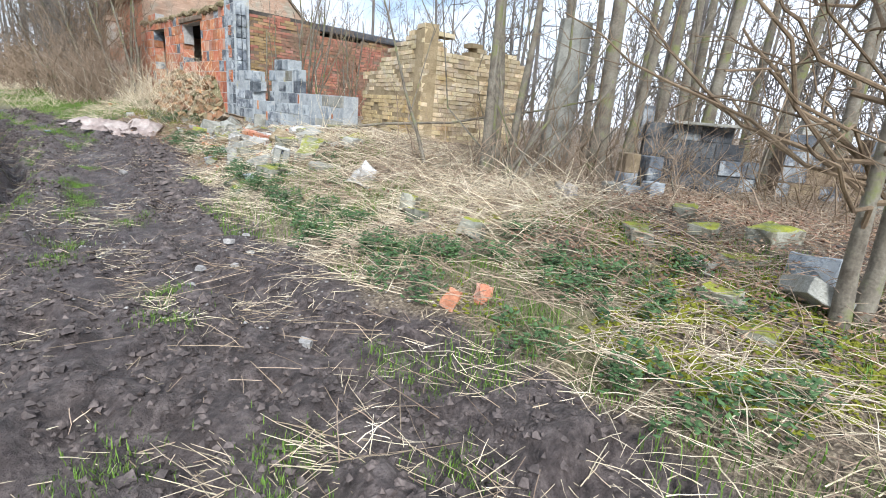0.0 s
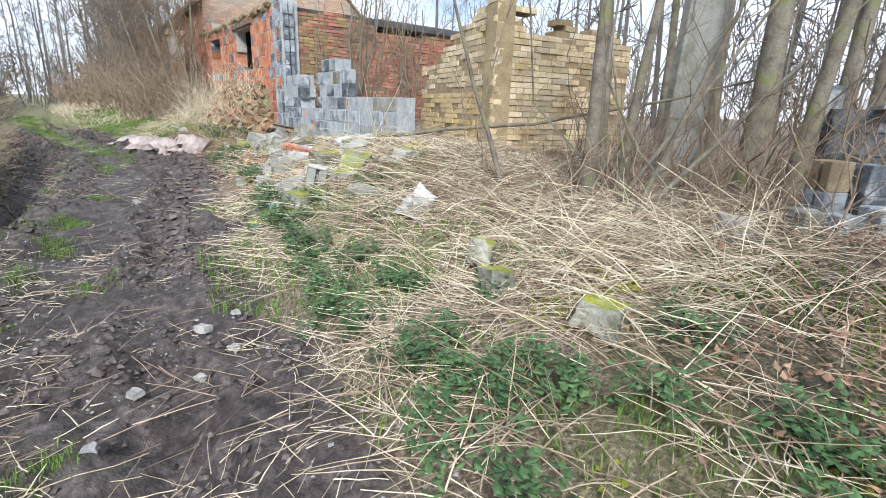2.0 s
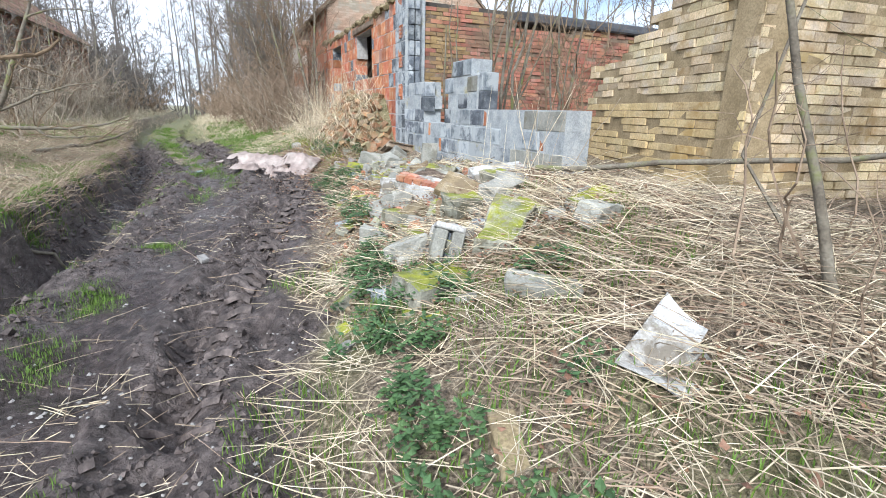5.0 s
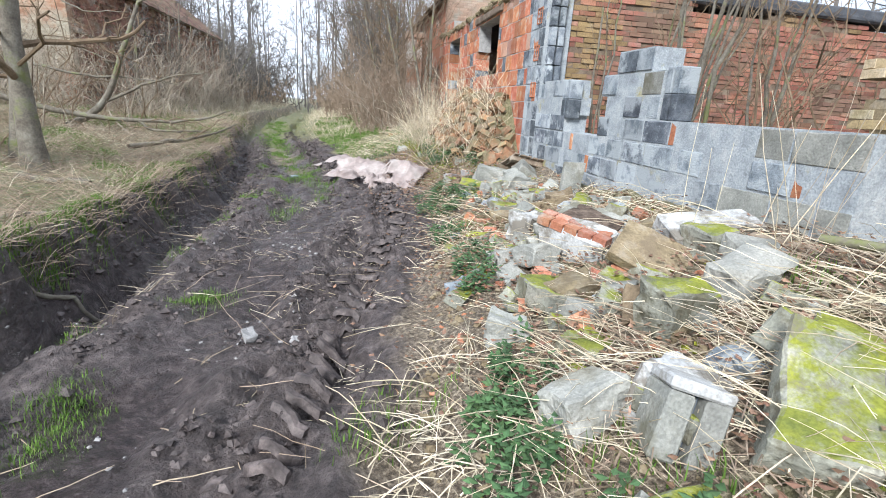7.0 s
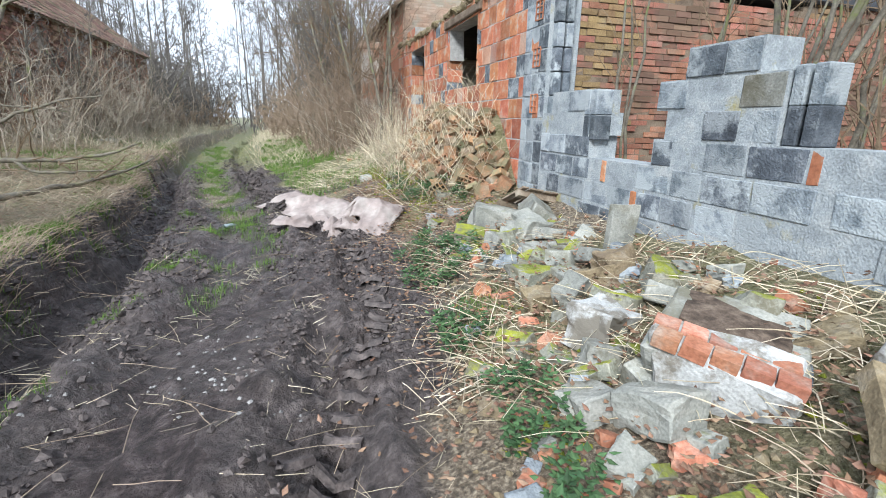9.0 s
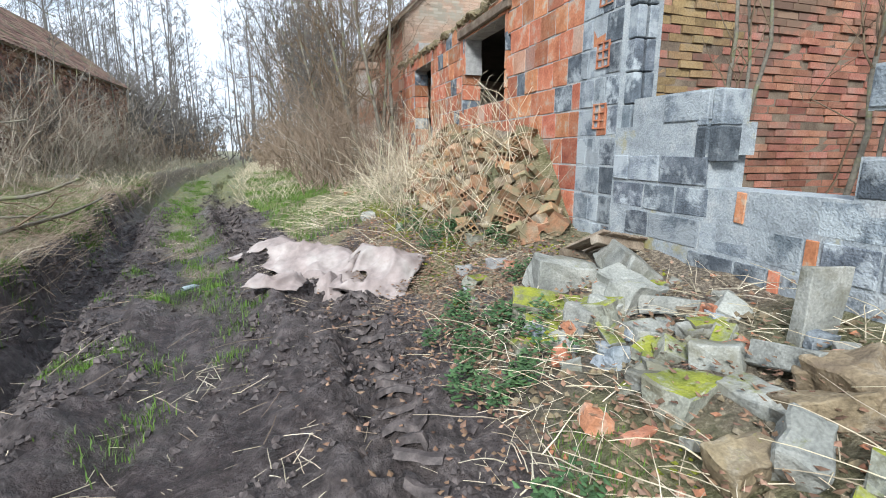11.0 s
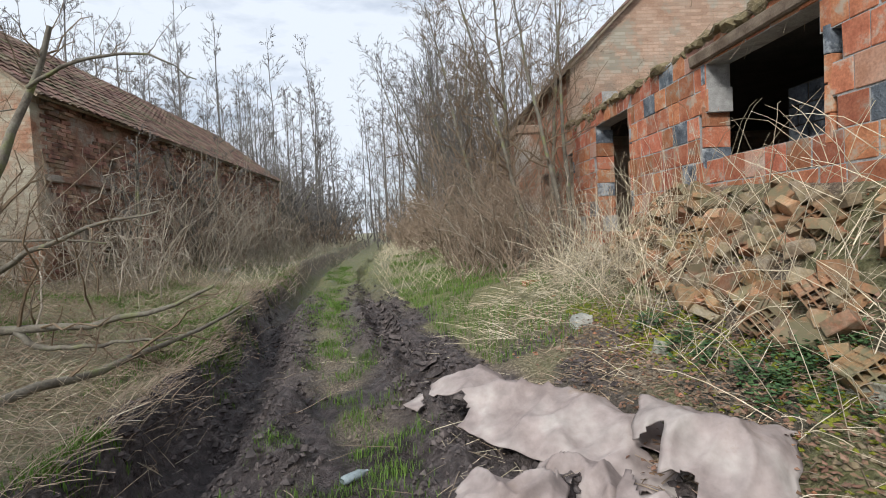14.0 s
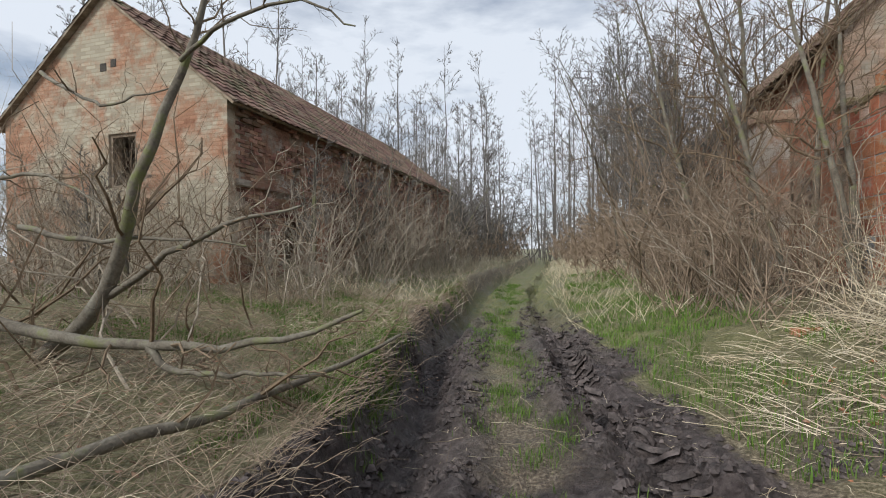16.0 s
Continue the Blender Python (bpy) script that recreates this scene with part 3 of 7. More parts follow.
def end_keep(u, v):
    top = 3.5 + 0.1 * math.sin(u * 1.7) - (0.12 if u > 2.2 else 0)
    if v > top:
        return False
    return True


def end_kind(u, v, rng):
    if rng.random() < 0.012:
        return "gap"
    return "brown" if (u < 0.75 + 0.25 * math.sin(v * 5) and v > 1.7 and rng.random() < 0.7) or (v > 3.2 and rng.random() < 0.3) else "brick"


f_end = wall_frame(FX + 0.42, 14.02, 1, 0)
masonry("wall_south", "end wall of thin weathered red bricks", f_end, courses(0, 6.6, 0.35, 3.75, 0.078, 0.262, end_keep, end_kind, 23, jit=0.1), 0.32, M_BMORT,
        {"brick": M_BRICK, "brown": M_BROWNB}, joint=0.011, recess=0.014, limit=300, seed=4, wob=0.016, stuff_mat={"brick": M_BRICKJ, "brown": M_BROWNJ}, near=1.5)
M_TAR = mat("tarred_coping", [(0.05, 0.052, 0.06), (0.10, 0.105, 0.115)], 5.0, 50, 0.85, 0.5)
cop = box_bm(FX + 2.5, 13.93, 3.42, FX + 7.0, 14.42, 3.62, 0.03, 0.03)
cop_me = bpy.data.meshes.new("trim_coping")
cop.to_mesh(cop_me)
cop.free()
cop_me.materials.append(M_TAR)
tagged(new("trim_coping", cop_me), "dark tarred coping on the brick end wall", "coping", kind="structure")

# ochre wall: west face and south face meeting at a corner
YC = (6.05, 7.0)
yl = math.hypot(6.75 - YC[0], 9.9 - YC[1])


def y_west_keep(u, v):
    k = u / yl
    top = 2.15 if k < 0.07 else 2.02 + 0.95 * min(1, (k - 0.05) * 1.15)
    if k < 0.09 and int(v / 0.2) % 2 and v > 1.1:
        return False
    return v < min(top, 2.82 + 0.06 * math.sin(u * 9)) + 0.09 * math.sin(u * 23.0) * math.sin(u * 5.1)


def y_south_keep(u, v):
    top = 2.75 if u < 0.55 else (2.44 if u < 1.0 else 2.66)
    if u > 2.3:
        top = 2.45
    return v < top + 0.06 * math.sin(u * 11) + 0.07 * math.sin(u * 27.0)


f_yw = wall_frame(6.75, 9.9, YC[0] - 6.75, YC[1] - 9.9)
f_ys = wall_frame(YC[0], YC[1], 2.6, -0.35)
M_YELP = mat("ochre_plastered_brick", [(0.42, 0.31, 0.15), (0.53, 0.41, 0.22), (0.52, 0.43, 0.28)], 3.0, 45, 0.93, 0.5, vary=0.14, stain=(0.38, 0.26, 0.11), stain_amt=0.25, stain_scale=1.5)
YK = {"yel": M_YEL, "plain": M_YELP}
masonry("wall_ochre_west", "ochre sand-lime brick wall with a stepped broken top", f_yw, courses(0, yl, 0.35, 3.0, 0.083, 0.27, y_west_keep, lambda u, v, r: "gap" if abs(v - 1.72) < 0.04 and u > 0.2 else ("plain" if v < 1.7 else "yel"), 41, jit=0.1), 0.28, M_YMORT,
        YK, joint=0.009, recess=0.007, limit=290, seed=5, wob=0.010, stuff_mat={"yel": M_YELJ, "plain": M_YELJ}, near=yl)
masonry("wall_ochre_south", "ochre sand-lime brick wall behind trees", f_ys, courses(0.0, 2.65, 0.5, 2.85, 0.083, 0.27, y_south_keep, lambda u, v, r: "yel", 42, jit=0.1), 0.28, M_YMORT,
        YK, joint=0.010, recess=0.010, limit=280, seed=6, wob=0.014, stuff_mat={"yel": M_YELJ, "plain": M_YELJ}, near=0)


# ---- plain structure: rooms, houses ----
def slab(name, boxes, material, label, category):
    v, q = boxes_mesh(boxes)
    return tagged(mesh_ob(name, v, q, material), label, category, kind="structure")


# floor, back wall and ceiling have the room's shade put into their colour
slab("floor", [(FX + 0.31, 14.4, 0.2, 12.1, 23.4, 0.5)], M_INNER_SHADE, "dirt floor inside the red building, coloured dark as in shade", "floor")
slab("wall_inner", [(11.8, 14.4, 0.3, 12.1, 23.5, 3.45)], M_INNER_SHADE, "back wall inside the red building, coloured dark as in shade", "wall")
slab("ceiling", [(FX + 0.10, 14.40, 3.56, 12.1, 23.5, 3.70)], M_INNER_SHADE, "concrete slab roof of the red building", "roof")
for k, (ya, za, zb) in enumerate(((18.235, 2.2, 3.46), (16.495, 2.2, 3.46), (21.59, 1.6, 3.4), (20.19, 1.6, 3.4), (22.93, 1.7, 3.2))):
    for j in range(int((zb - za) / 0.25)):
        jb = new("jamb_tile", random.choice(pieces_of("clay_tile", M_RED if (j + k) % 4 else M_DARK)))
        jb.matrix_world = Matrix.LocRotScale((FX + 0.15, ya, za + 0.13 + j * 0.25), Euler((0.02 * (j % 2), 0, 0.03 * (j % 3 - 1))), (0.31, 0.07, 0.24))
        tagged(jb, "broken clay tile end in the jamb of the opening", "tile", "jamb tiles")
# lintel beam over the large opening
lint = box_bm(FX - 0.05, 16.35, 3.47, FX + 0.29, 18.45, 3.62, 0.02, 0.015)
lm = bpy.data.meshes.new("trim_lintel")
lint.to_mesh(lm)
lint.free()
lm.materials.append(M_BMORT)
tagged(new("trim_lintel", lm), "chipped concrete lintel over the large opening", "lintel", kind="structure")
f_in = wall_frame(FX + 1.1, 18.28, 0, -1)
masonry("wall_partition", "grey block pillar inside the large opening", f_in, courses(0, 0.55, 0.5, 3.0, 0.24, 0.30, lambda u, v: True, lambda u, v, r: "grey", 51), 0.3, M_INNER_SHADE, {"grey": M_DARK}, joint=0.02, recess=0.01, piece_name="block")


def house(name, label, x0, x1, y0, y1, base, eave, apex_x, apex, openings_gable, openings_side, side, wall_mat, side_mat, seed, windows, roof_side):
    """Gabled house: gable towards the south, ridge along y. Openings are cut through the walls, gable vents above the
    eave are dark blocks; the roof is laid with tiles.
    """
    root = tagged(new(name), label, "house")
    root.location = ((x0 + x1) / 2, y0, base)

    def sheet(us, vs, full, put, t, nm, m, cap=None):
        """A welded wall of thickness t over a grid of cells; put(u, v, w) gives the place. cap: the top point of a gable."""
        keys, verts, faces = {}, [], []

        def vid(i, j, k):
            if (i, j, k) not in keys:
                keys[(i, j, k)] = len(verts)
                verts.append(put(us[i], vs[j], k * t))
            return keys[(i, j, k)]

        nu, nv = len(us) - 1, len(vs) - 1
        on = [[full((us[i] + us[i + 1]) / 2, (vs[j] + vs[j + 1]) / 2) for j in range(nv)] for i in range(nu)]
        for i in range(nu):
            for j in range(nv):
                if not on[i][j]:
                    continue
                faces.append([vid(i, j, 0), vid(i + 1, j, 0), vid(i + 1, j + 1, 0), vid(i, j + 1, 0)])
                faces.append([vid(i, j, 1), vid(i, j + 1, 1), vid(i + 1, j + 1, 1), vid(i + 1, j, 1)])
                for di, dj, p_, q_ in ((-1, 0, (i, j), (i, j + 1)), (1, 0, (i + 1, j + 1), (i + 1, j)), (0, -1, (i + 1, j), (i, j)), (0, 1, (i, j + 1), (i + 1, j + 1))):
                    a_, b_ = i + di, j + dj
                    if not (0 <= a_ < nu and 0 <= b_ < nv and on[a_][b_]) and not (cap and dj == 1 and j == nv - 1):
                        faces.append([vid(*p_, 0), vid(*q_, 0), vid(*q_, 1), vid(*p_, 1)])
        if cap:
            tops = []
            for k in (0, 1):
                tops.append(len(verts))
                verts.append(put(cap[0], cap[1], k * t))
            for i in range(nu):
                faces.append([vid(i, nv, 0), vid(i + 1, nv, 0), tops[0]])
                faces.append([vid(i + 1, nv, 1), vid(i, nv, 1), tops[1]])
            faces.append([vid(0, nv, 0), tops[0], tops[1], vid(0, nv, 1)])
            faces.append([vid(nu, nv, 1), tops[1], tops[0], vid(nu, nv, 0)])
        ob = mesh_ob(nm, verts, faces, m)
        ob.parent = root
        ob.matrix_parent_inverse = root.matrix_basis.inverted()
        return ob

    def gable(y, t, holes, nm):
        low = [h for h in holes if h[3] <= eave]
        us = sorted({x0, x1, *[h[0] for h in low], *[h[1] for h in low]})
        vs = sorted({base, eave, *[h[2] for h in low], *[h[3] for h in low]})
        sheet(us, vs, lambda u, v: not any(h[0] < u < h[1] and h[2] < v < h[3] for h in low), lambda u, v, w: (u, y + w, v), t, nm, wall_mat, (apex_x, apex))
        for h in holes:
            if h[3] > eave:
                # not cut: a dark block on the wall gives the hole's shade
                o = part("vent_hole", box_bm(h[0], y - 0.012, h[2], h[1], y + 0.02, h[3], 0.004), M_INNER_SHADE, root, "small dark block painted as the shade of a vent hole")
                o.matrix_parent_inverse = root.matrix_basis.inverted()

    def long_wall(x, t, holes, nm, m):
        us = sorted({y0 + 0.3, y1 - 0.3, *[h[0] for h in holes], *[h[1] for h in holes]})
        vs = sorted({base, eave - 0.05, *[h[2] for h in holes], *[h[3] for h in holes]})
        sheet(us, vs, lambda u, v: not any(h[0] < u < h[1] and h[2] < v < h[3] for h in holes), lambda u, v, w: (x + w, u, v), t, nm, m)

    inv = root.matrix_basis.inverted()
    gable(y0, 0.3, openings_gable, "gable_wall")
    gable(y1 - 0.3, 0.3, [], "gable_wall")
    long_wall(x1 - 0.3, 0.298, openings_side if side == "east" else [], "side_wall", side_mat)
    long_wall(x0 + 0.002, 0.298, openings_side if side == "west" else [], "side_wall", side_mat)
    rng = np.random.default_rng(seed)
    for sgn, xe in ((1, x1), (-1, x0)):
        ex = xe + sgn * 0.22
        run = abs(ex - apex_x)
        drop = (apex - eave) / abs(xe - apex_x)
        lo = apex - run * drop
        nrm = Vector((sgn * (apex - lo), 0, run)).normalized()
        th = 0.05
        c = [(apex_x, apex), (ex, lo)]
        v = []
        for yy in (y0 - 0.12, y1 + 0.12):
            for px, pz in c:
                v += [(px, yy, pz + 0.01), (px + nrm.x * th, yy, pz + nrm.z * th + 0.01)]
        q = [(0, 2, 3, 1), (4, 5, 7, 6), (0, 4, 6, 2), (1, 3, 7, 5), (2, 6, 7, 3), (0, 1, 5, 4)]
        rf = mesh_ob("roof", v, q, M_WOOD)
        rf.parent = root
        rf.matrix_parent_inverse = inv
        # tiles
        L = math.hypot(run, apex - lo)
        nr, nc = int(L / 0.27), int((y1 - y0 + 0.24) / 0.24)
        tv, tq = [], []
        ax = Vector((ex - apex_x, 0, lo - apex)).normalized()
        for r in range(nr + 1):
            for cc in range(nc):
                if rng.random() < 0.035:
                    continue
                ya = y0 - 0.12 + cc * 0.24 + rng.uniform(-0.008, 0.008)
                s0, s1 = r * 0.27 - 0.03, min(L + 0.05, r * 0.27 + 0.29)
                lift = 0.05 + rng.uniform(0, 0.012)
                k = len(tv)
                for yy, hump in ((ya, 0.0), (ya + 0.06, 0.03), (ya + 0.17, 0.006), (ya + 0.232, 0.0)):
                    for s, up in ((s0, lift), (s1, lift + 0.032)):
                        p = Vector((apex_x, 0, apex + 0.01)) + ax * s + nrm * (up + hump)
                        tv.append((p.x, yy, p.z))
                        b = p - nrm * 0.016
                        tv.append((b.x, yy, b.z))
                for j in range(3):
                    a = k + 4 * j
                    tq += [(a, a + 2, a + 6, a + 4), (a + 1, a + 5, a + 7, a + 3), (a + 2, a + 3, a + 7, a + 6)]
        tl = mesh_ob("roof_tiles", tv, np.array(tq), M_ROOF)
        tl.parent = rf
        tagged(tl, "weathered clay roof tiles, some slipped", kind="stuff")
    for wx0, wx1, wz0, wz1 in windows:
        fr = bmesh.new()
        for a in ((wx0, wx0 + 0.07, wz0, wz1), (wx1 - 0.07, wx1, wz0, wz1), (wx0 + 0.07, wx1 - 0.07, wz1 - 0.07, wz1), (wx0 + 0.07, wx1 - 0.07, wz0, wz0 + 0.05)):
            bmesh.ops.create_cube(fr, size=1, matrix=Matrix.Translation(((a[0] + a[1]) / 2, y0 + 0.09, (a[2] + a[3]) / 2)) @ Matrix.Diagonal((a[1] - a[0], 0.10, a[3] - a[2], 1)))
        w = part("window_frame", fr, M_WOOD, root, "grey rotten wooden window frame")
        w.matrix_parent_inverse = inv
    return root, inv


M_GABLE = mat("gable_plaster_and_brick", [(0.30, 0.145, 0.09), (0.42, 0.24, 0.155), (0.44, 0.33, 0.24)], 1.8, 45, 0.92, 0.7, stain=(0.44, 0.40, 0.31), stain_amt=0.6, stain_scale=0.7)
M_SIDE = mat("dark_old_brickwork", [(0.15, 0.085, 0.06), (0.32, 0.175, 0.12), (0.27, 0.215, 0.155)], 2.5, 30, 0.95, 1.0, stain=(0.36, 0.32, 0.27), stain_amt=0.45, stain_scale=0.8)
M_TALL = mat("pale_brick_gable", [(0.42, 0.27, 0.19), (0.50, 0.35, 0.26), (0.47, 0.38, 0.30)], 1.5, 40, 0.92, 0.5, stain=(0.40, 0.36, 0.29), stain_amt=0.4)


def brick_bump(m, rot_x=True, sx=1.0):
    """Brick courses as relief and darker joints on a far wall."""
    n, l = m.node_tree.nodes, m.node_tree.links
    b = n.new("ShaderNodeTexBrick")
    g = n.new("ShaderNodeNewGeometry")
    sp = n.new("ShaderNodeSeparateXYZ")
    cb = n.new("ShaderNodeCombineXYZ")
    ad = n.new("ShaderNodeMath")
    l.new(g.outputs["Position"], sp.inputs["Vector"])
    l.new(sp.outputs["X"], ad.inputs[0])
    l.new(sp.outputs["Y"], ad.inputs[1])
    l.new(ad.outputs["Value"], cb.inputs["X"])
    l.new(sp.outputs["Z"], cb.inputs["Y"])
    l.new(cb.outputs["Vector"], b.inputs["Vector"])
    b.inputs["Scale"].default_value = 1.0
    b.inputs["Brick Width"].default_value, b.inputs["Row Height"].default_value = 0.26, 0.078
    b.inputs["Mortar Size"].default_value = 0.008
    b.inputs["Color1"].default_value, b.inputs["Color2"].default_value = (1, 1, 1, 1), (0.62, 0.60, 0.58, 1)
    b.inputs["Mortar"].default_value = (0.72, 0.68, 0.62, 1)
    bsdf = n["Principled BSDF"]
    src = bsdf.inputs["Base Color"].links[0].from_socket
    q = n.new("ShaderNodeMix")
    q.data_type, q.blend_type = "RGBA", "MULTIPLY"
    q.inputs["Factor"].default_value = 0.75
    l.new(src, q.inputs["A"])
    l.new(b.outputs["Color"], q.inputs["B"])
    l.new(q.outputs["Result"], bsdf.inputs["Base Color"])
    old = bsdf.inputs["Normal"].links[0].from_socket
    bp = n.new("ShaderNodeBump")
    bp.inputs["Strength"].default_value, bp.inputs["Distance"].default_value = 0.7, 0.012
    bp.invert = True
    l.new(b.outputs["Fac"], bp.inputs["Height"])
    l.new(old, bp.inputs["Normal"])
    l.new(bp.outputs["Normal"], bsdf.inputs["Normal"])


for mm in (M_GABLE, M_SIDE, M_TALL):
    brick_bump(mm)

barn, barn_inv = house("barn", "old gabled barn of brick with flaking plaster and clay tile roof", -10.75, -4.95, 21.8, 38.0, 0.3, 4.55, -7.92, 6.92,
                       [(-7.83, -7.12, 2.98, 4.08), (-8.02, -7.86, 5.38, 5.54), (-7.74, -7.60, 5.44, 5.60)],
                       [(23.6, 24.5, 1.0, 2.35), (27.0, 28.0, 1.0, 2.4), (31.3, 32.3, 1.0, 2.5), (34.2, 35.5, 0.5, 2.7), (24.0, 24.3, 3.35, 3.6), (27.4, 27.7, 3.35, 3.6), (30.6, 30.9, 3.35, 3.6)],
                       "east", M_GABLE, M_SIDE, 3, [(-7.83, -7.12, 2.98, 4.08)], "east")
for a, b, c, d, m_ in ((-4.96, -4.86, 2.92, 3.06, M_SIDE),):
    lb = box_bm(a, 22.0, c, b, 37.6, d, 0.015, 0.01)
    o = part("ledge", lb, m_, barn)
    o.matrix_parent_inverse = barn_inv
M_SIDEB = mat("decayed_dark_brick", [(0.10, 0.06, 0.045), (0.27, 0.145, 0.10), (0.30, 0.22, 0.16)], 3.0, 45, 0.95, 0.7, island=0.5)
rng = np.random.default_rng(611)
bx = []
for r_ in range(46):
    v0 = 0.7 + r_ * 0.081
    for c_ in range(58):
        u0 = 22.02 + c_ * 0.265 + (0.13 if r_ % 2 else 0)
        hole = any(a - 0.05 < u0 + 0.13 < b + 0.05 and c - 0.05 < v0 < d + 0.05 for a, b, c, d in ((23.6, 24.5, 1.0, 2.35), (27.0, 28.0, 1.0, 2.4), (31.3, 32.3, 1.0, 2.5), (34.2, 35.5, 0.5, 2.7), (24.0, 24.3, 3.35, 3.6), (27.4, 27.7, 3.35, 3.6), (30.6, 30.9, 3.35, 3.6)))
        if hole or vnoise(u0, v0 * 1.6, 0.9, 62) < (0.36 if v0 < 3.0 else 0.22) or rng.random() < 0.14:
            continue
        out = rng.uniform(0.006, 0.04) + (0.07 if v0 > 4.15 else 0)
        bx.append((-4.96, u0, v0, -4.95 + out, u0 + 0.25, v0 + 0.068))
v, q = boxes_mesh(bx)
v += rng.normal(0, 0.005, v.shape)
o = mesh_ob("brick_rest", v, q, M_SIDEB, barn)
o.matrix_parent_inverse = barn_inv
tagged(o, "decayed dark brick courses with fallen patches", kind="stuff")
for ya in (33.2, 35.5, 24.5):
    o = part("plaster_pier", box_bm(-4.953, ya, 0.3, -4.87, ya + 0.75, 2.5, 0.02, 0.02), M_PLASTER, barn, "pier with remains of white plaster")
    o.matrix_parent_inverse = barn_inv

tall, tall_inv = house("farmhouse", "tall pale brick house end with broken roof edge", 5.6, 12.4, 23.5, 36.0, 0.4, 5.15, 9.0, 8.4, [], [(25.5, 26.4, 1.6, 3.0), (29, 29.9, 1.6, 3.0)], "west", M_TALL, M_PLASTER, 9, [], "west")
M_WHITEP = mat("white_flaking_plaster", [(0.48, 0.42, 0.36), (0.60, 0.56, 0.50)], 2.0, 60, 0.9, 0.4, stain=(0.36, 0.19, 0.12), stain_amt=0.45, stain_scale=1.4)
gate_pier = tagged(new("gate_pier"), "tall gate pier with flaking white plaster over brick", "pier")
gate_pier.location = (4.58, 23.75, 0.4)
for nm, bx, mt in (("shaft", (-0.25, -0.25, 0.0, 0.25, 0.25, 3.3), M_WHITEP), ("cap", (-0.31, -0.31, 3.3, 0.31, 0.31, 3.5), M_TALL)):
    part(nm, box_bm(*bx, 0.02, 0.012), mt, gate_pier)

# ---- plants: tubes along lines ----
def tubes(P, R, S):
    """Tapered tubes with S sides along many lines of equal length. P (n, k, 3), R (n, k)."""
    P, R = np.asarray(P, float), np.asarray(R, float)
    n, k, _ = P.shape
    T = np.gradient(P, axis=1)
    T /= np.linalg.norm(T, axis=2, keepdims=True) + 1e-9
    ref = np.where(np.abs(T[:, :1, 2:3]) > 0.8, np.array([[[1.0, 0.13, 0]]]), np.array([[[0.1, 0.05, 1.0]]]))
    A = np.cross(T, np.broadcast_to(ref, T.shape))
    A /= np.linalg.norm(A, axis=2, keepdims=True) + 1e-9
    B = np.cross(T, A)
    ang = np.arange(S) * 2 * np.pi / S
    V = P[:, :, None] + R[:, :, None, None] * (np.cos(ang)[None, None, :, None] * A[:, :, None] + np.sin(ang)[None, None, :, None] * B[:, :, None])
    i = np.arange(k - 1)[:, None] * S
    j = np.arange(S)[None]
    q = np.stack([i + j, i + (j + 1) % S, i + S + (j + 1) % S, i + S + j], -1).reshape(-1, 4)
    return V.reshape(-1, 3), (q[None] + (np.arange(n) * k * S)[:, None, None]).reshape(-1, 4)


def merge(items):
    vs, fs, o = [], [], 0
    for v, q in items:
        vs.append(v)
        fs.append(np.asarray(q) + o)
        o += len(v)
    return np.concatenate(vs), np.concatenate(fs)


def lines(start, way, length, k, wobble, rng, sag=0.0):
    """n wandering lines of k points from start (n, 3) along way (n, 3)."""
    n = len(start)
    s = np.linspace(0, 1, k)
    w = np.cumsum(rng.normal(0, 1, (n, k, 3)), 1) * wobble / k
    w -= w[:, :1]
    P = start[:, None] + way[:, None] * (s[None, :, None] * length[:, None, None]) + w * length[:, None, None]
    P[:, :, 2] -= sag * (s ** 2)[None] * length[:, None]
    return P


def unit(v):
    return v / (np.linalg.norm(v, axis=-1, keepdims=True) + 1e-9)


def branching(P0, R0, rng, levels, thin=0.0):
    """Lines that leave lines. levels: (count, k, length, spread, up, wobble, from, r_ratio, sides). Returns meshes by level."""
    out = []
    P, R = P0, R0
    for count, k, length, spread, up, wobble, lo, rr, sides in levels:
        n = len(P)
        idx = np.repeat(np.arange(n), count)
        s = rng.uniform(lo, 1.0, n * count) ** 0.8
        f = s * (P.shape[1] - 1)
        a = np.minimum(f.astype(int), P.shape[1] - 2)
        t = (f - a)[:, None]
        st = P[idx, a] * (1 - t) + P[idx, a + 1] * t
        rad = R[idx, a] * (1 - t[:, 0]) + R[idx, a + 1] * t[:, 0]
        tang = unit(P[idx, a + 1] - P[idx, a])
        side = unit(np.cross(tang, rng.normal(0, 1, tang.shape)))
        w = unit(tang * (1 - spread) + side * spread + np.array([0, 0, up]))
        par = np.linalg.norm(P[idx, -1] - P[idx, 0], axis=1)
        ln = length * par * rng.uniform(0.5, 1.2, len(idx)) * (1.15 - 0.75 * s)
        Q = lines(st, w, ln, k, wobble, rng)
        r0 = np.minimum(rad * rr, rad) * rng.uniform(0.6, 1.0, len(idx))
        RR = np.maximum(r0[:, None] * np.linspace(1, 0.35, k)[None], thin * np.linspace(1, 0.6, k)[None])
        out.append(tubes(Q, RR, sides))
        P, R = Q, RR
    return out


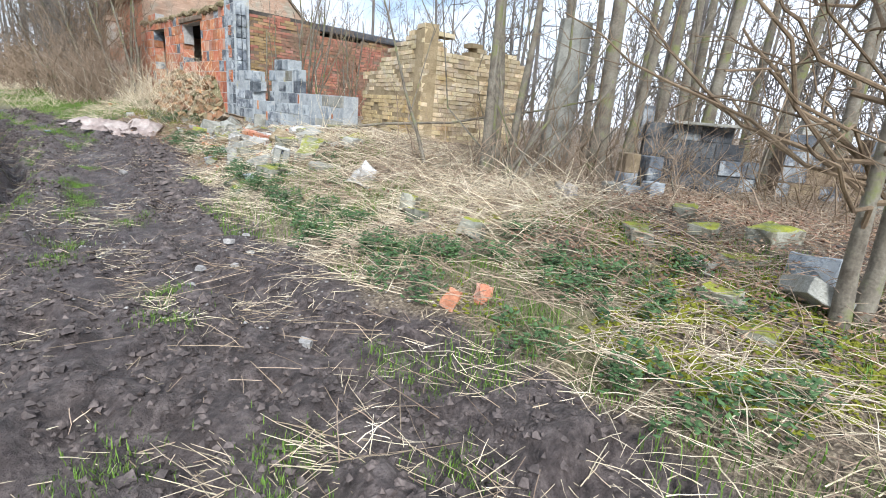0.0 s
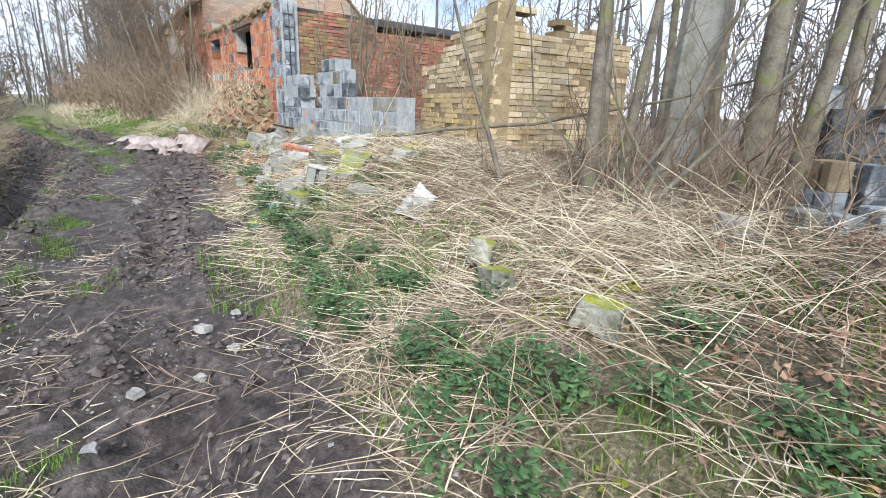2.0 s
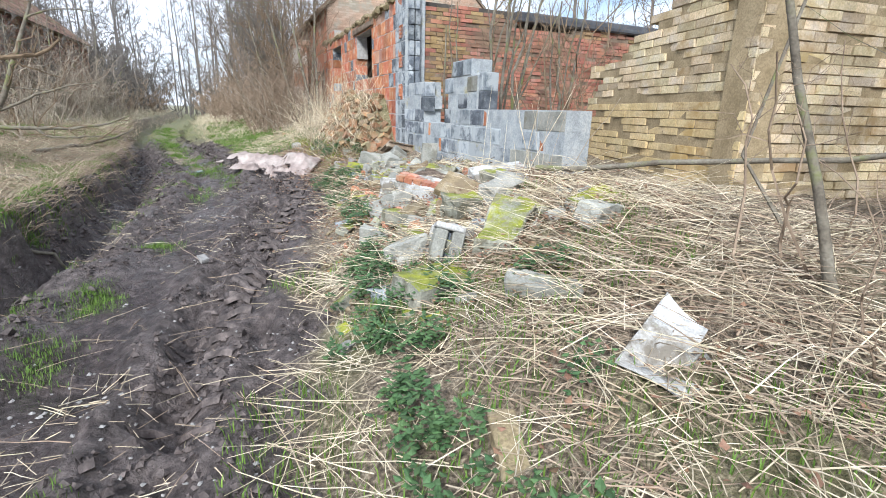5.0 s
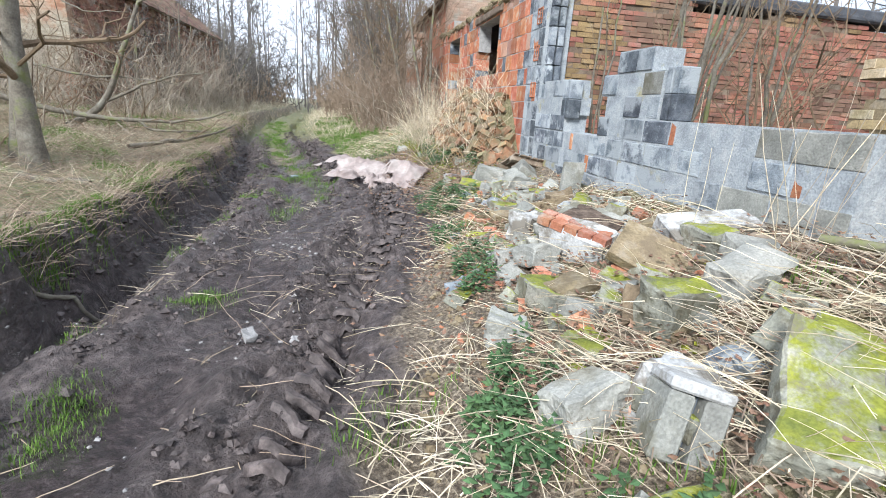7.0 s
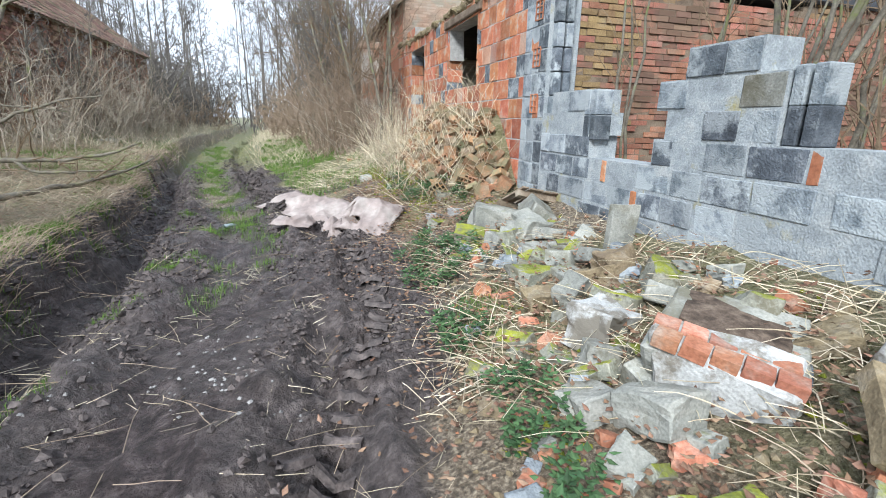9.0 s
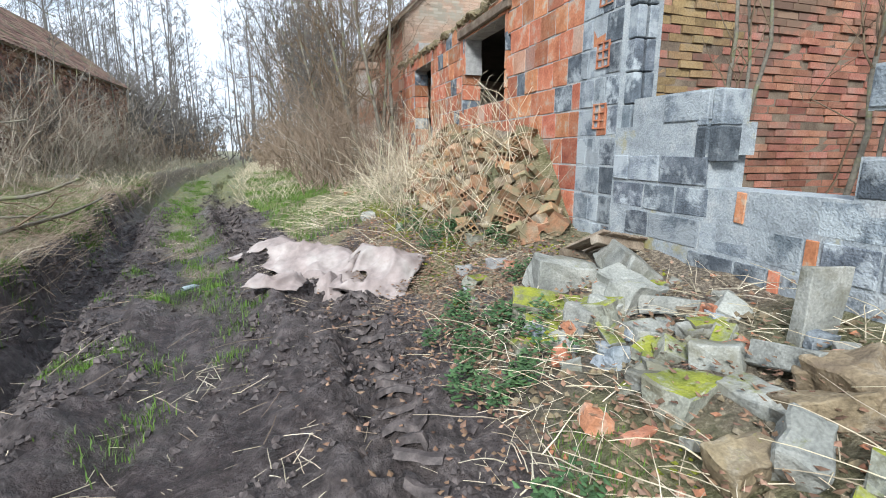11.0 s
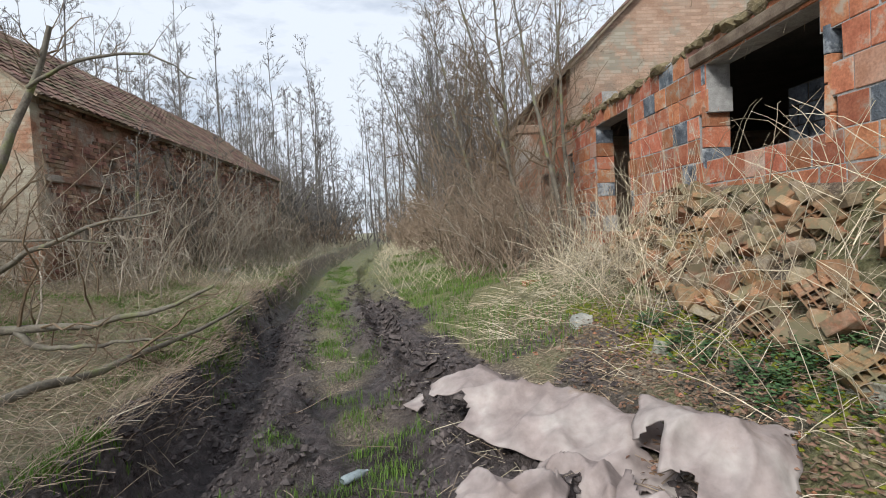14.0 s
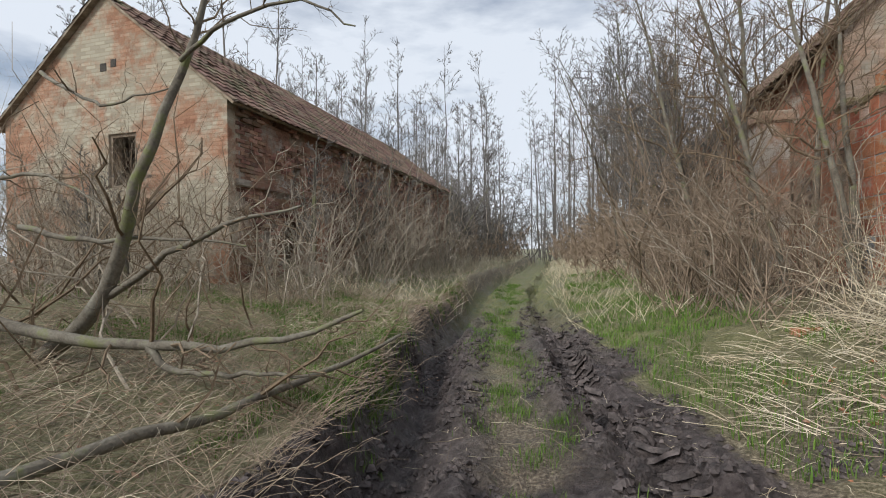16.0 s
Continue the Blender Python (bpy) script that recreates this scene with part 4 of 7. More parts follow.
def bare_tree(name, label, base, height, r, seed, lean=(0, 0), limbs=12, subs=5, twigs=5, start=0.3, limb_len=0.3, wobble=0.25, material=None, twig_mat=None, category="tree", group="", up=0.35, thin=0.0):
    rng = np.random.default_rng(seed)
    k = 14
    s = np.linspace(0, 1, k)
    P = lines(np.array([[0.0, 0, -0.15]]), unit(np.array([[lean[0], lean[1], 1.0]])), np.array([height]), k, 0.10 * wobble, rng)
    R = (r * (1 - 0.82 * s) + r * 0.55 * np.exp(-s * 22))[None]
    root = tagged(new(name), label, category, group)
    root.location = (base[0], base[1], gz(base[0], base[1]) if len(base) < 3 else base[2])
    trunk = tubes(P, R, 10)
    lv = branching(P, R, rng, [(limbs, 7, limb_len, 0.62, up, wobble, start, 0.5, 6), (subs, 5, 0.5, 0.55, 0.25, wobble, 0.2, 0.6, 4), (twigs, 3, 0.55, 0.5, 0.12, wobble, 0.15, 0.6, 3)], thin)
    v, q = trunk
    o = mesh_ob("trunk", v, q, material or M_BARK, root, smooth=True)
    v, q = merge(lv)
    o = mesh_ob("crown", v, q, twig_mat or M_TWIG, root)
    return root


# alders and young trees beside the ruin
TREES = [
    # x, y, height, radius, lean x, lean y, seed
    (5.45, 4.75, 9.5, 0.068, -0.019, 0.02, 1), (5.75, 4.95, 10.5, 0.074, 0.025, 0.03, 2), (5.95, 4.7, 9.5, 0.054, 0.08, -0.02, 3), (6.15, 5.1, 9.0, 0.051, -0.046, 0.05, 4),
    (7.2, 3.95, 12.0, 0.13, 0.003, 0.0, 5), (7.45, 3.6, 11.0, 0.082, 0.058, -0.05, 6), (8.4, 3.7, 12.0, 0.095, 0.025, -0.06, 7), (8.9, 3.0, 12.5, 0.102, 0.036, -0.03, 8),
    (9.8, 3.6, 12.0, 0.089, 0.003, 0.0, 9), (10.6, 2.4, 12.5, 0.109, 0.025, -0.08, 10), (9.6, 1.2, 11.5, 0.089, 0.014, 0.02, 11), (11.5, 4.4, 13.0, 0.109, -0.03, 0.03, 12),
    (9.4, 5.4, 12.0, 0.082, -0.046, 0.04, 13), (10.8, 0.2, 12.0, 0.095, -0.002, 0.0, 14), (12.6, 1.6, 13.0, 0.116, 0.014, 0.0, 15), 
    (13.2, 6.2, 13.0, 0.109, -0.03, 0.0, 18), (11.2, 7.4, 12.0, 0.089, -0.013, 0.02, 19), (14.5, 3.8, 13.5, 0.116, -0.008, 0.0, 20), (13.0, -1.0, 12.5, 0.102, -0.019, 0.0, 21),
]
for x, y, h, r, lx, ly, sd in TREES:
    far = math.hypot(x, y) > 9
    bare_tree("alder_tree", "bare grey alder with mossy bark among dead stalks" if not far else "bare slender alder in the wood behind the ruin", (x, y), h, r, 100 + sd, (lx, ly), limbs=14 if far else 15, subs=5, twigs=3 if far else 5,
              start=0.25 if far else 0.22, limb_len=0.22, group="alders beside the ruin")

for k, (x, y, h, r, lx, ly) in enumerate(((3.75, 0.22, 6.5, 0.045, -0.03, 0.03), (4.0, 0.16, 6.0, 0.05, 0.0, 0.05))):
    bare_tree("young_alder", "young bare alder with many thin drooping twigs", (x, y), h, r, 350 + k, (lx, ly), limbs=44, subs=6, twigs=5, start=0.06, limb_len=0.27, group="alders beside the ruin", up=0.05, wobble=0.4)

# leaning thin sapling that crosses the alder clump
for k, (x, y, lx, ly, h) in enumerate(((5.35, 4.45, 0.62, -0.30, 3.6), (5.0, 5.5, -0.25, 0.2, 3.4), (5.15, 4.1, 0.5, -0.6, 2.6))):
    bare_tree("sapling", "thin bare sapling leaning over dead stalks", (x, y), h, 0.03, 300 + k, (lx, ly), limbs=4, subs=3, twigs=2, start=0.45, limb_len=0.25, category="sapling", group="saplings")

# soil, moss and dead grass along the edge of the slab roof
rng = np.random.default_rng(402)
st = np.column_stack([rng.uniform(5.36, 5.75, 900), rng.uniform(14.7, 23.3, 900), rng.uniform(3.66, 3.76, 900)])
P = lines(st, unit(np.column_stack([rng.normal(-0.5, 0.4, 900), rng.normal(0, 0.5, 900), rng.normal(0.5, 0.5, 900)])), rng.uniform(0.08, 0.4, 900), 5, 0.3, rng, 0.5)
v, q = tubes(P, rng.uniform(0.0015, 0.004, 900)[:, None] * np.linspace(1, 0.5, 5)[None], 3)
tagged(mesh_ob("eave_grass", v, q, M_STRAWB), "dead grass hanging over the edge of the slab roof", "grass", kind="stuff")
bm = bmesh.new()
for k in range(44):
    y = 14.75 + k * 0.195
    bmesh.ops.create_icosphere(bm, subdivisions=2, radius=0.5, matrix=Matrix.Translation((5.5 + rng.normal(0, 0.03), y, 3.70 + rng.normal(0, 0.03))) @ Matrix.Diagonal((rng.uniform(0.3, 0.42), rng.uniform(0.25, 0.5), rng.uniform(0.12, 0.24), 1)))
for v in bm.verts:
    v.co += noise.noise_vector(v.co * 9) * 0.05 + noise.noise_vector(v.co * 30) * 0.015
sod_me = bpy.data.meshes.new("eave_sod")
bm.to_mesh(sod_me)
bm.free()
sod_me.materials.append(mat("mossy_soil", [(0.10, 0.085, 0.05), (0.19, 0.155, 0.085), (0.27, 0.22, 0.13)], 9.0, 70, 0.95, 0.9, moss=0.12))
tagged(new("eave_sod", sod_me), "mossy soil and rubble along the roof edge", "soil", kind="stuff")

# stems of an elder bush growing between the low wall and the end wall
rng = np.random.default_rng(77)
for k, (x, y, n, h) in enumerate(((6.15, 11.2, 8, 3.3), (5.95, 13.2, 3, 3.0), (6.6, 12.6, 4, 3.2), (7.6, 11.8, 4, 3.0))):
    st = np.array([x, y, 0.7]) + rng.normal(0, 0.10, (n, 3)) * [1, 1, 0]
    wy = unit(np.stack([rng.normal(0.0, 0.16, n), rng.normal(-0.12, 0.16, n), np.ones(n)], -1))
    P = lines(st, wy, rng.uniform(0.8, 1.1, n) * h, 9, 0.12, rng)
    R = rng.uniform(0.018, 0.036, n)[:, None] * np.linspace(1, 0.4, 9)[None]
    lv = branching(P, R, rng, [(5, 5, 0.35, 0.5, 0.4, 0.2, 0.4, 0.6, 4), (5, 4, 0.5, 0.5, 0.2, 0.2, 0.2, 0.6, 3)])
    root = tagged(new("elder_bush"), "bare elder stems growing inside the ruin", "bush", "elder bushes")
    root.location = (x, y, 0.7)
    inv = root.matrix_basis.inverted()
    for nm, (v, q), mt in [("stem", tubes(P[s_:s_ + 1], R[s_:s_ + 1], 7), M_BARK) for s_ in range(n)] + [("crown", merge(lv), M_TWIG)]:
        o = mesh_ob(nm, v, q, mt, root, smooth=nm == "stem")
        o.matrix_parent_inverse = inv


# ---- the wood in the distance ----
def wood(name, label, pts, hmin, hmax, seed, limbs, subs, twigs, material, limb_len=0.14, r=(0.07, 0.15), sides=5, thin=0.012):
    rng = np.random.default_rng(seed)
    n = len(pts)
    z = np.array([gz(*p) for p in pts]) - 0.2
    st = np.column_stack([pts, z])
    h = rng.uniform(hmin, hmax, n)
    P = lines(st, unit(np.column_stack([rng.normal(0, 0.025, n), rng.normal(0, 0.025, n), np.ones(n)])), h, 9, 0.03, rng)
    R = rng.uniform(*r, n)[:, None] * np.linspace(1, 0.12, 9)[None]
    lv = branching(P, R, rng, [(limbs, 3, limb_len, 0.62, 0.25, 0.25, 0.3, 0.42, 3), (subs, 2, 0.5, 0.55, 0.25, 0.25, 0.15, 0.6, 3), (twigs, 2, 0.7, 0.5, 0.2, 0.25, 0.1, 0.9, 3)], thin)
    v, q = merge([tubes(P, R, sides), *lv])
    return tagged(mesh_ob(name, v, q, material), label, "woods", kind="stuff")


rng = np.random.default_rng(12)
pts = np.column_stack([rng.uniform(-26, 18, 165), rng.uniform(48, 80, 165)])
pts = pts[np.abs(pts[:, 0] + 4 - (pts[:, 1] - 60) * -0.12) > 1.6]
wood("distant_wood", "row of tall bare alders closing the track", pts, 13, 20, 21, 26, 4, 3, M_DTWIG, 0.16, thin=0.016)
pts = np.column_stack([rng.uniform(-45, -13, 34), rng.uniform(24, 60, 34)])
wood("wood_behind_barn", "tall bare trees behind the barn", pts, 10, 16, 22, 26, 5, 4, M_DTWIG, 0.16)
pts = np.column_stack([rng.uniform(14, 45, 48), rng.uniform(-14, 26, 48)])
pts = pts[pts[:, 0] > 15]
wood("wood_east", "bare alder wood behind the ruin", pts, 11, 16, 23, 22, 5, 4, M_DTWIG, 0.16, (0.07, 0.14))
pts = np.column_stack([rng.uniform(8, 45, 30), rng.uniform(36, 75, 30)])
wood("wood_north", "bare wood behind the farmhouse", pts, 11, 16, 24, 22, 5, 4, M_DTWIG, 0.16)
ang = np.linspace(0, 2 * math.pi, 70, endpoint=False) + 0.01
pts = np.column_stack([np.cos(ang), np.sin(ang)]) * rng.uniform(80, 120, 70)[:, None] + [0, 15]
wood("wood_ring", "far bare wood all round", pts, 12, 18, 25, 14, 4, 3, M_DTWIG, 0.2, (0.15, 0.3), 4, 0.03)


# ---- thickets ----
def thicket(name, label, pts, hmin, hmax, seed, material, lean=0.18, r=(0.006, 0.014), lv1=6, lv2=4, arch=0.0, far=False):
    rng = np.random.default_rng(seed)
    n = len(pts)
    st = np.column_stack([pts, [gz(*p) - 0.05 for p in pts]])
    h = rng.uniform(hmin, hmax, n)
    P = lines(st, unit(np.column_stack([rng.normal(0, lean, n), rng.normal(0, lean, n), np.ones(n)])), h, 7, 0.42, rng, arch)
    R = rng.uniform(*r, n)[:, None] * np.linspace(1, 0.35, 7)[None]
    lv = branching(P, R, rng, [(lv1, 3 if far else 4, 0.42, 0.58, 0.30, 0.5, 0.2, 0.65, 3), (lv2, 2 if far else 3, 0.55, 0.58, 0.1, 0.5, 0.2, 0.7, 3)], 0.02 if far else 0.0)
    v, q = merge([tubes(P, R, 3 if far else 4), *lv])
    return tagged(mesh_ob(name, v, q, material), label, "thicket", kind="stuff")


def scatter(n, x0, x1, y0, y1, seed):
    rng = np.random.default_rng(seed)
    return np.column_stack([rng.uniform(x0, x1, n), rng.uniform(y0, y1, n)])


M_BROWN = mat("brown_twig", [(0.19, 0.14, 0.10), (0.33, 0.255, 0.185)], 3.0, 30, 0.95, 0.0)
thicket("thicket_at_farmhouse", "tangled brown bramble and elder thicket against the farmhouse", np.vstack([scatter(200, 2.7, 4.4, 21.4, 27, 31), scatter(90, 3.3, 5.2, 20.2, 23, 32)]), 1.4, 3.4, 33, M_BROWN, 0.42, (0.005, 0.013), 7, 6, 0.3)
thicket("thicket_tall", "tall grey willow scrub beside the farmhouse", scatter(45, 2.6, 5.2, 24.5, 33, 34), 3.5, 6.5, 35, M_TWIG, 0.3, (0.012, 0.028), 11, 7, 0.12)
thicket("thicket_far_right", "low brown scrub along the track", scatter(320, 2.0, 8.0, 28, 55, 36) + np.array([-1.0, 0]), 0.8, 2.6, 37, M_BROWN, 0.3, (0.008, 0.018), 6, 4, far=True)
thicket("thicket_barn", "bramble scrub against the barn wall", np.vstack([scatter(150, -4.8, -2.6, 21.0, 36, 38), scatter(60, -9.5, -4.5, 19.2, 21.4, 39)]), 0.9, 3.0, 40, M_BROWN, 0.4, (0.006, 0.014), 6, 5)
thicket("thicket_barn_far", "grey scrub at the far end of the barn", scatter(120, -8, -3.4, 36, 52, 41), 1.5, 5.0, 42, M_DTWIG, 0.2, (0.012, 0.03), 8, 5, far=True)
thicket("scrub_east", "young stems and dead stalks among the alders", np.vstack([scatter(190, 4.6, 9.5, 2.6, 6.0, 43), scatter(200, 5.6, 14, -2, 4.5, 44)]), 0.4, 1.35, 45, M_BROWN, 0.45, (0.004, 0.011), 5, 4)
thicket("track_end_scrub", "grey undergrowth closing the end of the track", np.vstack([scatter(300, -22, 14, 47, 66, 54), scatter(260, -45, 45, 62, 88, 55)]), 1.5, 6.5, 56, M_DTWIG, 0.22, (0.03, 0.06), 7, 5, far=True)
low_p = scatter(420, -16, 9, 42, 56, 57)
low_p = low_p[np.abs(low_p[:, 0] - (road_edge(low_p[:, 1]) + road_bank(low_p[:, 1])) / 2) > 1.3]
thicket("track_end_brush", "low brown brush on both sides of the far track", low_p, 0.8, 2.4, 58, M_BROWN, 0.35, (0.02, 0.035), 7, 5, far=True)
thicket("young_alders", "slender young alder stems between the larger trunks", np.vstack([scatter(14, 5.0, 9.5, 3.4, 6.4, 59), scatter(22, 6.6, 13, -3, 2.5, 60)]), 3.5, 8.0, 61, M_BARK, 0.10, (0.009, 0.02), 10, 6)
thicket("thicket_front", "tall brown elder and bramble scrub before the gate pier", scatter(75, 2.9, 4.5, 22.8, 26, 93), 2.4, 4.6, 94, M_BROWN, 0.3, (0.008, 0.018), 9, 7, 0.2)
thicket("scrub_far_east", "young trees and undergrowth in the wood", scatter(260, 12, 30, -12, 14, 46), 1.2, 5.0, 47, M_DTWIG, 0.14, (0.012, 0.035), 7, 4, far=True)
thicket("scrub_behind_wall", "young stems growing behind the broken walls", scatter(60, 6.6, 12, 8, 13.4, 48), 1.2, 3.6, 49, M_TWIG, 0.14, (0.008, 0.02), 7, 5)
thicket("roof_scrub", "bare shrubs growing on the slab roof", np.column_stack([np.random.default_rng(5).uniform(5.6, 7.5, 26), np.random.default_rng(6).uniform(15, 23, 26)]), 0.4, 1.2, 50, M_TWIG, 0.4, (0.004, 0.009), 6, 4).location.z = 2.75
thicket("scrub_left", "bare scrub and stems on the bank", np.vstack([scatter(45, -6.5, -2.2, 14.5, 20.5, 51), scatter(50, -6, -1.6, 9, 14, 52)]), 0.8, 3.0, 53, M_TWIG, 0.35, (0.006, 0.018), 6, 5)

for k, (x, y, h, n_) in enumerate(((3.4, 26.0, 6.5, 5), (2.9, 28.5, 7.5, 5), (4.3, 29.5, 8.5, 4), (3.2, 32.0, 8.0, 4), (4.6, 25.2, 5.0, 4), (-4.2, 23.2, 3.2, 3), (-4.0, 26.0, 3.8, 4), (-4.3, 29.5, 4.2, 3), (-3.9, 33.0, 4.5, 4), (-6.2, 20.8, 2.6, 3))):
    rb = np.random.default_rng(700 + k)
    for s_ in range(n_):
        bare_tree("scrub_tree", "many-stemmed bare grey scrub tree beside the farmhouse" if x > 0 else "many-stemmed bare grey scrub before the barn wall", (x + rb.normal(0, 0.35), y + rb.normal(0, 0.35)), h * rb.uniform(0.75, 1.05), 0.05, 720 + 10 * k + s_, (rb.normal(0, 0.22), rb.normal(0, 0.22)), limbs=24 if x > 0 else 14, subs=5, twigs=5, start=0.15, limb_len=0.36, twig_mat=M_DTWIG, group="scrub trees", category="tree", thin=0.006)

M_PALE = mat("pale_twig", [(0.27, 0.225, 0.17), (0.46, 0.40, 0.32)], 3.0, 30, 0.95, 0.0)
thicket("barn_side_scrub", "dense grey-brown scrub along the barn wall", np.vstack([scatter(170, -4.8, -2.3, 20.6, 34, 146), scatter(110, -9.5, -4.4, 18.6, 21.3, 147)]), 1.2, 3.3, 148, M_PALE, 0.32, (0.006, 0.013), 7, 4, 0.15)
thicket("gable_vines", "dead climbers against the barn gable", scatter(60, -10.2, -5.2, 20.9, 21.6, 149), 1.2, 3.0, 150, M_TWIG, 0.25, (0.005, 0.01), 7, 6)
thicket("alder_brush", "tangled brown brush among the ruins under the alders", np.vstack([scatter(250, 6.2, 12.5, -1.0, 3.6, 151), scatter(40, 5.6, 7.0, 3.6, 5.0, 152)]), 0.6, 2.0, 153, M_TWIG, 0.4, (0.004, 0.01), 6, 4, 0.2)
thicket("barn_brush", "pale tangled brush before the barn", np.vstack([scatter(150, -4.6, -2.2, 20.5, 34, 46), scatter(60, -8.5, -4.0, 18.8, 21.2, 47)]), 0.7, 2.2, 48, M_PALE, 0.5, (0.005, 0.011), 6, 5, 0.3)

# elder trees against the end of the facade
for k, (x, y, h, lx, ly) in enumerate(((4.55, 20.9, 5.0, -0.12, 0.05), (4.75, 21.4, 5.6, 0.05, 0.2), (4.3, 22.0, 6.2, -0.25, 0.1), (4.15, 22.9, 6.8, -0.1, -0.1), (4.7, 22.6, 7.0, 0.12, 0.05), (3.7, 23.6, 6.4, -0.2, 0.1))):
    bare_tree("elder_tree", "bare tangled elder leaning on the end of the facade", (x, y), h, 0.055, 760 + k, (lx, ly), limbs=24, subs=6, twigs=5, start=0.18, limb_len=0.34, wobble=0.45, group="elders at the facade", thin=0.003)

# long arching bramble canes before the barn
rng = np.random.default_rng(880)
for k, (x0, x1, y0, y1, n) in enumerate(((-4.6, -1.9, 19.5, 24.0, 34), (-4.7, -2.4, 24.0, 31.0, 30), (-9.0, -4.5, 18.2, 21.0, 30), (-4.2, -1.6, 14.0, 18.5, 12), (2.9, 4.5, 20.8, 25.0, 26))):
    pc = np.column_stack([rng.uniform(x0, x1, n), rng.uniform(y0, y1, n)])
    st = np.column_stack([pc, [gz(*p) - 0.05 for p in pc]])
    P = lines(st, unit(np.column_stack([rng.normal(0.25 if k < 3 else -0.1, 0.4, n), rng.normal(-0.25, 0.4, n), np.ones(n)])), rng.uniform(1.8, 4.0, n), 11, 0.22, rng, 0.42)
    R = rng.uniform(0.007, 0.014, n)[:, None] * np.linspace(1, 0.3, 11)[None]
    lv = branching(P, R, rng, [(5, 5, 0.35, 0.5, 0.15, 0.35, 0.25, 0.6, 4), (3, 4, 0.45, 0.5, 0.1, 0.35, 0.2, 0.65, 3)])
    v, q = merge([tubes(P, R, 5), *lv])
    tagged(mesh_ob("bramble_canes", v, q, M_PALE), "long pale arching bramble canes before the wall", "brambles", kind="stuff")

# old willow on the bank, with long low limbs over the grass
willow = tagged(new("leaning_willow"), "leaning bare willow with long low limbs over the grass", "tree")
willow.location = (-3.5, 17.2, 0.6)
w_inv = willow.matrix_basis.inverted()


def limb(pts, r0, r1, k=14):
    c = np.array(pts, float)
    t = np.linspace(0, len(c) - 1, k)
    P = np.stack([np.interp(t, np.arange(len(c)), c[:, i]) for i in range(3)], -1)
    for _ in range(2):
        P[1:-1] = (P[:-2] + 2 * P[1:-1] + P[2:]) / 4
    P[1:-1] += np.random.default_rng(int(abs(c.sum()) * 100)).normal(0, 0.012, P[1:-1].shape)
    return P[None], np.linspace(r0, r1, k)[None]


limbs_w = [limb([(-4.0, 17.3, 0.3), (-2.7, 17.2, 0.94), (-2.27, 17.2, 1.32), (-1.96, 17.1, 2.17), (-1.68, 17.2, 2.82), (-1.4, 17.3, 3.7)], 0.085, 0.022),
           limb([(-2.3, 17.2, 1.30), (-1.54, 17.1, 1.67), (-0.93, 17.0, 1.87), (-0.41, 17.0, 1.94)], 0.032, 0.008),
           limb([(-4.2, 16.9, 1.35), (-2.76, 17.0, 0.98), (-1.66, 17.0, 0.95), (-1.19, 17.0, 0.95), (-0.43, 17.1, 1.06), (-0.02, 17.1, 1.24)], 0.058, 0.012),
           limb([(-1.7, 17.0, 0.94), (-1.45, 17.0, 0.77), (-0.9, 17.0, 0.79), (-0.4, 17.05, 0.80)], 0.030, 0.010),
           limb([(-3.6, 17.4, 1.9), (-2.56, 17.3, 1.73), (-1.97, 17.2, 1.77), (-1.0, 17.2, 1.68)], 0.028, 0.007),
           limb([(-3.6, 17.6, 3.4), (-2.66, 17.4, 2.91), (-1.78, 17.3, 2.96)], 0.020, 0.006),
           limb([(-1.57, 17.2, 3.12), (-1.05, 17.1, 3.34), (-0.39, 17.0, 3.33), (0.0, 17.0, 3.08)], 0.020, 0.005),
           limb([(-4.2, 17.0, 2.5), (-3.3, 17.0, 2.25), (-2.6, 16.9, 2.3), (-2.0, 16.9, 2.0)], 0.024, 0.006)]
rng = np.random.default_rng(91)
wb = merge([m for P, R in limbs_w for m in branching(P, R, rng, [(8, 6, 0.34, 0.55, 0.28, 0.3, 0.2, 0.45, 4), (5, 4, 0.5, 0.5, 0.15, 0.3, 0.15, 0.6, 3)])])
for nm, (v, q), mt, sm in [("trunk" if k == 0 else "limb", tubes(P, R, 9), M_BARK, True) for k, (P, R) in enumerate(limbs_w)] + [("crown", wb, M_TWIG, False)]:
    o = mesh_ob(nm, v, q, mt, willow, smooth=sm)
    o.matrix_parent_inverse = w_inv
P, R = limb([(-1.35, 15.5, 0.60), (-0.9, 16.3, 0.64), (-0.7, 17.0, 0.66), (-0.45, 17.6, 0.72), (-0.1, 18.0, 0.92)], 0.045, 0.014)
fallen = tagged(new("fallen_branch"), "fallen bare branch lying on the grassy bank", "branch")
fallen.location = (-0.9, 16.3, 0.6)
f_inv = fallen.matrix_basis.inverted()
for nm, (v, q), mt in (("bough", tubes(P, R, 8), M_BARK), ("crown", merge(branching(P, R, rng, [(9, 5, 0.3, 0.5, 0.1, 0.3, 0.2, 0.5, 4), (4, 4, 0.5, 0.5, 0.1, 0.3, 0.2, 0.6, 3)])), M_TWIG)):
    o = mesh_ob(nm, v, q, mt, fallen, smooth=nm == "bough")
    o.matrix_parent_inverse = f_inv
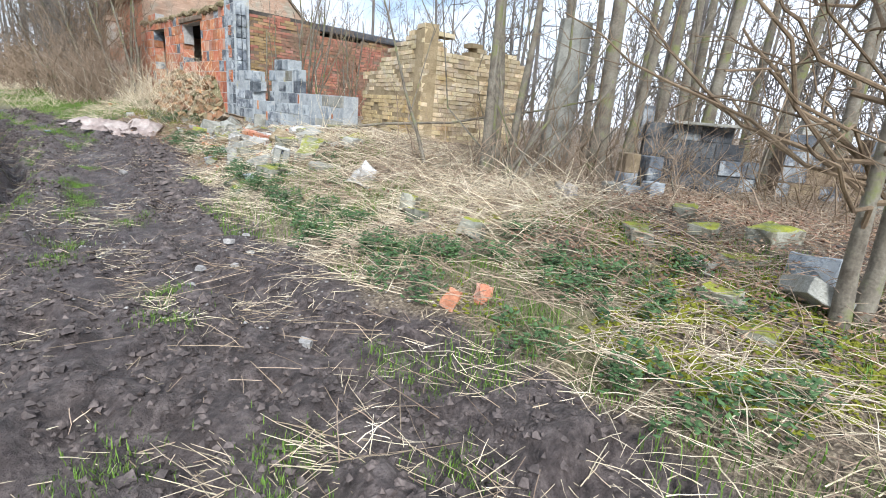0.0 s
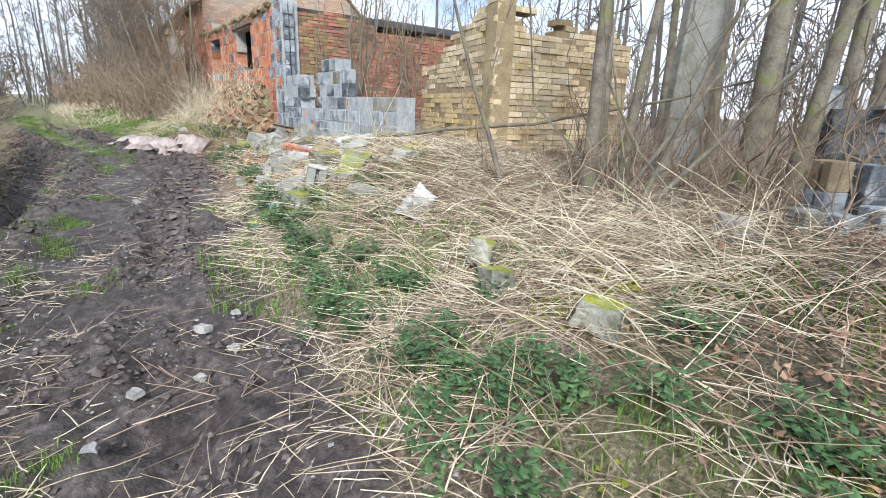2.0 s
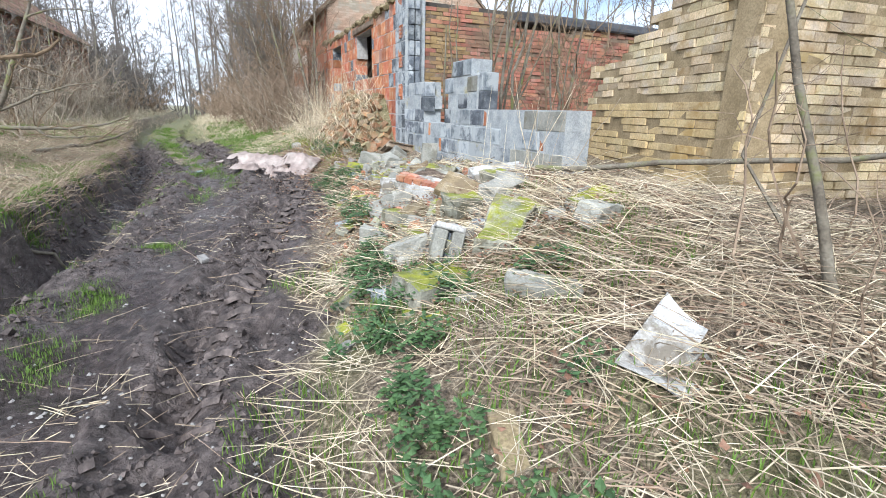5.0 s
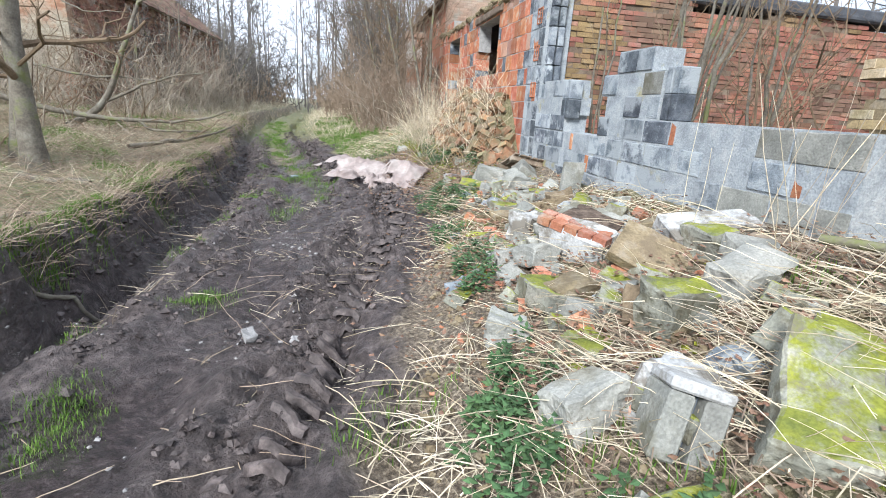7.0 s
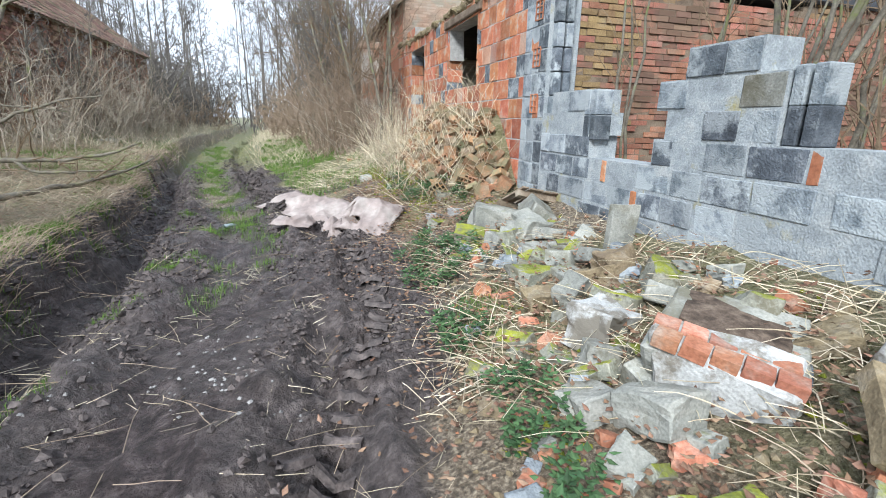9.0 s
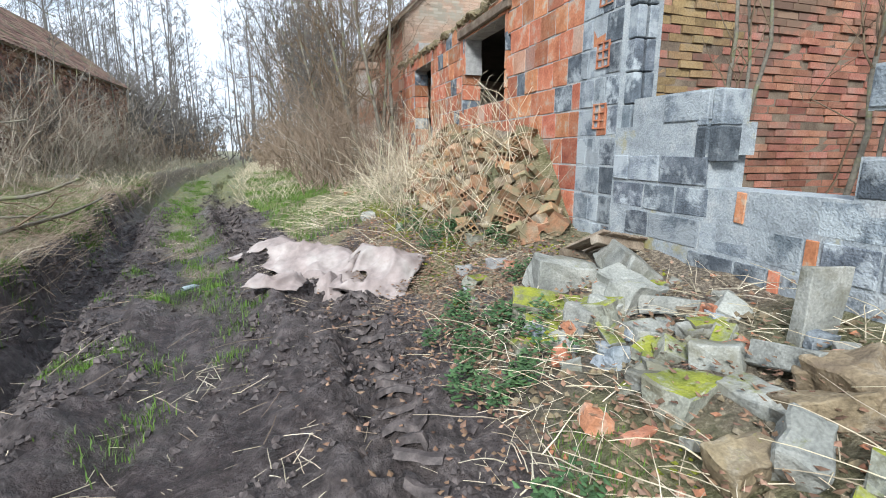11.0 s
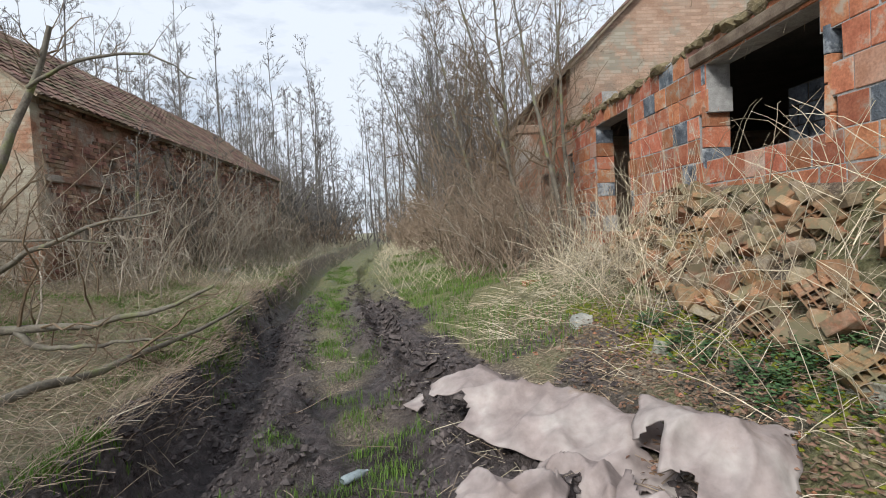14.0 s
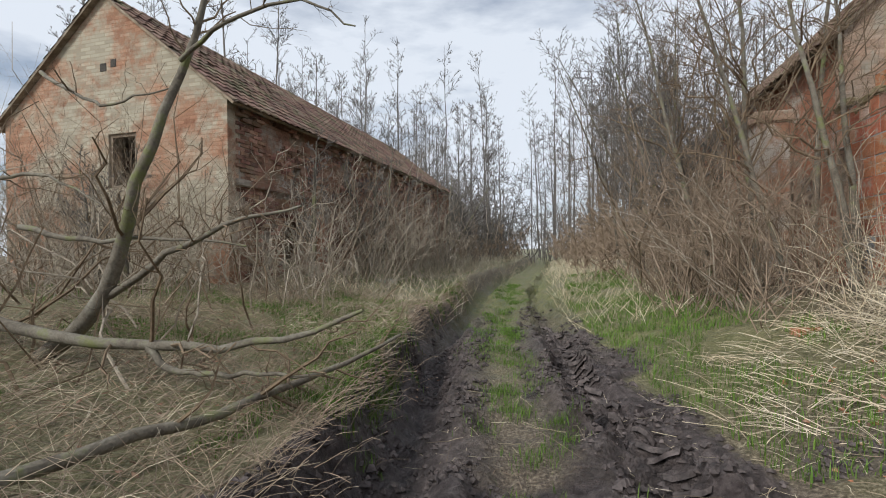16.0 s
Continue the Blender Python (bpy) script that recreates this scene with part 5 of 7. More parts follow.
# dead tree on the near bank, limbs hanging over the rut
for k, (x, y, lx, ly, h, r) in enumerate(((-1.5, 13.15, -0.03, 0.05, 5.5, 0.13), (-1.75, 13.3, 0.10, 0.0, 5.0, 0.10), (-1.95, 12.9, -0.2, 0.0, 4.6, 0.09))):
    bare_tree("bank_tree", "bare dark hawthorn with low drooping limbs on the bank", (x, y), h, r, 400 + k, (lx, ly), limbs=13, subs=5, twigs=4, start=0.12, limb_len=0.36, category="tree", group="trees on the bank", up=-0.05, wobble=0.35)


for k, (pts, r0, lb) in enumerate((([(-2.3, 12.9, 0.75), (-1.4, 12.6, 0.62), (-0.5, 12.25, 0.56)], 0.06, "fallen log on the edge of the bank"), ([(0.1, 9.9, 0.12), (0.35, 10.15, 0.12), (0.55, 10.35, 0.14)], 0.022, "broken stick in the wheel rut"), ([(0.25, 9.0, 0.1), (0.5, 9.15, 0.1), (0.8, 9.2, 0.12)], 0.02, "broken stick in the wheel rut"), ([(-0.9, 10.6, 0.5), (-0.4, 10.9, 0.48), (0.0, 11.0, 0.4)], 0.03, "bare stick on the edge of the bank"))):
    P, R = limb(pts, r0, r0 * 0.6)
    P[0, :, 2] = ground_z(P[0, :, 0], P[0, :, 1]) + r0 * 0.5
    v, q = tubes(P, R, 7)
    tagged(mesh_ob("log" if k == 0 else "stick", v, q, M_BARK, smooth=True), lb, "log" if k == 0 else "stick")


# ---- straw, stalks, grass ----
def stalks(name, label, pts, lmin, lmax, seed, material, tilt=1.2, r=(0.003, 0.006), lift=0.03, arch=0.25, bias=None, k=5, category="straw"):
    """Dry stalks: tilt near 1.5 lies on the ground, near 0 stands."""
    rng = np.random.default_rng(seed)
    n = len(pts)
    st = np.column_stack([pts, ground_z(pts[:, 0], pts[:, 1], False) + rng.uniform(-0.02, lift, n)])
    az = rng.uniform(0, 2 * np.pi, n) if bias is None else rng.normal(bias, 0.75, n)
    tl = np.clip(rng.normal(tilt, 0.22 if tilt < 1.3 else 0.08, n), 0.0, 1.52)
    way = np.column_stack([np.sin(tl) * np.cos(az), np.sin(tl) * np.sin(az), np.cos(tl)])
    ln = rng.uniform(lmin, lmax, n)
    # keep lying stalks on the slope
    end = st + way * ln[:, None]
    dz = ground_z(end[:, 0], end[:, 1], False) - st[:, 2]
    way[:, 2] = np.maximum(way[:, 2], dz / ln + 0.02)
    P = lines(st, way, ln, k, 0.07, rng)
    P[:, :, 2] += (arch * np.sin(np.linspace(0, np.pi, k))[None] * rng.uniform(0, 1, (n, 1)) * ln[:, None] * 0.4)
    R = rng.uniform(*r, n)[:, None] * np.linspace(1, 0.5, k)[None]
    v, q = tubes(P, R, 3)
    return tagged(mesh_ob(name, v, q, material), label, category, kind="stuff")


def keep_right(p, lo=0.0, hi=9.0):
    d = p[:, 0] - road_edge(p[:, 1])
    return p[(d > lo) & (d < hi)]


def patchy(p, s, thr, seed):
    return p[vnoise(p[:, 0], p[:, 1], s, seed) > thr]


def thin_out(p):
    """The trodden litter round the tarpaulin carries little straw."""
    bare = (p[:, 1] > 13.6) & (p[:, 1] < 17.8)
    return p[~bare | (np.random.default_rng(198).random(len(p)) < 0.25)]


def sparse_east(p):
    """Little straw lies on the dark leaf litter under the first alders."""
    dark = (p[:, 0] > 3.25) & (p[:, 1] < 2.3)
    return p[~dark | (np.random.default_rng(195).random(len(p)) < 0.22)]


stalks("fallen_straw", "pale fallen reed straw lying criss-cross over rubble", keep_right(patchy(sparse_east(scatter(8200, 1.9, 6.2, -1.5, 8.2, 61)), 0.7, 0.40, 62), 0.05, 4.0), 0.1, 0.6, 63, M_STRAW, 1.45, (0.0016, 0.0042), 0.05, 0.12)
stalks("straw_mound", "thick heap of bent pale reed straw", np.vstack([scatter(360, 3.6, 5.6, 2.6, 5.2, 64), scatter(180, 3.0, 4.6, 2.2, 4.4, 65)]), 0.3, 0.85, 66, M_STRAW, 1.28, (0.0018, 0.0044), 0.12, 0.3)
stalks("rubble_straw", "long pale reed straw lying across the fallen blocks", np.vstack([scatter(330, 3.3, 5.4, 5.2, 8.3, 161), scatter(170, 3.9, 5.3, 6.2, 7.9, 162)]), 0.25, 0.85, 163, M_STRAW, 1.36, (0.0014, 0.0036), 0.14, 0.25)
stalks("rubble_litter", "brown stalks and dead leaves between the fallen blocks", scatter(2600, 3.1, 5.4, 5.0, 8.6, 164), 0.06, 0.35, 165, M_STRAWB, 1.4, (0.002, 0.006), 0.04, 0.3, k=3)
stalks("heap_litter", "brown litter at the foot of the tile heap", scatter(1100, 2.9, 4.7, 14.2, 17.4, 166), 0.04, 0.22, 167, M_STRAWB, 1.42, (0.002, 0.006), 0.03, 0.3, k=3)
stalks("heap_straw", "bent pale stalks arching over the foot of the tile heap", scatter(150, 3.8, 4.8, 14.6, 18.4, 168), 0.4, 1.0, 169, M_STRAW, 0.95, (0.002, 0.0042), 0.12, 0.6)
stalks("straw_bank", "straw strewn over the rubble bank", thin_out(keep_right(patchy(scatter(4600, 2.4, 5.3, 7.5, 20, 67), 0.7, 0.36, 68), -0.1, 3.2)), 0.12, 0.55, 69, M_STRAW, 1.45, (0.002, 0.0045), 0.07, 0.3)
stalks("straw_on_mud", "broken straw trodden into the mud", patchy(np.vstack([scatter(3600, -0.2, 2.6, -0.5, 9, 70), scatter(2200, 0.0, 3.4, 9, 19, 71)]), 0.6, 0.42, 72), 0.04, 0.26, 73, M_STRAW, 1.48, (0.0014, 0.0034), 0.012, 0.05)
stalks("stalks_on_mud", "brown stalks trodden flat into the mud", np.vstack([scatter(420, 0.0, 2.4, 0.6, 8, 170), scatter(240, 0.4, 3.2, 8, 18, 171)]), 0.12, 0.55, 172, M_STRAWB, 1.49, (0.0018, 0.004), 0.015, 0.04)
stalks("straw_bundle", "dry stalks trodden into the mud", np.vstack([np.array([[0.55, 1.45]]) + np.random.default_rng(1).normal(0, 0.13, (26, 2)), np.array([[0.95, 1.35]]) + np.random.default_rng(2).normal(0, 0.10, (14, 2))]), 0.15, 0.5, 98, M_STRAW, 1.5, (0.0018, 0.0034), 0.02, 0.03, bias=2.3)
stalks("brown_litter", "brown stalks and litter under the alders", np.vstack([scatter(3600, 3.8, 9.0, -1.5, 6.6, 74), scatter(1200, 2.2, 4.5, -1, 4, 75)]), 0.15, 0.6, 76, M_STRAWB, 1.3, (0.002, 0.0045), 0.06, 0.3)
stalks("pile_straw", "arching dry reed stalks over the tile rubble", np.vstack([scatter(190, 4.3, 5.3, 14.8, 19.5, 77), scatter(110, 3.7, 4.6, 16.8, 20.2, 78)]), 0.5, 1.1, 79, M_STRAW, 0.8, (0.0025, 0.005), 0.4, 0.6)
stalks("ridge_straw", "pale dead grass heap beside the track", scatter(420, 3.6, 4.7, 18.0, 20.4, 80), 0.2, 0.65, 81, M_STRAW, 1.15, (0.0016, 0.0034), 0.12, 0.5)
stalks("standing_reeds", "standing dry stalks before the facade", np.vstack([scatter(170, 4.2, 5.2, 17.5, 23, 82), scatter(16, 4.6, 5.3, 8.0, 9.6, 84)]), 0.5, 1.4, 85, M_STRAW, 0.25, (0.0025, 0.005), 0.0, 0.1)
bank_p = np.vstack([scatter(7000, -8.5, 0.4, 10, 30, 86), scatter(3500, -3.5, 0.2, 6, 11, 97), scatter(9500, -4.2, 0.3, 11, 22.5, 96)])
bank_p = bank_p[bank_p[:, 0] < road_bank(bank_p[:, 1]) - 0.05]
ey = np.random.default_rng(201).uniform(7, 26, 1500)
edge_p = np.column_stack([road_bank(ey) - 0.12 + np.random.default_rng(202).normal(0, 0.09, 1500), ey])
stalks("bank_edge_grass", "dead grass and roots hanging over the cut bank", edge_p, 0.1, 0.38, 203, M_STRAWB, 1.1, (0.0016, 0.004), 0.03, 0.5, bias=0.0, k=4)
stalks("bank_litter", "matted dead grass on the left bank", bank_p, 0.1, 0.5, 87, M_STRAWB, 1.25, (0.0016, 0.0034), 0.04, 0.4, k=3)
stalks("bank_straw", "pale dead grass on the bank", patchy(bank_p[::3], 0.8, 0.5, 88) + [0.02, 0.03], 0.12, 0.5, 89, M_STRAW, 1.2, (0.0014, 0.003), 0.04, 0.4, k=3)
fp = scatter(7000, -5, 5, 22, 55, 90)
stalks("verge_grass", "dead grass along the far track", fp[(np.abs(fp[:, 0] - (road_edge(fp[:, 1]) + road_bank(fp[:, 1])) / 2) > 1.1 - 0.02 * (fp[:, 1] - 22))], 0.15, 0.6, 92, M_STRAW, 0.8, (0.003, 0.006), 0.03, 0.3, k=3)


def blades(name, label, pts, hmin, hmax, seed, material, w=0.004, category="grass"):
    """Grass blades: narrow folded strips, bent over at the tip."""
    rng = np.random.default_rng(seed)
    n = len(pts)
    b = np.column_stack([pts, ground_z(pts[:, 0], pts[:, 1]) - 0.01])
    h = rng.uniform(hmin, hmax, n)
    az = rng.uniform(0, 2 * np.pi, n)
    d = np.column_stack([np.cos(az), np.sin(az), np.zeros(n)])
    s = np.column_stack([-np.sin(az), np.cos(az), np.zeros(n)])
    bend = rng.uniform(0.15, 0.7, n)
    up = np.array([0, 0, 1.0])
    m = b + (0.55 * h)[:, None] * up + (0.2 * bend * h)[:, None] * d
    t = b + (0.9 * h)[:, None] * up + (0.8 * bend * h)[:, None] * d
    W = rng.uniform(0.6, 1.4, n)[:, None] * w
    V = np.stack([b - s * W, b + s * W, m - s * W * 0.8, m + s * W * 0.8, t], 1).reshape(-1, 3)
    F = np.array([(0, 1, 3), (0, 3, 2), (2, 3, 4)])
    return tagged(mesh_ob(name, V, (F[None] + 5 * np.arange(n)[:, None, None]).reshape(-1, 3), material), label, category, kind="stuff")


def tufts(centres, per, spread, seed):
    rng = np.random.default_rng(seed)
    c = np.repeat(np.asarray(centres), per, 0)
    return c + rng.normal(0, spread, c.shape)


rng = np.random.default_rng(15)
tc_ = [(1.62, 2.0), (1.75, 1.75), (1.95, 1.5), (1.35, 1.15), (0.75, 1.55), (0.55, 1.25), (0.2, 1.9), (0.75, 3.1), (0.9, 3.9), (0.35, 4.9), (0.5, 5.6), (1.2, 6.1), (0.9, 7.4), (1.0, 8.3), (0.6, 9.3), (0.75, 11.2), (0.85, 12.6), (0.7, 13.9), (0.55, 15.2), (3.65, 11.55), (3.75, 11.9), (3.55, 11.3), (0.25, 7.0), (2.3, 1.0), (2.5, 1.6)]
rt_y = np.random.default_rng(25).uniform(6.5, 16, 15)
rt = np.column_stack([road_bank(rt_y) + np.random.default_rng(26).normal(0.28, 0.09, 15) * (road_edge(rt_y) - road_bank(rt_y)), rt_y])
tc_ = tc_ + [tuple(q) for q in rt]
blades("mud_tufts", "bright green grass tufts in the mud", np.vstack([tufts(tc_, 330, 0.10, 1)]), 0.02, 0.075, 2, M_GRASS, 0.0022)
cr = np.column_stack([rng.normal(0, 0.2, 120), rng.uniform(12.5, 30, 120)])
cr[:, 0] += (road_edge(cr[:, 1]) + road_bank(cr[:, 1])) / 2 - 0.12
blades("track_ridge_grass", "green grass on the ridge between the ruts", tufts(cr, 85, 0.09, 3), 0.03, 0.11, 4, M_GRASS, 0.003)
rp = scatter(34000, 1.0, 4.6, 17.4, 32, 5)
rp = patchy(rp[(rp[:, 0] > road_edge(rp[:, 1]) + 0.05) & (rp[:, 0] < road_edge(rp[:, 1]) + 2.2)], 0.7, 0.36, 6)
blades("verge_green", "green grass verge beside the wheel rut", rp, 0.05, 0.16, 7, M_GRASS, 0.0035)
lp = patchy(bank_p, 0.9, 0.52, 16)
blades("bank_green", "green grass through the dead grass of the bank", np.vstack([tufts(lp, 7, 0.05, 8), tufts(patchy(edge_p, 0.5, 0.5, 204), 14, 0.05, 205)]), 0.04, 0.13, 9, M_GRASS, 0.003)
rg = keep_right(patchy(scatter(22000, 1.6, 5.0, -1, 8.5, 10), 0.6, 0.52, 11), -0.3, 2.6)
blades("straw_green", "green grass between the straw", rg, 0.05, 0.14, 12, M_GRASS, 0.003)


def nettles(name, label, centres, per, spread, seed, material):
    """Low nettle plants: folded pointed leaves at many heights round short stems."""
    rng = np.random.default_rng(seed)
    c = np.repeat(np.asarray(centres, float), per, 0)
    n = len(c)
    p = c + rng.normal(0, spread, c.shape)
    z = ground_z(p[:, 0], p[:, 1], False) + rng.uniform(0.02, 0.16, n)
    az, el = rng.uniform(0, 2 * np.pi, n), rng.uniform(-0.2, 0.7, n)
    ln, w = rng.uniform(0.03, 0.06, n)[:, None], rng.uniform(0.012, 0.02, n)[:, None]
    d = np.column_stack([np.cos(az) * np.cos(el), np.sin(az) * np.cos(el), np.sin(el)])
    s = np.column_stack([-np.sin(az), np.cos(az), np.zeros(n)])
    u = np.cross(d, s)
    b = np.column_stack([p, z])
    V = np.stack([b, b + d * ln * 0.4 + s * w - u * w * 0.4, b + d * ln * 0.45, b + d * ln * 0.4 - s * w - u * w * 0.4, b + d * ln - u * w * 0.3], 1).reshape(-1, 3)
    F = np.array([(0, 1, 2), (0, 2, 3), (1, 4, 2), (2, 4, 3)])
    return tagged(mesh_ob(name, V, (F[None] + 5 * np.arange(n)[:, None, None]).reshape(-1, 3), material), label, "nettles", kind="stuff")


nc = [(2.95, 6.4), (2.8, 6.1), (2.75, 5.75), (2.6, 5.45), (2.95, 5.1), (2.6, 4.8), (2.9, 4.5), (3.1, 4.35), (2.45, 3.5), (2.6, 3.15), (2.85, 2.75), (3.05, 2.45), (2.75, 3.6), (3.2, 2.0), (3.3, 1.55), (2.9, 1.7), (3.5, 2.6),
      (3.0, 7.9), (3.1, 8.1), (3.05, 7.65), (2.95, 7.4), (3.15, 7.2), (3.25, 8.35), (3.0, 7.0), (3.35, 9.6), (3.4, 10.0), (3.5, 10.35), (4.0, 12.9), (3.85, 12.6), (3.7, 12.4), (4.1, 13.1), (3.9, 13.3), (4.35, 15.4), (4.2, 15.7), (4.0, 16.1), (4.6, 14.8), (4.45, 13.9), (4.05, 15.5), (4.15, 15.3), (3.95, 16.4), (4.1, 16.9), (3.55, 13.4), (3.6, 13.0), (3.75, 13.8), (3.45, 12.6), (3.4, 11.2), (3.45, 11.5), (2.4, 0.9), (3.8, 1.2), (3.9, 6.7), (3.3, 6.9)]
nb_ = patchy(scatter(330, 2.2, 4.2, 0.2, 6.8, 180), 0.45, 0.62, 181)
nb_ = nb_[(nb_[:, 0] > road_edge(nb_[:, 1]) + 0.1) & (nb_[:, 0] < road_edge(nb_[:, 1]) + 1.3)]
nettles("ground_ivy", "low green nettles and herbs between the straw", tufts(nb_, 3, 0.08, 182), 16, 0.03, 183, M_NETTLE)
nettles("nettle_patches", "young dark green nettles at the foot of the rubble", tufts(nc, 9, 0.10, 30), 22, 0.028, 3, M_NETTLE)
nettles("dead_leaves", "brown dead leaves on the ground", np.vstack([scatter(900, 3.3, 7.5, -1.2, 2.6, 196), scatter(420, 3.2, 5.2, 6.5, 11.5, 197), scatter(330, 3.3, 4.7, 12.4, 18.0, 199), scatter(260, 2.6, 5.0, 8, 16, 4), scatter(240, 3.0, 7, -1, 6, 6), scatter(120, -4, -0.5, 13, 20, 7), scatter(150, 3.2, 5.1, 11.5, 17.5, 8)]), 8, 0.2, 5, M_LEAF).location.z = -0.03

# ---- rubble and loose things ----
def rock_mesh(name, size, seed, material, rough=0.06, cuts=2, bevel=0.03):
    """A broken block: bevelled box, cut up and knocked uneven, with chipped corners."""
    rng = np.random.default_rng(seed)
    bm = bmesh.new()
    bmesh.ops.create_cube(bm, size=1)
    s = Vector(size)
    for v in bm.verts:
        v.co = Vector((v.co.x * s.x, v.co.y * s.y, v.co.z * s.z)) + Vector(rng.uniform(-1, 1, 3)) * min(size) * rough * 1.6
    bmesh.ops.bevel(bm, geom=bm.edges[:], offset=min(size) * bevel * 2, segments=1, affect="EDGES")
    bmesh.ops.subdivide_edges(bm, edges=[e for e in bm.edges if e.calc_length() > min(size) * 0.3], cuts=cuts, use_grid_fill=True)
    for v in bm.verts:
        n = noise.noise_vector(v.co * (2.2 / max(size)) + Vector((seed, 0, 0))) * min(size) * rough * 1.6 + noise.noise_vector(v.co * (9 / max(size)) + Vector((0, seed, 0))) * min(size) * rough * 0.6
        v.co += n
    bmesh.ops.triangulate(bm, faces=[f for f in bm.faces if len(f.verts) > 4])
    me = bpy.data.meshes.new(name)
    bm.to_mesh(me)
    bm.free()
    me.materials.append(material)
    return me


def settle(ob, sink=0.03):
    """Let a thing down until its lowest corner is sunk a little into the ground."""
    m = ob.matrix_basis
    pts = [m @ v.co for v in ob.data.vertices] if ob.data else [m @ c.matrix_basis @ v.co for c in ob.children_recursive for v in c.data.vertices]
    drop = min(p.z for p in pts) - min(gz(p.x, p.y) for p in pts[::7])
    ob.location.z -= drop + sink
    return ob


def stone(name, label, x, y, size, rz, material, seed, rx=0, ry=0, rough=0.06, sink=0.04, category="block", group=""):
    size = tuple(0.86 * s for s in size)
    ob = new(name, rock_mesh(name, size, seed, material, rough * 1.7, 3))
    ob.matrix_world = pose(x, y, gz(x, y) + size[2] / 2, rx, ry, rz)
    tagged(ob, label, category, group)
    return settle(ob, sink)


M_CLAYP = mat("broken_clay", [(0.32, 0.125, 0.07), (0.42, 0.185, 0.11), (0.44, 0.31, 0.24)], 7.0, 60, 0.9, 0.5, vary=0.25, moss=0.02)
M_LIME = mat("limewashed_concrete", [(0.34, 0.33, 0.31), (0.46, 0.46, 0.45), (0.56, 0.56, 0.55)], 4.0, 70, 0.9, 0.5, moss=0.18, stain=(0.20, 0.18, 0.15), stain_amt=0.42, stain_scale=3)
M_OCHRE = mat("sandy_rubble", [(0.15, 0.115, 0.07), (0.25, 0.195, 0.12), (0.29, 0.25, 0.19)], 7.0, 60, 0.95, 0.8, vary=0.25, moss=0.2, stain=(0.17, 0.13, 0.085), stain_amt=0.4, stain_scale=4)
GR = "rubble of the fallen wall"
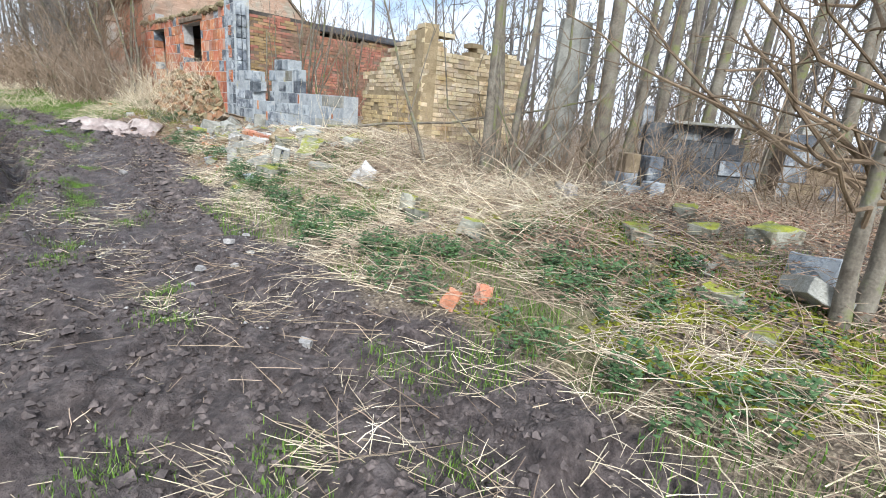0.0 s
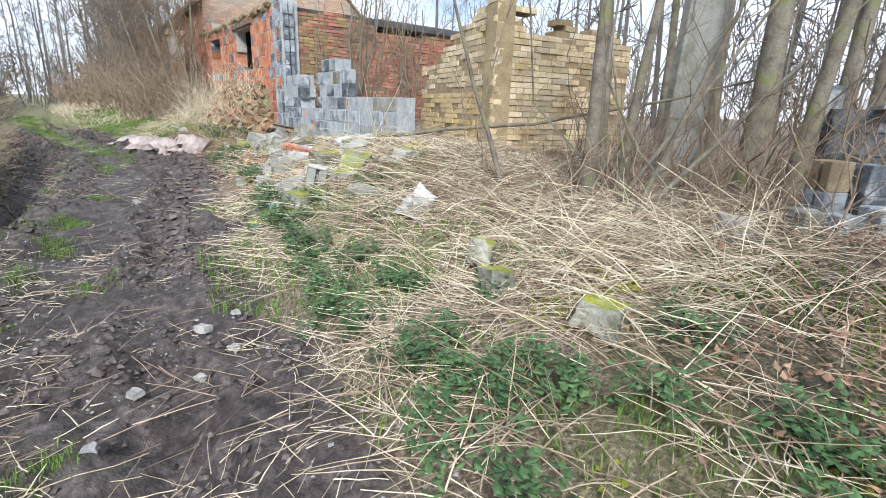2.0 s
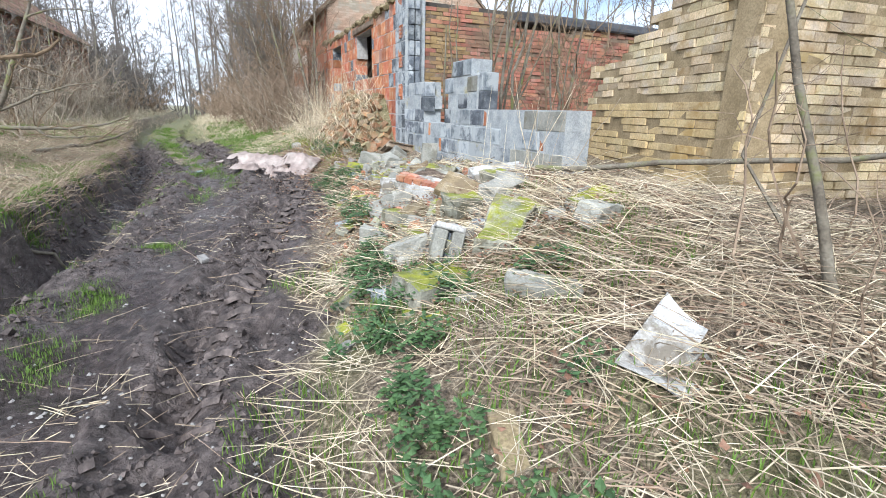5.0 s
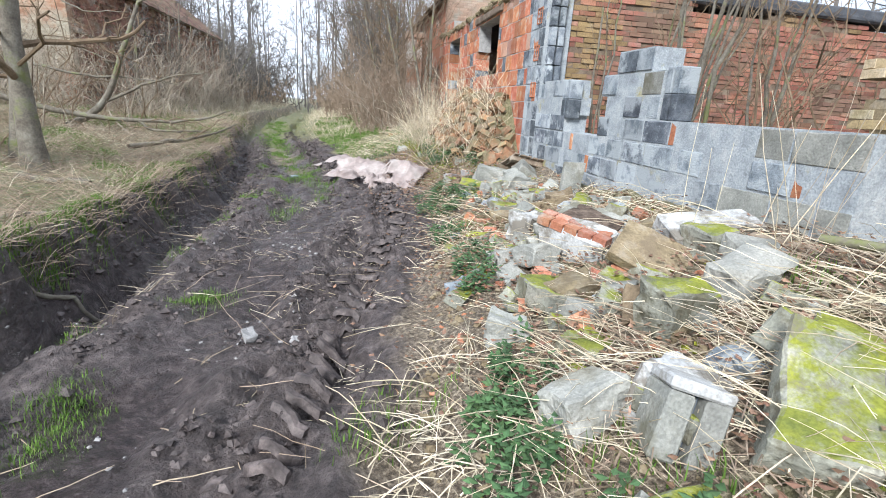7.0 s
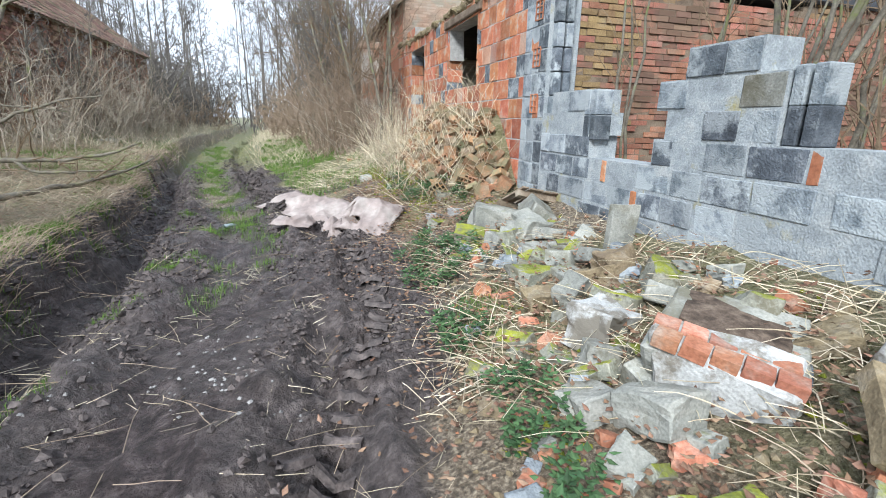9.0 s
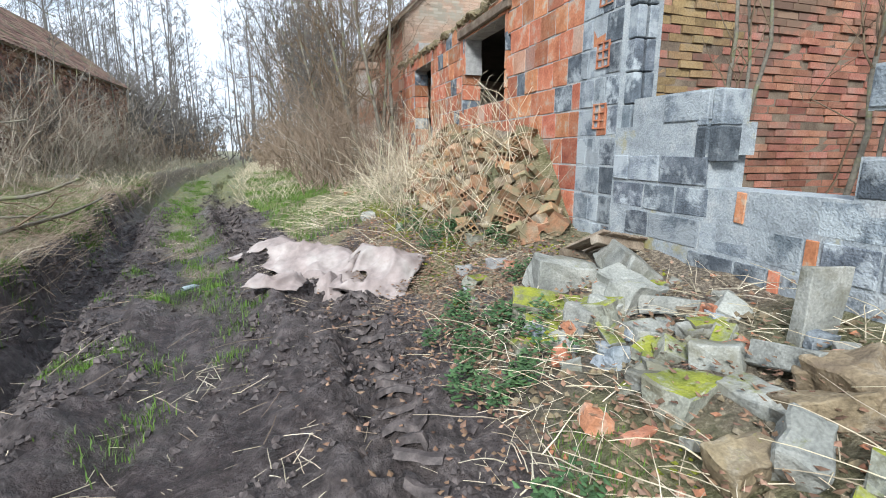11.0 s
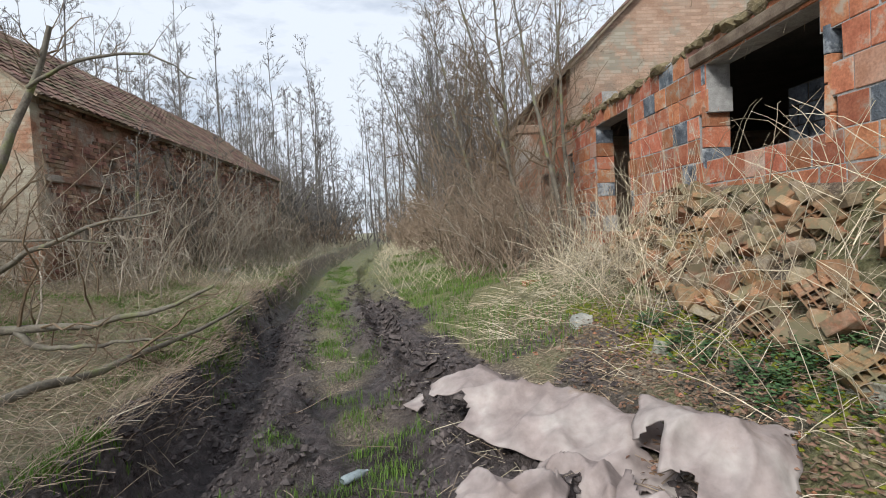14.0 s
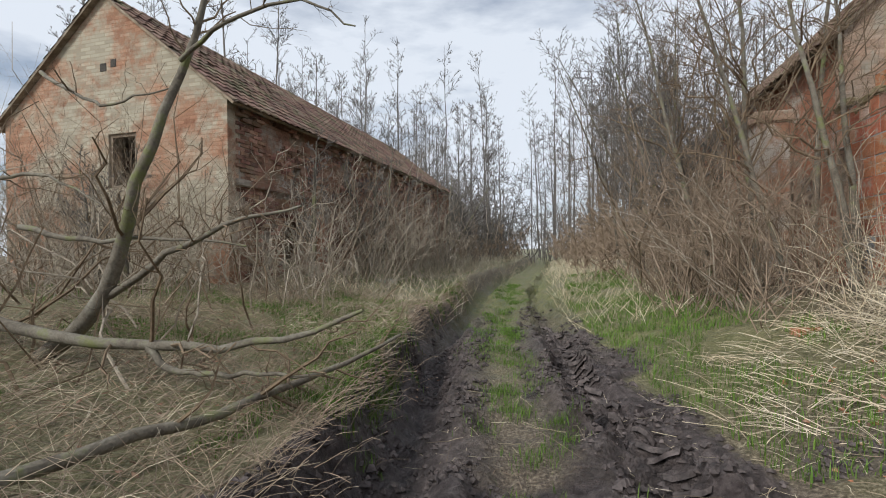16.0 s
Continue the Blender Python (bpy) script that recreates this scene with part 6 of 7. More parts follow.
RUBBLE = [
    ("concrete_block", "grey concrete block lying among straw", 3.80, 6.50, (0.52, 0.24, 0.18), -40, M_CONC, 6, 0),
    ("rubble_lump", "pale capped slag lump standing in nettles", 3.72, 7.72, (0.38, 0.30, 0.26), 20, M_LIME, 6, 5),
    ("mossy_stone", "rounded stone grown over with bright moss", 3.33, 7.1, (0.62, 0.42, 0.22), 15, M_MOSSY, 0, 4),
    ("mossy_stone", "small stone with bright moss under straw", 3.6, 4.25, (0.26, 0.22, 0.24), 40, M_MOSSY, 12, 18),
    ("mossy_block", "broken block with a bright mossy corner under straw", 3.40, 3.0, (0.34, 0.26, 0.19), 25, M_MOSSY, 8, 10),
    ("mossy_stone", "mossy lump between straw and nettles", 3.42, 3.85, (0.30, 0.22, 0.20), 70, M_MOSSY, 6, 6),
    ("concrete_slab", "tilted flat concrete slab with moss patches", 4.85, 7.25, (0.58, 0.40, 0.12), 15, M_MOSSY, 8, -10),
    ("mossy_slab", "long block slab half covered with moss and dead leaves", 4.05, 7.40, (0.36, 0.66, 0.26), -44, M_MOSSY, 22, 3),
    ("broken_block", "upright broken block with mossy top", 4.05, 8.28, (0.34, 0.26, 0.34), 12, M_MOSSY, 4, 4),
    ("brick_lump", "lump of pale mortar and pink brick on the heap", 4.52, 8.35, (0.44, 0.36, 0.34), 25, M_CONC, 10, -14),
    ("limewashed_slab", "whitewashed concrete slab tilted on the heap", 5.0, 9.25, (0.74, 0.40, 0.22), -12, M_LIME, 10, -8),
    ("mossy_block", "mossy green block lying in straw", 3.72, 9.15, (0.40, 0.28, 0.22), 5, M_MOSSY, 0, 6),
    ("tilted_slab", "sandy wall slab tilted against the heap", 4.5, 9.0, (0.80, 0.50, 0.11), -35, M_OCHRE, 24, 20),
    ("mossy_block", "small block with mossy corner", 3.66, 8.38, (0.34, 0.24, 0.18), 35, M_MOSSY, 10, 6),
    ("broken_block", "grey block sunk in nettles", 3.32, 8.72, (0.34, 0.26, 0.20), -15, M_CONC, 0, 4),
    ("standing_block", "flat grey block standing on its end", 5.08, 11.75, (0.30, 0.10, 0.52), -8, M_CONC, 0, 4),
    ("broken_block", "grey hollow block beside the wall", 4.55, 12.75, (0.40, 0.24, 0.20), 35, M_CONC, 6, 10),
    ("mossy_stone", "flat stone under bright moss", 4.22, 12.95, (0.46, 0.30, 0.14), -20, M_MOSSY, 4, 0),
    ("mossy_stone", "round moss cushion on a stone", 4.28, 11.78, (0.42, 0.28, 0.22), 10, M_MOSSY, 0, 0),
    ("limewashed_lump", "white lump of concrete with a broken dark side", 4.15, 10.65, (0.42, 0.32, 0.34), 25, M_LIME, 12, 8),
    ("broken_block", "grey broken block beside the white lump", 3.98, 10.35, (0.24, 0.24, 0.20), 60, M_CONC, 5, 12),
    ("boulder", "large angular grey boulder with pale top", 4.62, 13.45, (0.66, 0.40, 0.32), -8, M_CONC, 5, 10),
    ("mossy_slab", "long stone thick with bright yellow moss", 4.3, 13.12, (0.66, 0.28, 0.20), -18, M_MOSSY, 8, 6),
    ("slag_block", "rough grey slag block in rubble", 4.72, 12.72, (0.34, 0.26, 0.28), 10, M_CONC, 4, 6),
    ("broken_block", "pale flat stone on the heap", 4.60, 12.4, (0.36, 0.24, 0.14), -5, M_CONC, 6, 4),
    ("fallen_wall_piece", "rough grey wall lump lying against the low wall", 5.0, 13.2, (0.34, 0.66, 0.30), -12, M_CONC, 8, 30),
    ("pale_brick", "pale orange brick lying in gravel", 4.24, 12.72, (0.19, 0.12, 0.14), 15, M_CLAYP, 8, 0),
    ("mossy_stone", "mossy stone at the foot of the tile heap", 4.45, 15.1, (0.34, 0.26, 0.20), 10, M_MOSSY, 0, 0),
    ("mossy_stone", "yellow moss cushion below the tile heap", 4.2, 15.9, (0.30, 0.24, 0.16), 50, M_MOSSY, 0, 0),
    ("mossy_stone", "moss cushion on a stone among arching stalks", 3.95, 16.55, (0.26, 0.20, 0.16), 30, M_MOSSY, 0, 0),
    ("mossy_stone", "broken mossy tile piece in the leaf litter", 4.12, 17.1, (0.30, 0.22, 0.16), 75, M_MOSSY, 6, 0),
    ("mossy_stone", "low mossy lump before the tile heap", 4.15, 16.2, (0.24, 0.20, 0.14), -15, M_MOSSY, 0, 8),
    ("pale_stone", "pale rounded stone in the dead grass", 3.62, 17.75, (0.22, 0.18, 0.17), 15, M_CONC, 0, 6),
    ("sandy_slab", "sandy wall slab slid down from the tile heap", 4.42, 16.6, (0.44, 0.30, 0.10), 25, M_OCHRE, 18, 20),
    ("sandy_slab", "brown tile slab leaning at the foot of the heap", 4.28, 17.45, (0.40, 0.26, 0.09), -30, M_OCHRE, 28, 10),
    ("orange_fragment", "broken orange tile on leaf litter by the sheet", 3.82, 16.35, (0.16, 0.12, 0.05), 25, M_CLAYP, 6, 8),
    ("orange_fragment", "small orange tile piece in the dead grass", 3.45, 17.9, (0.12, 0.09, 0.06), 60, M_CLAYP, 0, 10),
    ("broken_block", "grey block buried in long straw", 4.62, 7.0, (0.34, 0.24, 0.20), 20, M_CONC, 8, 10),
    ("broken_block", "dull mossy block end under straw", 4.42, 7.62, (0.36, 0.22, 0.20), -50, M_MOSSY, 8, 6),
    ("grey_stone", "grey stone in the nettles", 4.12, 14.5, (0.22, 0.18, 0.14), 20, M_STONE, 0, 0),
    ("grey_stone", "dark stone by the tile heap", 4.4, 14.35, (0.26, 0.18, 0.14), -20, M_STONE, 0, 0),
    ("concrete_slab", "dark concrete slab tilted among leaves", 3.9, 0.40, (0.46, 0.34, 0.12), 35, M_CONC, 28, 18),
    ("mossy_stone", "mossy stone under the alders", 4.55, 1.35, (0.34, 0.24, 0.18), 10, M_MOSSY, 0, 0),
    ("mossy_stone", "low mossy stone among dead leaves", 4.3, 0.95, (0.42, 0.26, 0.14), -30, M_MOSSY, 0, 0),
    ("mossy_stone", "mossy lump among stalks", 5.0, 1.7, (0.36, 0.24, 0.20), 25, M_MOSSY, 0, 0),
    ("mossy_stone", "flat mossy stone in the straw", 3.4, 0.55, (0.40, 0.24, 0.10), 5, M_MOSSY, 0, 0),
    ("broken_block", "pale broken block among stalks", 4.0, 1.15, (0.26, 0.18, 0.12), 35, M_CONC, 6, 0),
    ("mossy_stone", "mossy lump under dead alder leaves", 4.15, 1.75, (0.40, 0.26, 0.22), 40, M_MOSSY, 6, 0),
    ("mossy_stone", "small mossy stone beside the dark slab", 3.55, 0.85, (0.28, 0.20, 0.16), 80, M_MOSSY, 0, 6),
    ("mossy_stone", "wide mossy stone beside the alder stems", 4.9, 0.9, (0.46, 0.32, 0.22), -20, M_MOSSY, 0, 0),
    ("broken_block", "dark broken block half buried in leaves", 4.35, 0.45, (0.40, 0.26, 0.20), 60, M_GREY, 14, 8),
    ("orange_fragment", "rusty brick end in the leaf litter", 3.75, 1.45, (0.14, 0.10, 0.08), 20, M_CLAYP, 0, 6),
    ("grey_stone", "round grey stone among dead stalks", 5.2, 3.2, (0.26, 0.24, 0.22), 10, M_STONE, 0, 0),
    ("flat_stone", "pale flat stone on the far bank", -3.0, 24.8, (0.62, 0.40, 0.16), 12, M_CONC, 4, 0),
    ("loose_brick", "single orange brick in the grass", 3.6, 19.9, (0.30, 0.15, 0.13), 12, M_CLAYP, 0, 0),
    ("red_brick_half", "broken orange brick end in the straw", 2.33, 2.22, (0.13, 0.12, 0.15), 20, M_CLAYP, 14, 8),
    ("red_brick_half", "broken orange and white brick end in the straw", 2.50, 2.06, (0.11, 0.10, 0.15), -15, M_CLAYP, -12, 10),
    ("orange_fragment", "small orange tile fragment in mud", 0.48, 2.45, (0.09, 0.06, 0.05), 30, M_CLAYP, 0, 0),
    ("orange_fragment", "orange brick fragment by the nettles", 3.1, 8.85, (0.12, 0.08, 0.10), 0, M_CLAYP, 0, 0),
    ("orange_fragment", "orange brick end beside pale stones", 4.44, 12.62, (0.11, 0.10, 0.11), 20, M_CLAYP, 0, 0),
    ("orange_fragment", "orange tile fragment on leaf litter", 3.82, 13.85, (0.15, 0.10, 0.06), 15, M_CLAYP, 0, 0),
    ("orange_fragment", "orange tile piece below the wall", 4.5, 14.25, (0.20, 0.12, 0.10), 50, M_CLAYP, 0, 12),
    ("orange_fragment", "orange brick stub with white mortar", 3.98, 11.72, (0.26, 0.08, 0.07), 12, M_CLAYP, 0, 0),
    ("orange_fragment", "rusty orange brick under straw", 4.02, 9.75, (0.20, 0.14, 0.12), 40, M_CLAYP, 8, 0),
    ("orange_fragment", "rusty brick wedged under the wall lump", 3.88, 9.55, (0.20, 0.12, 0.12), -25, M_CLAYP, 0, 10),
    ("clay_pipe_piece", "brown broken clay piece half in the grass", 3.05, 5.6, (0.14, 0.42, 0.12), -18, M_OCHRE, 6, 0),
]
for i, (nm, lb, x, y, size, rz, mt, rx, ry) in enumerate(RUBBLE):
    stone(nm, lb, x, y, size, rz, mt, 500 + i, rx, ry, group=GR if "block" in nm or "slab" in nm else "")

# more broken blocks thrown between the large ones
rng = np.random.default_rng(917)
KINDS = (("broken_block", "grey broken block thrown on the rubble", M_CONC), ("mossy_block", "broken block with a mossy top", M_MOSSY), ("slag_block", "rough slag block among fallen bricks", M_CONC), ("sandy_block", "sandy lump of wall in dead leaves", M_OCHRE), ("orange_brick", "broken orange brick in the rubble", M_CLAYP))
for i in range(46):
    y = rng.uniform(7.6, 13.4)
    x = rng.uniform(float(road_edge(y)) + 0.65, 5.05)
    nm, lb, mt = KINDS[int(rng.choice(5, p=(0.27, 0.25, 0.13, 0.2, 0.15)))]
    k = 0.55 if nm == "orange_brick" else 1.0
    stone(nm, lb, x, y, (rng.uniform(0.26, 0.46) * k, rng.uniform(0.18, 0.30) * k, rng.uniform(0.14, 0.26) * k), rng.uniform(0, 180), mt, 1000 + i, rng.uniform(-24, 24), rng.uniform(-24, 24), group="" if nm == "orange_brick" else GR)

# whitewashed hollow block standing in the nettles, with its slot
hb = tagged(new("hollow_block"), "whitewashed hollow concrete block standing askew", "block")
hb.matrix_world = pose(3.6, 7.55, gz(3.6, 7.55) + 0.16, -16, 14, -18) @ Matrix.Diagonal((0.8, 0.8, 0.8, 1))
for nm, bx, mt in (("cheek", (-0.15, -0.13, -0.20, -0.025, 0.13, 0.13), M_CONC), ("cheek", (0.025, -0.13, -0.20, 0.15, 0.13, 0.13), M_CONC), ("web", (-0.03, -0.05, -0.20, 0.03, 0.13, 0.12), M_DARK), ("cap", (-0.152, -0.132, 0.128, 0.152, 0.132, 0.19), M_LIME)):
    part(nm, box_bm(*bx, 0.012, 0.006), mt, hb)
settle(hb, 0.04)

M_SOIL = mat("leafy_soil", [(0.045, 0.032, 0.024), (0.11, 0.08, 0.06), (0.19, 0.145, 0.11)], 14.0, 70, 0.95, 0.9)
# lump of fallen wall with a row of orange bricks in it
wl_ = tagged(new("fallen_wall_lump"), "fallen lump of wall with orange bricks in white mortar", "rubble")
wl_.matrix_world = pose(4.42, 9.95, gz(4.42, 9.95) + 0.28, 8, -8, 38)
o = new("body", rock_mesh("body", (0.66, 0.60, 0.32), 71, M_CONC, 0.10, 3))
o.parent = wl_
o = new("soil_cap", rock_mesh("soil_cap", (0.40, 0.50, 0.07), 73, M_SOIL, 0.16, 3))
o.parent, o.location = wl_, (0.12, 0.02, 0.155)
o = new("course", rock_mesh("course", (0.50, 0.10, 0.11), 74, M_GREY, 0.12, 2))
o.parent, o.location = wl_, (0.08, -0.31, 0.03)
o = new("mortar_bed", rock_mesh("mortar_bed", (0.26, 0.60, 0.30), 72, M_LIME, 0.09))
o.parent, o.location = wl_, (-0.26, 0, 0.05)
for i in range(5):
    for j in range(2):
        b_ = new("brick", random.choice(pieces_of("brick", M_CLAYP)))
        b_.parent = wl_
        b_.matrix_basis = Matrix.LocRotScale((-0.33 + j * 0.125, -0.25 + i * 0.125 + j * 0.03, 0.185 - 0.005 * j), Euler((0.05 * (i % 2), 0.06, 0.08 * (j - 0.5))), (0.11, 0.115, 0.07))
settle(wl_, 0.03)

# smaller fragments between the blocks
fr_m = [rock_mesh("rubble_fragment", s, 800 + i, m, 0.12, 1) for i, (s, m) in enumerate((((0.16, 0.12, 0.08), M_CONC), ((0.12, 0.10, 0.08), M_OCHRE), ((0.14, 0.09, 0.07), M_CLAYP), ((0.18, 0.13, 0.09), M_MOSSY), ((0.11, 0.09, 0.07), M_CONC), ((0.15, 0.12, 0.10), M_GREY), ((0.20, 0.11, 0.07), M_MOSSY)))]
rng = np.random.default_rng(66)
for i in range(290):
    y = rng.uniform(6.6, 14.2)
    x = road_edge(y) + 0.25 + rng.random() ** 0.8 * (5.15 - road_edge(y) - 0.25)
    if vnoise(x, y, 0.8, 31) < 0.36:
        continue
    s = rng.uniform(0.5, 1.25)
    ob = new("rubble_fragment", fr_m[int(rng.integers(len(fr_m)))])
    ob.matrix_world = Matrix.LocRotScale((x, y, gz(x, y) + 0.02 * s), Euler(rng.uniform(-0.5, 0.5, 3) * [1, 1, 6]), (s, s, s))
    tagged(ob, "broken piece of wall half sunk in straw", "rubble", "small rubble")

# white bent sheet lying in the straw
bm = bmesh.new()
g = bmesh.ops.create_grid(bm, x_segments=18, y_segments=14, size=0.5)
for v in bm.verts:
    a, b = v.co.x, v.co.y
    v.co = Vector((a * 0.44, b * 0.34, 0.16 * (a + 0.1) ** 2 + 0.10 * a * b + 0.03 * math.sin(9 * a + 4 * b)))
bmesh.ops.delete(bm, geom=[v for v in bm.verts if v.co.x > 0.12 and v.co.y < -0.09], context="VERTS")
bmesh.ops.solidify(bm, geom=bm.faces[:], thickness=0.012)
me = bpy.data.meshes.new("bent_sheet")
bm.to_mesh(me)
bm.free()
me.materials.append(M_LIME)
ob = new("bent_sheet", me)
ob.matrix_world = pose(3.92, 5.6, gz(3.92, 5.6) + 0.12, 28, -24, 20)
settle(tagged(ob, "curled white plastic sheet lying in straw", "sheet"), 0.02)

# dirty cloth spread beside the rut
def cloth(name, w, d, seed, ridge, cut=0.0):
    rng = np.random.default_rng(seed)
    nx_, ny_ = 46, 30
    X, Y = np.meshgrid(np.linspace(-0.5, 0.5, nx_), np.linspace(-0.5, 0.5, ny_))
    edge = 0.10 * (vnoise(X * 3, Y * 0, 0.3, seed) - 0.5) + 0.10 * (vnoise(X * 0, Y * 3, 0.3, seed + 1) - 0.5)
    A, B = X * w * (1 + edge), Y * d * (1 + 1.2 * edge)
    fold = np.abs(vnoise(A + 0.4 * B, B - 0.6 * A, 0.42, seed + 6) - 0.5) * 2
    crease = np.abs(vnoise(A - 0.7 * B, 0.5 * B + A, 0.2, seed + 4) - 0.5) * 2
    Z = ridge * np.exp(-((Y - 0.12) / 0.34) ** 2) * (0.75 + 0.4 * vnoise(X, Y * 0.4, 0.45, seed + 2)) + 0.085 * (1 - fold) ** 3 + 0.05 * (1 - crease) ** 3 + 0.012 * vnoise(A, B, 0.06, seed + 3)
    Z *= np.clip(4.5 * (0.56 - np.maximum(np.abs(X), np.abs(Y))), 0.12, 1)
    v = np.stack([A, B, Z], -1).reshape(-1, 3)
    ii = np.arange(nx_ * ny_).reshape(ny_, nx_)
    q = np.stack([ii[:-1, :-1], ii[:-1, 1:], ii[1:, 1:], ii[1:, :-1]], -1).reshape(-1, 4)
    cx, cy = v[q[:, 0], 0] / w, v[q[:, 0], 1] / d
    r = vnoise(cx * 4 + 9, cy * 4, 1.0, seed + 7) - 0.25 * np.maximum(np.abs(cx), np.abs(cy))
    q = q[(r > cut) | ((np.abs(cx) < 0.3) & (np.abs(cy) < 0.25))]
    ob = mesh_ob(name, v, q, M_TARP, smooth=True)
    so = ob.modifiers.new("thickness", "SOLIDIFY")
    so.thickness = 0.008
    return ob


tarp = tagged(new("torn_tarpaulin"), "crumpled torn dirty pinkish tarpaulin beside the rut", "tarpaulin")
tarp.location = (2.8, 15.4, gz(2.8, 15.4))
t_inv = tarp.matrix_basis.inverted()
for nm, w, d, sd, ridge, cut, (x, y, dz, rx, ry, rz), lb in (("sheet", 1.95, 0.80, 4, 0.20, 0.14, (2.64, 15.88, 0.10, 2, 5, -46), ""), ("flap", 0.80, 0.80, 11, 0.13, 0.06, (3.32, 14.98, 0.12, 22, 6, -34), "round pale flap of tarpaulin"),
                                                    ("torn_strip", 0.75, 0.42, 15, 0.10, 0.16, (2.75, 15.12, 0.03, 10, 0, -35), ""), ("scrap", 0.55, 0.30, 19, 0.05, 0.2, (2.25, 14.95, 0.02, 0, 0, -20), "muddy torn scrap")):
    o = cloth(nm, w, d, sd, ridge, cut)
    o.parent = tarp
    o.matrix_parent_inverse = t_inv
    o.matrix_basis = pose(x, y, gz(x, y) + dz, rx, ry, rz)
    if lb:
        tagged(o, lb)

# crushed clear bottle
M_PET = mat("dull_clear_plastic", [(0.20, 0.24, 0.25), (0.40, 0.46, 0.47)], 9.0, 40, 0.25, 0.2)
prof = [(0.0, 0.032), (0.02, 0.036), (0.12, 0.034), (0.15, 0.026), (0.17, 0.013), (0.185, 0.013)]
P = np.array([[(0, a, 0) for a, _ in prof]])
v, q = tubes(P, np.array([[r for _, r in prof]]), 12)
v[:, 2] *= 0.55 + 0.25 * np.sin(v[:, 1] * 60)
bot = mesh_ob("plastic_bottle", v, q, M_PET, smooth=True)
bot.matrix_world = pose(1.32, 15.45, gz(1.32, 15.45) + 0.05, 0, 0, -50)
tagged(bot, "crushed clear plastic bottle in the mud", "bottle")

# boards and a rotten pallet against the low wall
pal = tagged(new("rotten_pallet"), "rotten wooden pallet boards leaning by the wall", "pallet")
pal.matrix_world = pose(5.08, 13.62, gz(5.08, 13.62) + 0.12, -28, 12, 8)
for i in range(5):
    part("board", box_bm(-0.26 + i * 0.11, -0.28, 0.03, -0.26 + i * 0.11 + 0.085, 0.26, 0.052, 0.004, 0.006), M_WOOD, pal)
for yy in (-0.22, 0.18):
    part("bearer", box_bm(-0.28, yy, -0.05, 0.28, yy + 0.08, 0.028, 0.005, 0.006), M_WOOD, pal)
settle(pal, 0.02)
for x, y, ln, rz, rx, lb in ((5.0, 12.85, 1.1, 70, -6, "weathered grey plank lying across rubble"), (4.95, 9.8, 1.0, -12, 3, "grey pole lying on the rubble"), (5.3, 8.35, 1.2, -62, 4, "grey plank below the low wall")):
    bm = box_bm(-ln / 2, -0.045, -0.02, ln / 2, 0.045, 0.02, 0.008, 0.008)
    me = bpy.data.meshes.new("plank")
    bm.to_mesh(me)
    bm.free()
    me.materials.append(M_WOOD)
    ob = new("plank", me)
    ob.matrix_world = pose(x, y, gz(x, y) + 0.3, rx, 4, rz)
    settle(tagged(ob, lb, "plank", "loose planks"), 0.02)

# long fallen pole before the ochre wall
P, R = limb([(4.9, 8.3, 1.0), (5.6, 7.3, 1.12), (6.2, 6.0, 1.3), (6.9, 4.9, 1.6), (7.6, 4.0, 1.9)], 0.028, 0.014)
v, q = tubes(P, R, 7)
tagged(mesh_ob("fallen_pole", v, q, M_BARK, smooth=True), "long bare fallen pole resting against the alders", "branch")

# heap of broken hollow tiles below the large opening
def hollow_tile(name, w, h, ln, material, cols, rows_):
    bm = bmesh.new()
    t = 0.014

    def b(x0, x1, y0, y1, z0, z1):
        bmesh.ops.create_cube(bm, size=1, matrix=Matrix.Translation(((x0 + x1) / 2, (y0 + y1) / 2, (z0 + z1) / 2)) @ Matrix.Diagonal((x1 - x0, y1 - y0, z1 - z0, 1)))

    for i in range(cols + 1):
        x = -w / 2 + i * (w - t) / cols
        b(x, x + t, -ln / 2, ln / 2, -h / 2, h / 2)
    for j in range(rows_ + 1):
        z = -h / 2 + j * (h - t) / rows_
        b(-w / 2 + 0.001, w / 2 - 0.001, -ln / 2 + 0.002, ln / 2 - 0.002, z, z + t)
    me = bpy.data.meshes.new(name)
    bm.to_mesh(me)
    bm.free()
    me.materials.append(material)
    return me


M_TILEP = mat("dusty_clay_tile", [(0.22, 0.12, 0.065), (0.33, 0.18, 0.095), (0.31, 0.24, 0.16)], 5.0, 50, 0.92, 0.4, vary=0.35, moss=0.10, stain=(0.20, 0.17, 0.10), stain_amt=0.5, stain_scale=4)
ht = [hollow_tile("hollow_tile", 0.25, 0.13, 0.24, M_TILEP, 3, 2), hollow_tile("hollow_tile", 0.25, 0.24, 0.24, M_TILEP, 4, 3)]
rk = [rock_mesh("tile_fragment", (0.26, 0.20, 0.10), 900 + i, M_TILEP, 0.10, 1) for i in range(5)] + [rock_mesh("tile_fragment", (0.18, 0.14, 0.12), 910 + i, M_OCHRE, 0.10, 1) for i in range(3)]
rng = np.random.default_rng(33)
